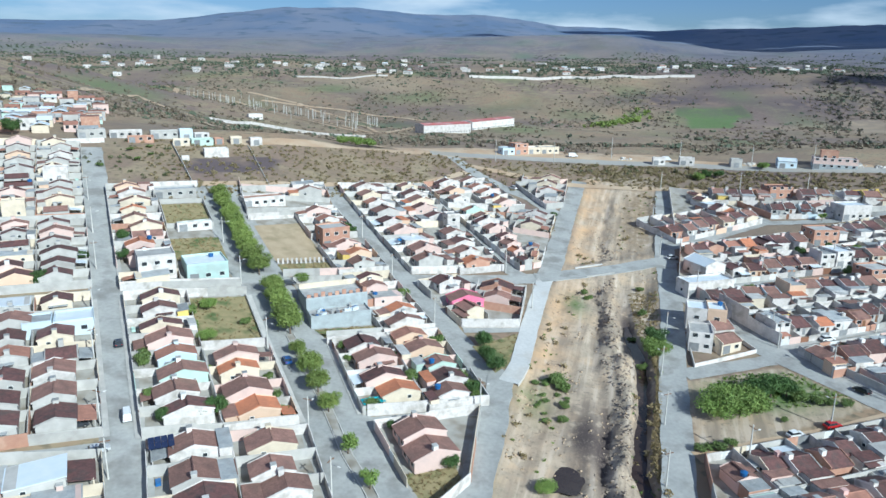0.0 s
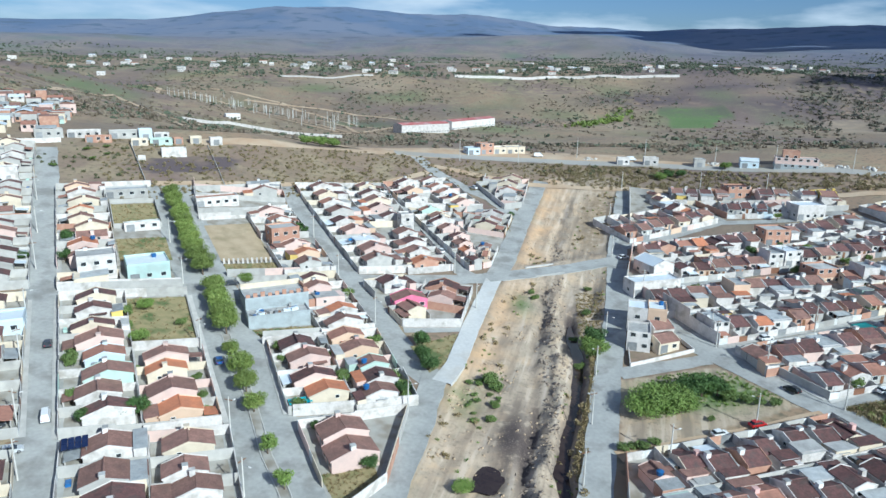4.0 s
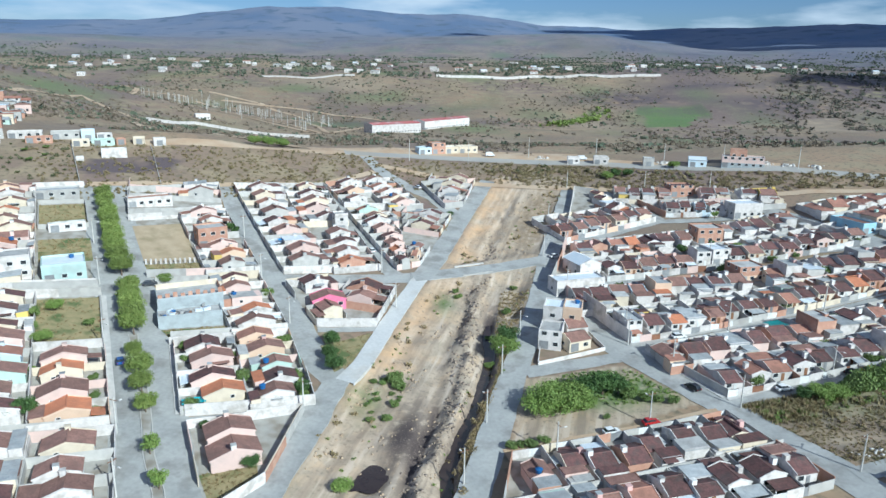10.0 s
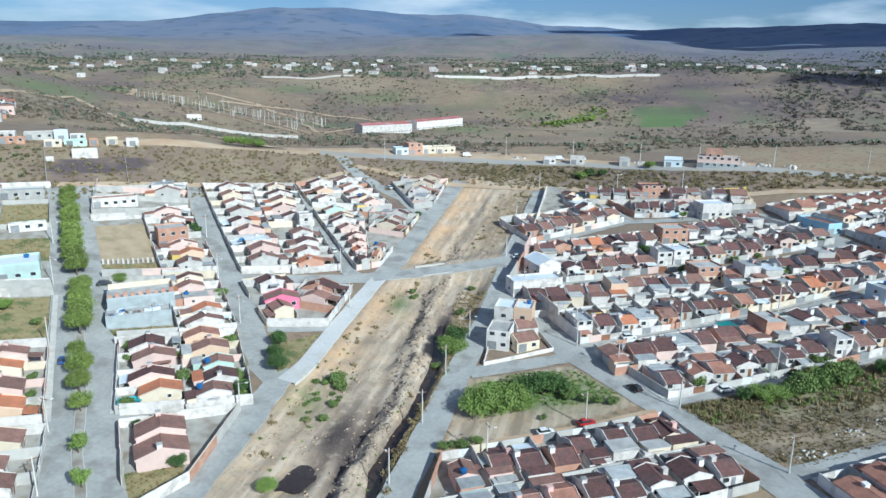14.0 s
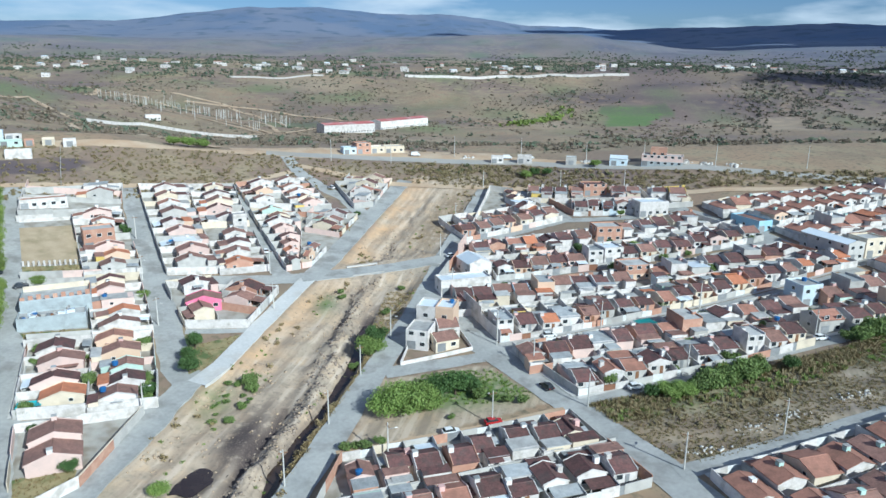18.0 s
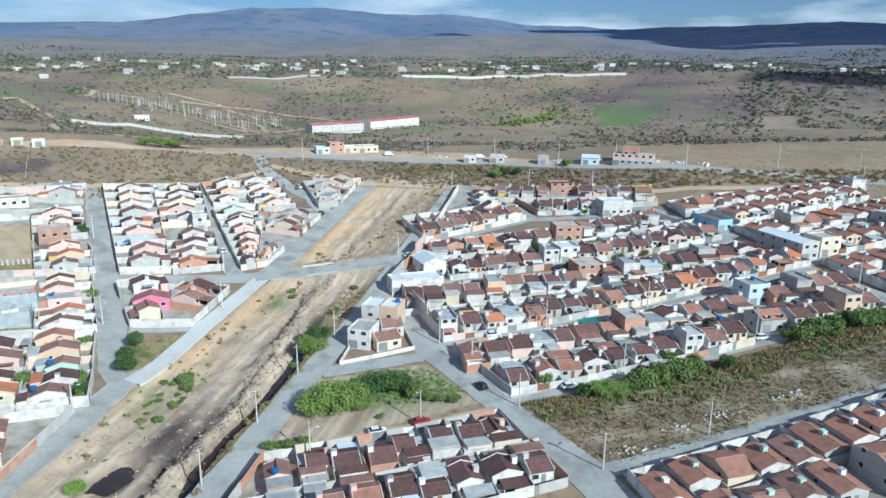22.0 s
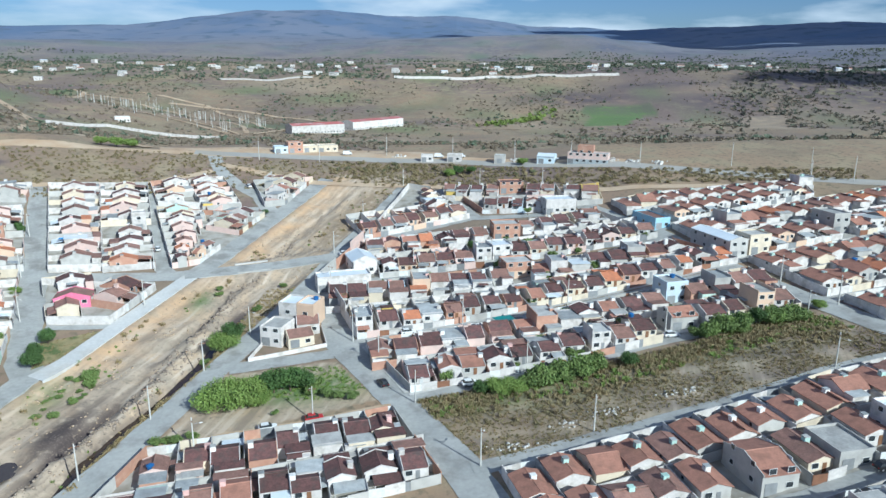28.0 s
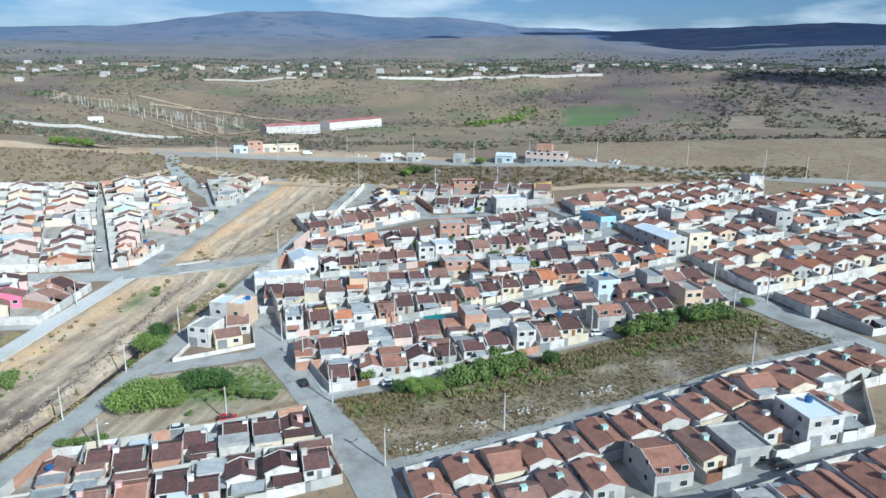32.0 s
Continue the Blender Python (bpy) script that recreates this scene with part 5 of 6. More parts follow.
# sidewalks along the longest fronts
for line in ([(106.6, 149.6), (122, 154.4), (169.5, 166.9), (206, 170.4)], [(90.9, 177.6), (145.6, 191), (203, 205.2)], [(-57.8, 121.8), (-82.9, 173)], [(-63.6, 121), (-89, 171.4)],
             [(-84.4, 177.2), (-117, 242.6)], [(-28.6, 133.4), (-53.6, 186.4)], [(-17.2, 138.6), (-28, 166)], [(106.2, 150.6), (93.6, 174.4)], [(125, 118.6), (222, 144.6)]):
    strip("sidewalk", line, 1.3, KERB, 0.26, "narrow concrete sidewalk along a wall", "sidewalk", 1, edge=0.05)

# causeway headwalls
for side in (-1, 1):
    (ax, ay), (bx, by) = BRIDGE
    d = Vector((bx - ax, by - ay)).normalized()
    nrm = Vector((-d.y, d.x)) * side * 3.6
    p, q = Vector((46, 226.2)) + nrm, Vector((56, 230.3)) + nrm
    wall_line("headwall", [tuple(p), tuple(q)], 0.5, KERB, "low pale culvert headwall under the causeway", 0.4)

# ---- plants ----


def leaf_material(name, c1, c2):
    m = mat(name, c1, c2, 0.9, 0.7, bump=0.0, fine=5.0, vary=0.16)
    b = m.node_tree.nodes["Principled BSDF"]
    b.inputs["Subsurface Weight"].default_value = 0.0
    return m


FICUS = leaf_material("ficus_leaves", (0.14, 0.20, 0.04), (0.215, 0.265, 0.065))
ACACIA = leaf_material("thorn_leaves", (0.15, 0.235, 0.045), (0.225, 0.30, 0.075))
SHRUB = leaf_material("shrub_leaves", (0.105, 0.165, 0.04), (0.17, 0.225, 0.065))
DARKLEAF = leaf_material("dark_leaves", (0.05, 0.10, 0.025), (0.08, 0.14, 0.035))
DRYLEAF = leaf_material("dry_leaves", (0.34, 0.255, 0.13), (0.27, 0.215, 0.10))
BARK = mat("bark", (0.14, 0.10, 0.07), None, 1.5, vary=0.05)


def leaf_cloud(rng, blobs, count, size):
    """Many small leaf sprays spread through and over a few round masses."""
    v, f = [], []
    total = sum(b[3] ** 2 for b in blobs)
    for bx, by, bz, br, flat in blobs:
        for _ in range(int(count * br ** 2 / total)):
            d = rng.normal(size=3)
            d /= np.linalg.norm(d)
            rad = br * rng.uniform(0.45, 1.22)
            c = np.array([bx, by, bz]) + d * np.array([rad, rad, rad * flat])
            a = rng.normal(size=3)
            a /= np.linalg.norm(a)
            b = np.cross(d + 0.6 * rng.normal(size=3), a)
            b /= np.linalg.norm(b) + 1e-6
            s = size * rng.uniform(0.6, 1.4)
            k = len(v)
            v += [tuple(c - a * s), tuple(c + b * s * 0.5), tuple(c + a * s), tuple(c - b * s * 0.5 + d * s * 0.25)]
            f.append((k, k + 1, k + 2, k + 3))
    return v, f


def limb(v, f, p, q, r0, r1, sides=6):
    p, q = Vector(p), Vector(q)
    d = (q - p).normalized()
    a = d.orthogonal().normalized()
    b = d.cross(a)
    k = len(v)
    for c, r in ((p, r0), (q, r1)):
        for i in range(sides):
            t = 6.2832 * i / sides
            v.append(tuple(c + a * math.cos(t) * r + b * math.sin(t) * r))
    for i in range(sides):
        j = (i + 1) % sides
        f.append((k + i, k + j, k + sides + j, k + sides + i))


def tree_meshes(seed, height, radius, trunk_h, material, leaves, leaf_size, flat=0.8, n=9):
    """Trunk with limbs, and a crown of leaf masses round the limb ends."""
    rng = np.random.RandomState(seed)
    tv, tf = [], []
    limb(tv, tf, (0, 0, -0.4), (rng.normal() * 0.1, rng.normal() * 0.1, trunk_h), 0.2 * height / 5, 0.13 * height / 5, 8)
    blobs = []
    for i in range(n):
        a = 6.28 * i / n + rng.uniform(-0.4, 0.4)
        rr = radius * (rng.uniform(0.35, 0.68) if i else 0.0)
        zz = trunk_h + (height - trunk_h) * rng.uniform(0.25, 0.75)
        br = radius * rng.uniform(0.34, 0.52)
        p = (rr * math.cos(a), rr * math.sin(a), zz)
        blobs.append((*p, br, flat))
        limb(tv, tf, (0, 0, trunk_h * 0.9), p, 0.08 * height / 5, 0.03, 5)
    lv, lf = leaf_cloud(rng, blobs, leaves, leaf_size)
    t = bpy.data.meshes.new("trunk")
    t.from_pydata(tv, [], tf)
    t.materials.append(BARK)
    c = bpy.data.meshes.new("crown")
    c.from_pydata(lv, [], lf)
    c.materials.append(material)
    return t, c


KINDS = {
    "ficus": [tree_meshes(k, 5.2, 2.9, 1.7, FICUS, 6500, 0.18, 0.8, 17) for k in range(3)],
    "street": [tree_meshes(10 + k, 4.2, 2.0, 1.5, ACACIA, 1500, 0.2) for k in range(2)],
    "acacia": [tree_meshes(20 + k, 4.4, 3.5, 0.8, ACACIA, 6500, 0.17, 0.6, 20) for k in range(3)],
    "dark": [tree_meshes(30 + k, 4.6, 2.7, 1.1, DARKLEAF, 4600, 0.17, 0.75, 16) for k in range(3)],
    "shrub": [tree_meshes(40 + k, 1.9, 1.6, 0.3, SHRUB, 1700, 0.14, 0.65, 11) for k in range(3)],
}
plant_rng = random.Random(5)


def plant(kind, x, y, scale, label, category="tree", group="", squash=1.0):
    t, c = plant_rng.choice(KINDS[kind])
    e = empty_at("tree" if category == "tree" else "shrub", x, y, float(sheet_z(np.array(x), np.array(y))) if 10 < canal_part(x, y) * 10 + 10 < 20 else gz(x, y) + 0.1,
                 plant_rng.uniform(0, 6.28), label, category, group)
    e.scale = (scale, scale, scale * squash)
    for name, me in (("trunk" if category == "tree" else "stems", t), ("crown" if category == "tree" else "foliage", c)):
        ob = new(name, me)
        ob.parent = e
    return e


AVENUE = [(-24, 138.4, 0.72), (-27.4, 145.2, 0.85), (-30.4, 152, 0.9), (-34.8, 159.8, 0.62), (-38.6, 169.3, 1.05), (-40.6, 173.6, 1.1), (-42.9, 178.6, 1.08), (-45.2, 183.4, 1.05), (-47.6, 188.6, 1.05),
          (-54, 199.6, 1.12), (-57.6, 205.2, 1.1), (-60.4, 210.6, 1.1), (-63, 215.8, 1.08), (-65.8, 221.2, 1.05), (-68.6, 226.8, 1.0), (-71.4, 232.2, 1.0), (-74.2, 237.6, 0.95), (-77.2, 243, 0.95), (-80.4, 249.4, 0.9)]
for x, y, s in AVENUE:
    plant("ficus", x, y, s * (1.2 if y < 170 else 1.08), "dense round-crowned green tree on the avenue median", "tree", "avenue trees")
for x, y, s in ((-12.7, 115.2, 0.95), (-18, 125, 1.05)):
    plant("street", x, y, s, "young thin-crowned tree on the avenue median", "tree", "avenue trees")
SINGLE = [
    ("dark", 11.2, 173.2, 0.95), ("dark", 13.4, 161.6, 1.0), ("dark", 11.6, 166.4, 0.85), ("acacia", 56.6, 174.2, 1.15), ("dark", 57.8, 179, 1.25), ("acacia", 20.4, 119.7, 0.62),
    ("dark", -46.1, 132.7, 0.9), ("dark", -55.2, 127.7, 0.7), ("street", -51.9, 129.4, 0.8), ("dark", -48.3, 131.2, 0.85), ("dark", -42.9, 138.2, 0.6), ("dark", -104.6, 174.8, 1.0),
    ("dark", -96.6, 206.8, 0.8), ("dark", -91.3, 194.9, 0.75), ("dark", -101.6, 191.6, 0.7), ("dark", 7.6, 150.4, 0.75), ("dark", 2.2, 123.4, 0.7), ("dark", -10, 134, 0.5), ("acacia", -11.3, 198.7, 0.55),
    ("acacia", -41.3, 199.1, 0.62), ("dark", 44, 277.1, 0.5), ("acacia", -61.2, 175.5, 0.7), ("acacia", -56.8, 160.4, 0.7), ("dark", -33.7, 242.2, 0.6), ("dark", -31.4, 239.6, 0.6),
    ("acacia", 62.8, 145.8, 1.3), ("acacia", 66.2, 146.4, 1.5), ("acacia", 69.8, 148, 1.3), ("dark", 74.6, 153, 1.3), ("dark", 78.4, 153.8, 1.35), ("dark", 82, 154, 1.0), ("acacia", 72.6, 147.2, 0.8),
    ("acacia", 71.4, 151.6, 0.75), ("dark", 84.5, 201.8, 0.7), ("dark", 123.2, 147.6, 0.75), ("acacia", 127, 147.2, 0.85), ("acacia", 130.4, 147, 0.85), ("dark", 158.1, 153.6, 0.8),
    ("dark", 180.2, 164.2, 0.8), ("acacia", 184, 164, 0.85), ("dark", 188.1, 164.3, 0.95), ("dark", 192.6, 165, 1.0), ("acacia", 196.6, 165.2, 0.8), ("dark", 203, 168, 0.6), ("acacia", 211, 171.8, 0.55),
    ("dark", 122, 328, 1.0), ("dark", 128, 329, 0.9), ("acacia", 118, 327, 0.8), ("acacia", -43, 345, 1.1), ("acacia", -37, 347, 1.0), ("acacia", -49, 342, 1.0), ("dark", 178.1, 109.8, 0.6),
    ("dark", 125, 240.3, 0.75), ("acacia", 144.7, 239.6, 0.7), ("dark", 137, 244, 0.6), ("street", 148, 271.5, 0.8), ("dark", -172, 283, 1.5), ("acacia", 153, 340, 0.8),
]
for kind, x, y, s in SINGLE:
    plant(kind, x, y, s, {"dark": "dark green leafy tree", "acacia": "bright green spreading thorn tree", "street": "young thin-crowned tree"}[kind] + " among the houses and lots", "tree")
rng = random.Random(11)
for x, y, sc in ((-128, 262, 0.9), (-119, 274, 1.0), (-126, 284, 1.0), (-117, 282, 0.8), (-121, 291, 0.9)):
    plant("shrub", x, y, sc, "dense green bush on the dry field", "shrub", "field bushes", 0.7)
# plants in the yards
for i in range(46):
    side = i % 2
    q = ([(-57.2, 122), (-29.2, 132.9), (-82.3, 173.2)] if i % 4 == 0 else [(-16.7, 138.6), (11.1, 146.6), (-27.5, 165.8)] if i % 4 == 2 else [(106.9, 150.4), (206, 171.2), (94.2, 174.2)] if i % 4 == 1 else [(91.5, 178.4), (203.7, 206), (78.1, 212)])
    o, a1, a2 = [Vector(p) for p in q]
    s1, s2 = (rng.uniform(0.04, 0.96), rng.choice((0.08, 0.5, 0.92))) if side else (rng.choice((0.08, 0.5, 0.92)), rng.uniform(0.04, 0.96))
    p = o + (a1 - o) * s1 + (a2 - o) * s2
    plant("shrub", p.x, p.y, rng.uniform(0.7, 1.3), "green garden bush in a house yard", "shrub", "yard bushes", 1.3)
for i in range(44):
    t = i / 43
    x, y = (134 + 29 * t, 148.6 + 9.4 * t + rng.uniform(-1.1, 1.1)) if i < 26 else (rng.uniform(176, 206), 0)
    if i >= 26:
        y = 161.5 + (x - 176) * 0.17 + rng.uniform(-1.2, 1.6)
    plant("shrub", x, y, rng.uniform(1.2, 2.1), "leafy green bush in the hedge along the field", "shrub", "field hedge", rng.uniform(1.0, 1.4))
for i in range(16):
    x, y = plant_rng.gauss(25.5, 2.6), plant_rng.gauss(152, 6)
    plant("shrub", x, y, plant_rng.uniform(0.3, 0.75), "small green weed clump on the sandy canal bank", "shrub", "bank weeds", 0.7)
for x, y, s in ((28.4, 159.7, 1.5), (29.6, 157, 1.2), (27.6, 143.5, 0.9), (28.6, 150, 0.8), (45.4, 208.6, 0.9), (44.6, 212, 0.8), (54.5, 132.4, 0.9), (58.6, 132.8, 1.1), (61.6, 134.3, 1.0), (56.5, 133, 0.8),
                (87.4, 150.5, 1.1), (90.4, 149.6, 1.0), (93.7, 149, 1.0), (85, 156, 0.9), (80, 158.6, 0.8), (77, 143.5, 0.6), (67.5, 152.5, 1.3), (69, 155.5, 1.0), (64, 149.5, 1.1), (84, 151.5, 1.3), (52.6, 171.6, 1.0),
                (53.6, 186.5, 0.9), (59.5, 199, 1.0), (63.5, 217, 0.9), (56.4, 173.5, 1.2)):
    plant("shrub", x, y, s, "low green bush on the sandy ground", "shrub")


def scatter(name, places, meshes, material, label, category="plants"):
    """Many small plants joined into one mesh. places: (x, y, z, scale)."""
    vs, fs, off = [], [], 0
    r = np.random.RandomState(len(places))
    packs = []
    for me in meshes:
        co = np.zeros(len(me.vertices) * 3)
        me.vertices.foreach_get("co", co)
        packs.append((co.reshape(-1, 3), np.array([p.vertices[:] for p in me.polygons])))
    for x, y, z, s in places:
        co, fa = packs[r.randint(len(packs))]
        a = r.uniform(0, 6.28)
        c, sn = math.cos(a), math.sin(a)
        w = co * s
        vs.append(np.stack([w[:, 0] * c - w[:, 1] * sn + x, w[:, 0] * sn + w[:, 1] * c + y, w[:, 2] + z], 1))
        fs.append(fa + off)
        off += len(co)
    v, f = np.concatenate(vs), np.concatenate(fs)
    me = bpy.data.meshes.new(name)
    me.vertices.add(len(v))
    me.vertices.foreach_set("co", v.ravel())
    me.loops.add(f.size)
    me.loops.foreach_set("vertex_index", f.ravel().astype(np.int32))
    me.polygons.add(len(f))
    me.polygons.foreach_set("loop_start", np.arange(0, f.size, 4))
    me.update(calc_edges=True)
    me.materials.append(material)
    return tagged(new(name, me), label, category, kind="stuff")


def tuft(seed, n, h, w):
    r = np.random.RandomState(seed)
    v, f = [], []
    for _ in range(n):
        a = r.uniform(0, 6.28)
        lean = r.uniform(0.1, 0.7)
        b = np.array([r.normal() * w * 0.5, r.normal() * w * 0.5, 0])
        t = b + np.array([math.cos(a) * lean * h, math.sin(a) * lean * h, h * r.uniform(0.6, 1.1)])
        s = np.array([-math.sin(a), math.cos(a), 0]) * 0.09
        k = len(v)
        v += [tuple(b - s), tuple(b + s), tuple(t + s * 0.3), tuple(t - s * 0.3)]
        f.append((k, k + 1, k + 2, k + 3))
    me = bpy.data.meshes.new("tuft")
    me.from_pydata(v, [], f)
    return me


def small_bush(seed, n, size):
    r = np.random.RandomState(seed)
    v, f = leaf_cloud(r, [(0, 0, 0.75, 1.0, 0.75), (0.7, 0.2, 0.6, 0.7, 0.8), (-0.5, -0.4, 0.55, 0.75, 0.8)], n, size)
    me = bpy.data.meshes.new("bush")
    me.from_pydata(v, [], f)
    return me


TUFTS = [tuft(k, 26, 0.8, 0.6) for k in range(4)]
BUSHES = [small_bush(k, 46, 0.42) for k in range(4)]
FARBUSH = [small_bush(10 + k, 18, 0.75) for k in range(4)]


def in_poly(x, y, poly):
    return bool(inside_poly(np.array([x]), np.array([y]), poly)[0])


def fill(poly, count, lo, hi, rng, shape=None):
    out = []
    xs_, ys_ = [p[0] for p in poly], [p[1] for p in poly]
    while len(out) < count:
        x, y = rng.uniform(min(xs_), max(xs_)), rng.uniform(min(ys_), max(ys_))
        if in_poly(x, y, poly) and (shape is None or shape(x, y)):
            out.append((x, y, gz(x, y) + 0.02, rng.uniform(lo, hi)))
    return out


rng = random.Random(21)
dry = []
FIELDGRASS = leaf_material("field_grass", (0.275, 0.205, 0.11), (0.18, 0.16, 0.075))
field = fill(V2_LOT, 7000, 0.18, 0.45, rng, lambda x, y: float(waves(np.array(x), np.array(y), 16, 41)) < 0.5 + rng.uniform(-0.5, 0.5))
field += fill(V2_LOT, 1500, 0.6, 1.35, rng, lambda x, y: (y - 146.4) - (x - 108.5) * 0.215 > -5 + rng.gauss(0, 3.5) + 4 * float(waves(np.array(x), np.array(y), 18, 47)))
for quad, material, label in LOTS:
    if material is DRYGRASS:
        dry += fill([tuple(p) for p in quad], 170, 0.3, 0.6, rng)
scatter("field_grass", field, TUFTS, FIELDGRASS, "brown knee-high dry grass over the walled field", "grass")
scatter("dry_grass", dry, TUFTS, DRYLEAF, "tall dry brown grass on the vacant lots", "grass")
green_tufts = fill(V_LOT, 420, 0.3, 0.7, rng, lambda x, y: math.hypot((x - 82) / 15, (y - 157) / 7) < 1.1) + fill(V2_LOT, 260, 0.6, 1.2, rng, lambda x, y: (y - 146.4) - (x - 108.5) * 0.215 > -9 and rng.random() < 0.6)
scatter("green_grass", green_tufts, TUFTS, ACACIA, "patches of green weeds on the vacant lots", "grass")
brush = fill(V2_LOT, 90, 0.25, 0.6, rng, lambda x, y: float(waves(np.array(x), np.array(y), 16, 41)) < 0.2)
brush += fill([(-95, 240), (-60, 262), (60, 318), (60, 350), (-10, 345), (-80, 312), (-135, 300)], 1300, 0.25, 0.7, rng)
brush += fill([(62, 320), (180, 296), (290, 288), (290, 305), (200, 317), (117, 347), (60, 352)], 1500, 0.3, 0.9, rng)
DUSTY = leaf_material("dusty_leaves", (0.10, 0.115, 0.05), (0.15, 0.15, 0.075))
west_field = [(-138, 262), (-104, 252), (-94, 262), (-112, 300), (-136, 296)]
scatter("field_bushes", fill(west_field, 55, 0.3, 0.8, rng) + fill([(60, 335), (117, 332), (185, 306), (200, 312), (117, 345), (60, 350)], 30, 0.5, 1.2, rng), BUSHES, DUSTY, "dusty dark green bushes on the dry fields", "bushes")
scatter("dry_brush", brush, BUSHES, FIELDGRASS, "dry brown scrub behind the town", "scrub")
can = []
while len(can) < 190:
    y = rng.uniform(112, 318)
    c = rng.random()
    x = float(np.interp(y, *LEFT_BANK)) * (1 - c) + float(np.interp(y, *RIGHT_BANK)) * c
    if bridge_distance(x, y) > 6 and (c > 0.8 or (c < 0.35 and y < 245) or (y > 245 and c > 0.55)) and float(waves(np.array(x), np.array(y), 22, 51)) > -0.2:
        can.append((x, y, float(sheet_z(np.array(x), np.array(y))), rng.uniform(0.3, 0.8)))
scatter("canal_weeds", can[:110], TUFTS, ACACIA, "sparse green weeds on the canal banks", "weeds")
scatter("canal_brush", can[110:], BUSHES, DRYLEAF, "dry brush on the canal banks", "scrub")
bank = []
for _ in range(1500):
    y = rng.uniform(112, 215)
    x0, x1 = float(np.interp(y, *STREAM)) + 2.5, float(np.interp(y, *RIGHT_BANK)) - 0.5
    if x1 > x0:
        x = rng.uniform(x0, x1)
        bank.append((x, y, float(sheet_z(np.array(x), np.array(y))), rng.uniform(0.25, 0.6)))
scatter("bank_grass", bank, TUFTS, DRYLEAF, "strip of dry brown grass between the stream and the road", "grass")
# stones and rubble along the ditches
STONE = mat("rubble_stone", (0.33, 0.265, 0.205), (0.22, 0.175, 0.14), 1.5, vary=0.0)
ico = bmesh.new()
bmesh.ops.create_cube(ico, size=1.0)
for vert in ico.verts:
    vert.co *= rng.uniform(0.6, 1.15)
stone_me = bpy.data.meshes.new("stone")
ico.to_mesh(stone_me)
ico.free()
stones = []
for _ in range(1700):
    y = rng.uniform(112, 300)
    x = float(np.interp(y, *RIDGE)) + rng.gauss(-0.8, 2.0)
    if bridge_distance(x, y) > 6 and x < float(np.interp(y, *STREAM)) + 1.8:
        stones.append((x, y, float(sheet_z(np.array(x), np.array(y))) + 0.02, 0.12 + 0.75 * rng.random() ** 4))
scatter("rubble", stones, [stone_me], STONE, "heaps of broken stone along the canal ditch", "rubble")
CLOD = mat("dry_clods", (0.50, 0.375, 0.25), (0.34, 0.26, 0.185), 1.5, vary=0.0)
clods = []
while len(clods) < 1500:
    y = rng.uniform(112, 300)
    c = rng.random() ** 1.4
    x = float(np.interp(y, *LEFT_BANK)) * (1 - c) + float(np.interp(y, *RIGHT_BANK)) * c
    if bridge_distance(x, y) > 6 and c > 0.04 and float(waves(np.array(x), np.array(y), 13, 53)) > rng.uniform(-0.3, 0.9):
        clods.append((x, y, float(sheet_z(np.array(x), np.array(y))), 0.1 + 0.55 * rng.random() ** 3))
scatter("clods", clods, [stone_me], CLOD, "lumps of dry orange earth strewn over the canal bank", "rubble")
DEBRIS = mat("pale_debris", (0.62, 0.60, 0.57), (0.45, 0.42, 0.38), 1.5, vary=0.0)
dump = [(rng.gauss(px, 2.6), rng.gauss(py, 0.9)) for px, py in ((166, 140.5), (150, 135.5), (140, 133), (128, 126.5)) for _ in range(45)]
scatter("dumped_debris", [(x, y, gz(x, y) + 0.05, 0.15 + 0.5 * rng.random() ** 2) for x, y in dump if in_poly(x, y, V2_LOT)], [stone_me], DEBRIS, "pale building debris dumped along the field edge", "debris")
heaps = [(rng.gauss(px, 1.6), rng.gauss(py, 1.2)) for px, py in ((194, 331), (203, 328), (214, 324), (168, 346), (150, 350), (92, 364)) for _ in range(24)]
scatter("gravel_heaps", [(x, y, gz(x, y) + 0.1, 0.5 + 1.2 * rng.random() ** 2) for x, y in heaps], [stone_me], DEBRIS, "pale heaps of gravel and rubble beside the highway", "rubble")
# scrub and trees of the plain
GREY = leaf_material("grey_scrub", (0.16, 0.132, 0.095), (0.215, 0.172, 0.125))
# far leaves kept paler and greyer, haze put into their colour
FARLEAF = leaf_material("far_leaves", (0.085, 0.11, 0.07), (0.12, 0.14, 0.095))
HILLSCRUB = leaf_material("hill_scrub", (0.12, 0.118, 0.088), (0.165, 0.15, 0.115))
far_rng = np.random.RandomState(3)


def plain(count, y0, y1, lo, hi, seed):
    r = np.random.RandomState(seed)
    n = count * 5
    y = y0 + (y1 - y0) * r.uniform(size=n) ** 1.15
    x = 60 + (y + 60) * r.uniform(-0.8, 0.82, size=n)
    ok = ~((y > 540) & (y < 790) & (r.uniform(size=n) < 0.55)) & (waves(x, y, 190, 61) + 0.7 * waves(x, y, 60, 62) > r.uniform(-0.8, 1.1, size=n)) & ~inside_poly(x, y, GREEN_FIELD) & ~inside_poly(x, y, PALE_FIELD)
    for ox, oy, c, s, w, d in FOOT:
        u, v = (x - ox) * c + (y - oy) * s, -(x - ox) * s + (y - oy) * c
        ok &= ~((u > -4) & (u < w + 4) & (v > -4) & (v < d + 4))
    x, y = x[ok][:count], y[ok][:count]
    return list(zip(x, y, sheet_z(x, y) - 0.3, r.uniform(lo, hi, size=len(x))))


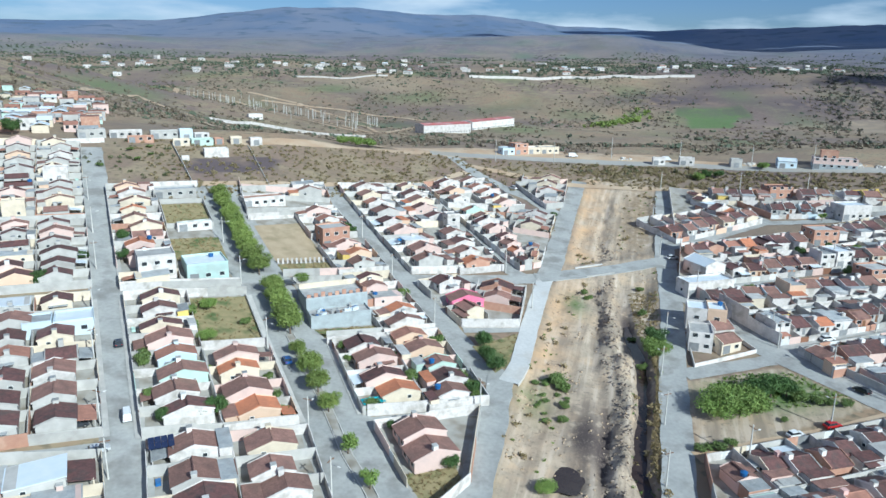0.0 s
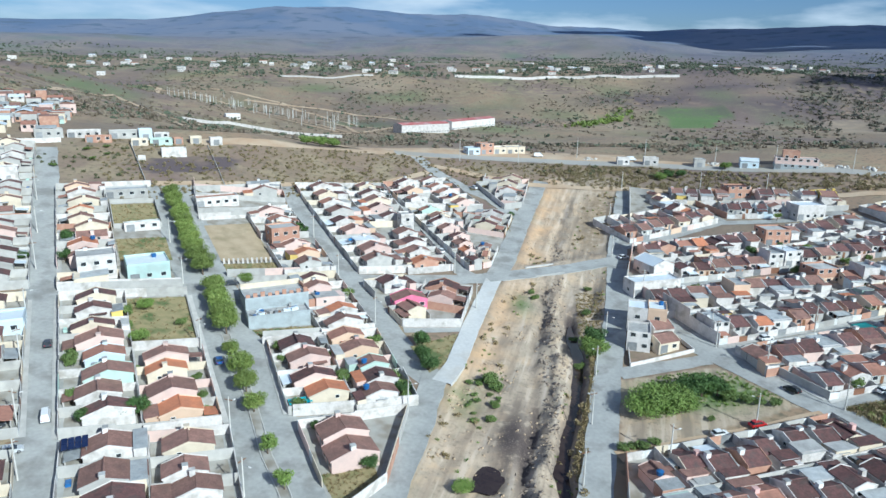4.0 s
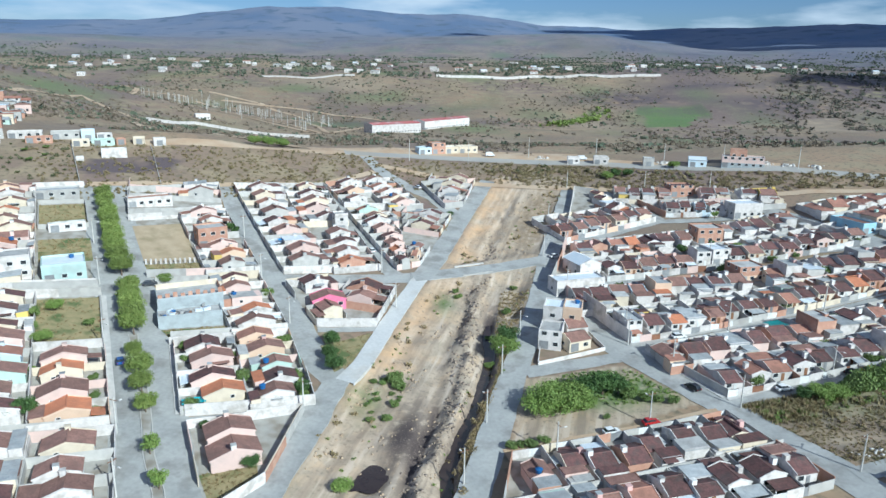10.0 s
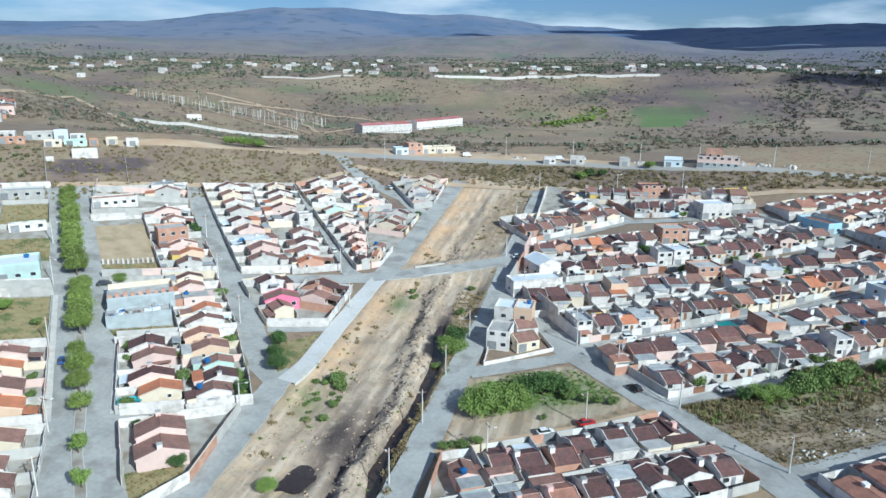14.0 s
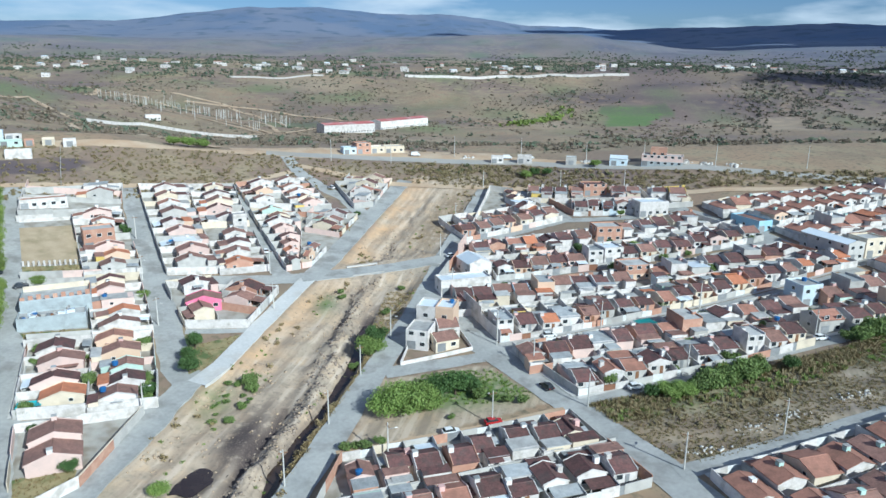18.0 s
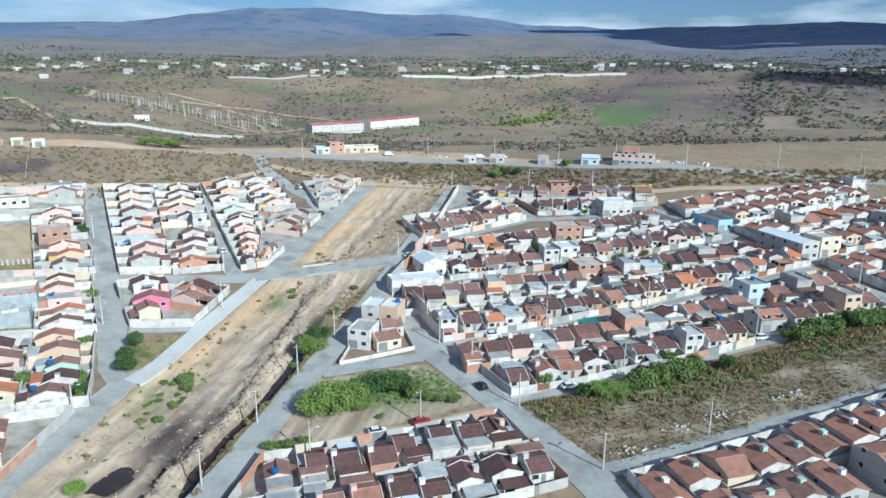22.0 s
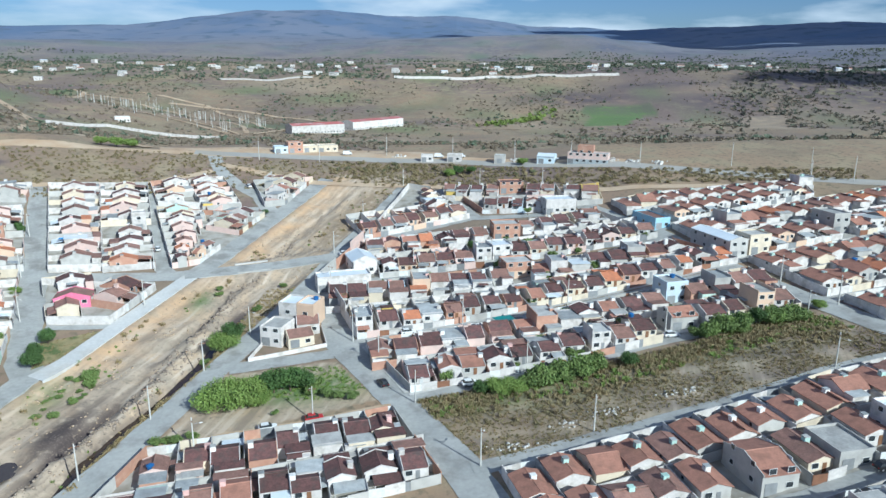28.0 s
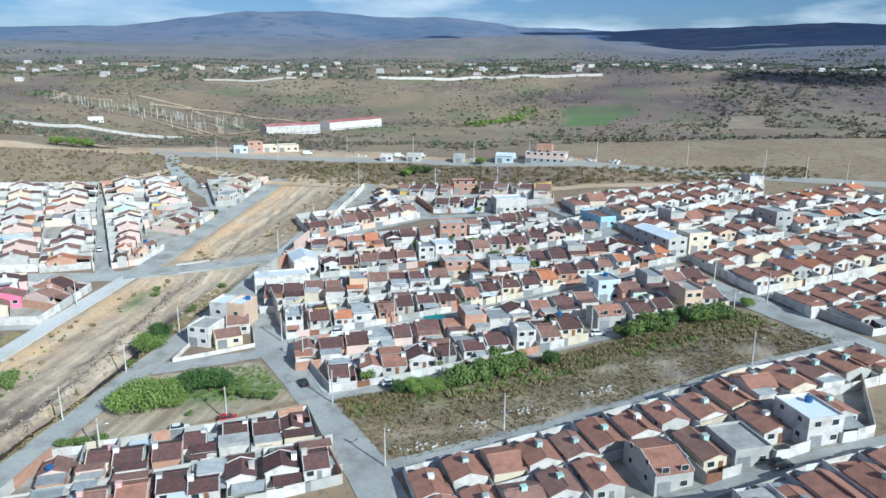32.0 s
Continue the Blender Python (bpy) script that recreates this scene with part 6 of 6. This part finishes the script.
scatter("plain_scrub", plain(15000, 385, 1700, 0.45, 1.5, 71), FARBUSH, GREY, "grey-brown thorn scrub over the dry plain", "scrub")
scatter("plain_trees", plain(1400, 390, 1700, 0.7, 2.2, 72), FARBUSH, FARLEAF, "scattered dark green trees on the dry plain", "trees")
scatter("far_trees", plain(6500, 1180, 2050, 1.0, 2.7, 73), FARBUSH, FARLEAF, "dark green woods on the far plain", "trees")
grove = [p for p in plain(6500, 1230, 2150, 0.9, 2.3, 76) if p[0] > 0.12 * p[1]]
scatter("grove", grove, FARBUSH, FARLEAF, "dense green trees round the far houses", "trees")
woods = [p for p in plain(4200, 560, 1250, 1.0, 2.6, 75) if p[0] > 0.42 * p[1] + 90]
scatter("hill_woods", woods, FARBUSH, HILLSCRUB, "dark scrub woods on the eastern slope", "trees")
near_plain = plain(2200, 372, 640, 0.5, 1.4, 74)
scatter("roadside_scrub", near_plain[:1600], BUSHES, GREY, "low grey-brown scrub behind the highway", "scrub")
scatter("roadside_bushes", near_plain[1600:], BUSHES, FARLEAF, "scattered green bushes behind the highway", "bushes")
green_line = [(168 + 90 * t + far_rng.normal() * 6, 800 + 135 * t + far_rng.normal() * 9) for t in far_rng.uniform(size=90)]
scatter("valley_trees", [(x, y, float(sheet_z(np.array(x), np.array(y))), far_rng.uniform(1.5, 3.2)) for x, y in green_line], FARBUSH, FICUS, "green trees along the valley bottom", "trees")

# ---- far settlement ----


def far_box(x, y, w, d, h, wall, roof, ang):
    e = empty_at("far_house", x, y, float(sheet_z(np.array(x), np.array(y))), ang, "", "")
    box("wall", wall, e, 0, 0, -2, w, d, h + 2)
    if h < 4.5:
        gable_roof(w, d, h, d * 0.16, e, roof)
    else:
        box("roof", roof, e, 0, 0, h, w + 0.3, d + 0.3, 0.25)
    for k in range(2):
        box("opening", GLASS, e, (k - 0.5) * w * 0.5, -d / 2 - 0.03, 1.0, 1.2, 0.1, 1.3)
    sink(e)


fr = random.Random(31)
far_walls = [W["white"], W["pink"], W["grey"], W["cream"], W["grey"], W["grey"], W["brick"], W["brick"], W["pink"], W["green"]]
far_roofs = [ROOFS["brown"], FIBRE, STEEL, ROOFS["terracotta"], SLAB, FIBRE]
for row in range(15):
    for k in range(16):
        x, y = -150 - k * 7.6 - fr.uniform(0, 2) - row * 4.4, 303 + row * 10 + k * -2.6 + fr.uniform(-3, 3)
        if fr.random() < 0.88 and y > 286:
            far_box(x, y, fr.uniform(5, 9), fr.uniform(5, 8), fr.choice((2.2, 2.4, 2.5, 2.7, 4.6)), fr.choice(far_walls), fr.choice(far_roofs), 0.46 + fr.choice((0, 1.57)))
for k in range(70):
    x = fr.uniform(-420, 980)
    y = fr.uniform(1215, 1420)
    far_box(x, y, fr.uniform(6, 15), fr.uniform(6, 10), fr.choice((3.5, 4, 5)), W["white"], fr.choice((ROOFS["terracotta"], SLAB, STEEL)), fr.uniform(-0.4, 0.4))
for k in range(34):
    x = fr.uniform(-900, -400) if k < 22 else fr.uniform(-500, 1300)
    y = fr.uniform(1050, 1500) if k < 22 else fr.uniform(1500, 1800)
    far_box(x, y, fr.uniform(8, 16), fr.uniform(7, 11), fr.choice((4, 5, 7)), W["white"], fr.choice((ROOFS["terracotta"], SLAB, STEEL)), fr.uniform(-0.4, 0.4))
finish_sink("far_settlement", "scattered small white houses beyond the town", "houses")
building("white_barn", (-174, 636), (-163, 642), 7, 4.5, W["white"], STEEL, "white barn in the valley field", "barn")
# tracks and pole rows of the new allotment in the valley
for line, w in (([(-247, 486), (-258, 560), (-265, 622), (-212, 557), (-172, 506), (-145, 492)], 7), ([(-242, 950), (-164, 931), (-107, 900), (-25, 838)], 7), ([(-190, 735), (-130, 700), (-75, 638)], 5),
                ([(-234, 731), (-150, 740), (-100, 686), (-65, 638)], 4), ([(-58, 636), (-36, 700), (-15, 790)], 8), ([(-356, 943), (-292, 947), (-180, 860), (-90, 740), (-62, 650)], 5), ([(-300, 1000), (-190, 945), (-110, 840), (-50, 700)], 5),
                ([(-480, 1040), (-356, 960), (-298, 760)], 7), ([(95, 745), (150, 760), (200, 770)], 4), ([(-62, 634), (-85, 600), (-160, 470), (-130, 420), (-60, 372), (-30, 352)], 6)):
    pts = resample(line, 22)
    v, f = [], []
    for i, p in enumerate(pts):
        d = (pts[min(i + 1, len(pts) - 1)] - pts[max(i - 1, 0)]).normalized()
        for k in (-1, 0, 1):
            c = p + Vector((d.y, -d.x)) * w * 0.5 * k
            v.append((c.x, c.y, float(sheet_z(np.array(c.x), np.array(c.y))) + 0.5))
    for i in range(len(pts) - 1):
        for k in range(2):
            a = 3 * i + k
            f.append((a, a + 1, a + 4, a + 3))
    tagged(mesh_object("valley_track", v, f, DIRTROAD, smooth=True), "pale dirt track across the valley allotment", "track", kind="structure")

# ---- poles ----


def street_pole(x, y, ang, h=8.2, lamp=True, label="tall concrete utility pole with a street lamp"):
    z = float(sheet_z(np.array(x), np.array(y)))
    e = empty_at("utility_pole", x, y, z, ang, label, "pole", "street poles")
    v, f = [], []
    limb(v, f, (0, 0, -0.5), (0, 0, h), 0.19, 0.12, 8)
    f.append(tuple(range(15, 7, -1)))
    mesh_object("shaft", v, f, POLE, e)
    box("crossarm", WOOD, e, 0, 0, h - 0.75, 0.12, 1.9, 0.14)
    if lamp:
        box("lamp_arm", GATE_D, e, 0.85, 0, h - 1.5, 1.7, 0.07, 0.07)
        box("lamp_head", TANK_W, e, 1.8, 0, h - 1.55, 0.6, 0.26, 0.14)
    return e


POLES = [(-76.8, 145), (-85.6, 163.8), (-26.9, 130.6), (-42.6, 161.4), (-57.4, 192.6), (-69.4, 216.4), (8.9, 143.6), (-15.6, 209.6), (20.6, 222.2), (26.6, 198), (-19.4, 112.4), (-58.4, 110.2), (-66, 124), (55, 163),
         (49.8, 142), (44, 121), (61.6, 182.4), (76.4, 241), (79.6, 211.5), (90.4, 177.6), (98.4, 164.6), (108.2, 146), (85.9, 140.9), (63.5, 129.7), (121.6, 121.3), (145, 129.4), (199.4, 141.6), (216.6, 173),
         (235, 177), (209.4, 190), (131.2, 311.4), (158.1, 305.4), (97.1, 314.6), (83.1, 275.6), (91.1, 183.6), (134.5, 156.6), (170, 165.8), (-96, 188), (-107, 210), (-119, 233), (-2, 184), (-28, 238), (150, 190.8),
         (120, 184), (131, 230), (105, 224), (204.6, 165)]
for i, (x, y) in enumerate(POLES):
    street_pole(x, y, plant_rng.choice((0.4, 1.2, 2.0, -0.5)))
for x, y in ((281.7, 285), (272, 301), (243.7, 315.5), (204.7, 322.6), (262, 281), (292, 274), (176, 338), (150, 346), (120, 362), (86, 366), (54, 350), (25, 347)):
    street_pole(x, y, 1.2, 10.5, False, "tall bare concrete pole beside the highway")
v, f = [], []
for k in range(95):
    x = -70 - 220 * far_rng.uniform() ** 1.1
    y = 660 + (-x - 60) * 0.8 + far_rng.uniform(-60, 130)
    z = float(sheet_z(np.array(x), np.array(y)))
    limb(v, f, (x, y, z - 1), (x, y, z + 9.5), 0.28, 0.2, 5)
tagged(mesh_object("allotment_poles", v, f, POLE), "many slim lamp poles on the valley allotment", "poles", kind="stuff")

# ---- cars ----
TYRE = mat("tyre_rubber", (0.02, 0.02, 0.02), None, 1.0, 0.8)
RIM = mat("wheel_rim", (0.45, 0.45, 0.46), None, 1.0, 0.4, metal=0.6)
LIGHT_R = mat("tail_lamp", (0.35, 0.02, 0.02), None, 1.0, 0.3)
LIGHT_W = mat("head_lamp", (0.75, 0.75, 0.72), None, 1.0, 0.2)


def paint(name, c):
    return mat("paint_" + name, c, tuple(v * 0.95 for v in c), 0.4, 0.28, bump=0.0, vary=0.0)


PAINT = {"white": paint("white", (0.75, 0.75, 0.74)), "red": paint("red", (0.42, 0.02, 0.02)), "yellow": paint("yellow", (0.80, 0.50, 0.02)), "black": paint("black", (0.02, 0.02, 0.022)),
         "silver": paint("silver", (0.50, 0.51, 0.52)), "dark": paint("dark", (0.05, 0.055, 0.065)), "blue": paint("blue", (0.03, 0.10, 0.30))}


def prism(profile, half, inset=0.0):
    """A side profile (x, z) drawn out to both sides."""
    n = len(profile)
    zs = [z for _, z in profile]
    lo, hi = min(zs), max(zs)
    v = []
    for s in (-1, 1):
        for x, z in profile:
            v.append((x, s * (half - inset * (z - lo) / (hi - lo)), z))
    f = [tuple(range(n - 1, -1, -1)), tuple(range(n, 2 * n))]
    f += [(i, (i + 1) % n, n + (i + 1) % n, n + i) for i in range(n)]
    return v, f


def car(x, y, ang, colour, van=False):
    e = empty_at("van" if van else "car", x, y, gz(x, y) + 0.27, radians(ang), f"{colour} parked {'delivery van' if van else 'compact car'} on the paved street", "van" if van else "car", "parked cars")
    k = 1.15 if van else 1.0
    h = 1.0 if not van else 1.35
    body = [(-2.0, 0.35), (-2.02, 0.72), (-1.85, 0.88), (0.9, 0.92), (1.75, 0.82), (2.02, 0.6), (2.02, 0.32), (1.6, 0.25), (-1.7, 0.25)]
    v, f = prism([(a * k, b * h) for a, b in body], 0.84, 0.05)
    mesh_object("body", v, f, PAINT[colour], e)
    cab = [(-1.75, 0.86), (-1.35, 1.38), (0.25, 1.42), (1.0, 0.9)] if not van else [(-1.98, 0.8), (-1.95, 1.55), (0.9, 1.6), (1.5, 0.88)]
    v, f = prism([(a * k, b * h) for a, b in cab], 0.76, 0.14)
    mesh_object("cabin", v, f, GLASS if not van else PAINT[colour], e)
    top = [(-1.38, 1.36), (-1.3, 1.42), (0.15, 1.46), (0.28, 1.4)] if not van else [(1.0, 1.1), (0.98, 1.5), (1.1, 1.46), (1.45, 1.0)]
    v, f = prism([(a * k, b * h) for a, b in top], 0.66 if not van else 0.7, 0.03)
    mesh_object("roof" if not van else "windscreen", v, f, PAINT[colour] if not van else GLASS, e)
    for wx in (-1.25, 1.25):
        for wy in (-0.78, 0.78):
            w = new("wheel", wheel_mesh())
            w.parent, w.location = e, (wx * k, wy, 0.3)
            rim = new("rim", rim_mesh())
            rim.parent = w
    for wy in (-0.6, 0.6):
        box("headlight", LIGHT_W, e, 2.0 * k, wy, 0.55 * h, 0.06, 0.3, 0.16)
        box("tail_light", LIGHT_R, e, -2.0 * k, wy, 0.6 * h, 0.06, 0.26, 0.16)
    return e


WHEELS = {}


def disc(name, r, half, material):
    if name not in WHEELS:
        v, f = [], []
        for s in (-1, 1):
            for i in range(14):
                t = 6.2832 * i / 14
                v.append((math.cos(t) * r, s * half, math.sin(t) * r))
        f = [tuple(range(14)), tuple(range(27, 13, -1))] + [(i, 14 + i, 14 + (i + 1) % 14, (i + 1) % 14) for i in range(14)]
        me = bpy.data.meshes.new(name)
        me.from_pydata(v, [], f)
        me.materials.append(material)
        WHEELS[name] = me
    return WHEELS[name]


def wheel_mesh():
    return disc("tyre", 0.31, 0.1, TYRE)


def rim_mesh():
    return disc("rim", 0.19, 0.115, RIM)


for x, y, a, colour, van in ((-62.2, 127.2, 116, "white", True), (-63, 116.6, 28, "silver", False), (-74.6, 152.4, 116, "dark", False), (80.4, 239.6, 20, "white", False), (76.7, 137.6, 16, "white", False),
                             (86.2, 140.8, 16, "red", False), (120.8, 152.0, 14, "white", False), (143.7, 156.8, 14, "yellow", False), (189.4, 106.6, 13, "black", False), (105.1, 180.6, 13, "white", False),
                             (171.6, 165.6, 8, "white", False), (100.2, 154.6, 118, "black", False), (-36.6, 156.0, 114, "blue", False), (16.0, 237.6, 113, "white", False), (-69.6, 122.6, 28, "dark", False),
                             (30, 306, 130, "white", False), (-44.5, 196, 24, "dark", False), (139, 157.5, 14, "dark", False)):
    car(x, y, a, colour, van)
for x, y, a in ((113, 361, -4), (124, 360, -6), (66, 365, 5)):
    car(x, y, a, "white", True)

# roof solar panels on a near house
sp = empty_at("solar_array", -51.6, 117.4, gz(-51.6, 117.4) + 3.4, 0.42, "dark blue solar panels on a steel frame", "solar panels")
for i in range(4):
    for j in range(2):
        panel = box("panel", SOLAR, sp, (i - 1.5) * 1.15, (j - 0.5) * 1.75, 0.3 * j, 1.05, 1.68, 0.05, rx=10)
for sx in (-1, 1):
    for sy in (-1, 1):
        box("leg", GATE_D, sp, sx * 1.9, sy * 1.4, -4.2, 0.1, 0.1, 4.3 + 0.25 * sy)

# awnings of plastic sheet over yards
TARP_BLUE = mat("blue_plastic_sheet", (0.03, 0.25, 0.62), (0.05, 0.32, 0.68), 0.8, 0.5, vary=0.05)
TARP_TURQ = mat("turquoise_plastic_sheet", (0.03, 0.42, 0.50), (0.05, 0.48, 0.55), 0.8, 0.5, vary=0.05)
TARP_TEAL = mat("teal_plastic_sheet", (0.02, 0.17, 0.17), (0.03, 0.21, 0.20), 0.8, 0.5, vary=0.05)


def awning(x, y, z, w, d, material, word):
    """A sagging sheet on four posts; z: the height of the sheet in the world."""
    ground_z = gz(x, y)
    e = empty_at("awning", x, y, ground_z, 0.38, f"{word} plastic sheet stretched on posts over a yard", "awning")
    n, v = 6, []
    for lift in (0.0, 0.04):
        for j in range(n + 1):
            for i in range(n + 1):
                a, b = i / n - 0.5, j / n - 0.5
                v.append((a * w, b * d, z - ground_z + lift - 0.35 * (1 - 4 * a * a) * (1 - 4 * b * b) + 0.05 * math.sin(9 * a + 5 * b)))
    m = (n + 1) ** 2
    f = []
    for j in range(n):
        for i in range(n):
            k = j * (n + 1) + i
            f += [(k, k + n + 1, k + n + 2, k + 1), (m + k, m + k + 1, m + k + n + 2, m + k + n + 1)]
    mesh_object("sheet", v, f, material, e, smooth=True)
    for sx in (-1, 1):
        for sy in (-1, 1):
            box("post", GATE_D, e, sx * (w / 2 - 0.1), sy * (d / 2 - 0.1), -0.2, 0.1, 0.1, z - ground_z + 0.2)


# the turquoise sheet stands in for a pool-like patch in that yard
for x, y, z, w, d, material, word in ((-11.9, 234.6, 16.5, 7.5, 2.6, TARP_BLUE, "blue"),
                                       (-14.7, 141.6, 3.4, 5.0, 3.0, TARP_TURQ, "turquoise"),
                                       (131.0, 179.9, 8.4, 5.5, 4.0, TARP_TEAL, "dark teal"),
                                       (97.1, 169.1, 4.5, 3.0, 2.6, TARP_BLUE, "blue")):
    awning(x, y, z, w, d, material, word)

# pond in the canal bed
WATER = mat("brown_water", (0.035, 0.022, 0.018), (0.045, 0.03, 0.024), 0.5, 0.12, bump=0.02, vary=0.0)
v = [(25.8 + 1.5 * math.sin(t) + 4.4 * math.cos(t) * (1 + 0.16 * math.sin(3 * t) + 0.12 * math.sin(5 * t + 1) + 0.07 * math.sin(8 * t)), 125.2 + 6.2 * math.sin(t) * (1 + 0.12 * math.cos(2 * t) + 0.1 * math.sin(5 * t + 1)), gz(25.8, 124) - 1.9) for t in [6.2832 * i / 48 for i in range(48)]]
tagged(mesh_object("pond", v, [tuple(range(48))], WATER), "stagnant dark brown pool in the canal bed", "water", kind="structure")

# the stream in the right-hand ditch
v, f = [], []
ys_s = [112 + 2.0 * i for i in range(42)]
for i, yy in enumerate(ys_s):
    xx = float(np.interp(yy, *STREAM))
    xx += 0.5 * float(waves(np.array(xx), np.array(yy), 22, 4))
    level = gz(xx, yy) - 2.35
    half = 1.95 * min(1.0, (197 - yy) / 14)
    v += [(xx - half, yy, level), (xx + half, yy, level)]
    if i:
        f.append((2 * i - 2, 2 * i - 1, 2 * i + 1, 2 * i))
tagged(mesh_object("stream", v, f, WATER, smooth=True), "narrow dark stream of waste water in the canal ditch", "water", kind="structure")

# ---- unseen clouds added above the view, to lay shadows on the hills ----
CLOUD = mat("cloud", (0.9, 0.9, 0.9), None, 0.001, 1.0, bump=0.0, vary=0.0)
cn, cl = CLOUD.node_tree.nodes, CLOUD.node_tree.links
thin, veil = cn.new("ShaderNodeBsdfTransparent"), cn.new("ShaderNodeMixShader")
veil.inputs["Fac"].default_value = 0.9
cl.new(thin.outputs["BSDF"], veil.inputs[1])
cl.new(cn["Principled BSDF"].outputs["BSDF"], veil.inputs[2])
cl.new(veil.outputs["Shader"], cn["Material Output"].inputs["Surface"])


def cloud_over(x, y, lengthwise, widthwise, ang, seed):
    """A flat-bottomed cloud placed towards the sun, so that its shadow falls round (x, y)."""
    r = np.random.RandomState(seed)
    gzv = float(sheet_z(np.array(x), np.array(y)))
    rise = 1500
    c = Vector((x, y, gzv)) + sun_dir * (rise / sun_dir.z)
    v, f = [], []
    n = 26
    for i in range(n):
        t = 6.2832 * i / n
        k = 1 + 0.25 * math.sin(2 * t + r.uniform(0, 6)) + r.uniform(-0.2, 0.2)
        px, py = lengthwise * k * math.cos(t), widthwise * k * math.sin(t)
        v.append((px * math.cos(ang) - py * math.sin(ang), px * math.sin(ang) + py * math.cos(ang), 0))
    v += [(0, 0, 90), (0, 0, -8)]
    for i in range(n):
        f += [(i, (i + 1) % n, n), ((i + 1) % n, i, n + 1)]
    ob = mesh_object("cloud", v, f, CLOUD, smooth=True)
    ob.location = c
    return tagged(ob, "unseen cloud added to cast a shadow on the hills", "cloud", "clouds")


for args in ((1900, 2900, 850, 420, -0.1, 1), (2600, 3300, 900, 420, -0.1, 2), (1050, 2620, 420, 110, -0.25, 3), (420, 3050, 360, 70, -0.2, 7), (1500, 3500, 700, 230, 0.0, 8), (760, 1150, 150, 60, 0.2, 5), (1150, 1500, 260, 70, 0.1, 6), (1500, 3250, 750, 260, -0.05, 9), (1450, 2420, 480, 120, -0.1, 10)):
    cloud_over(*args)
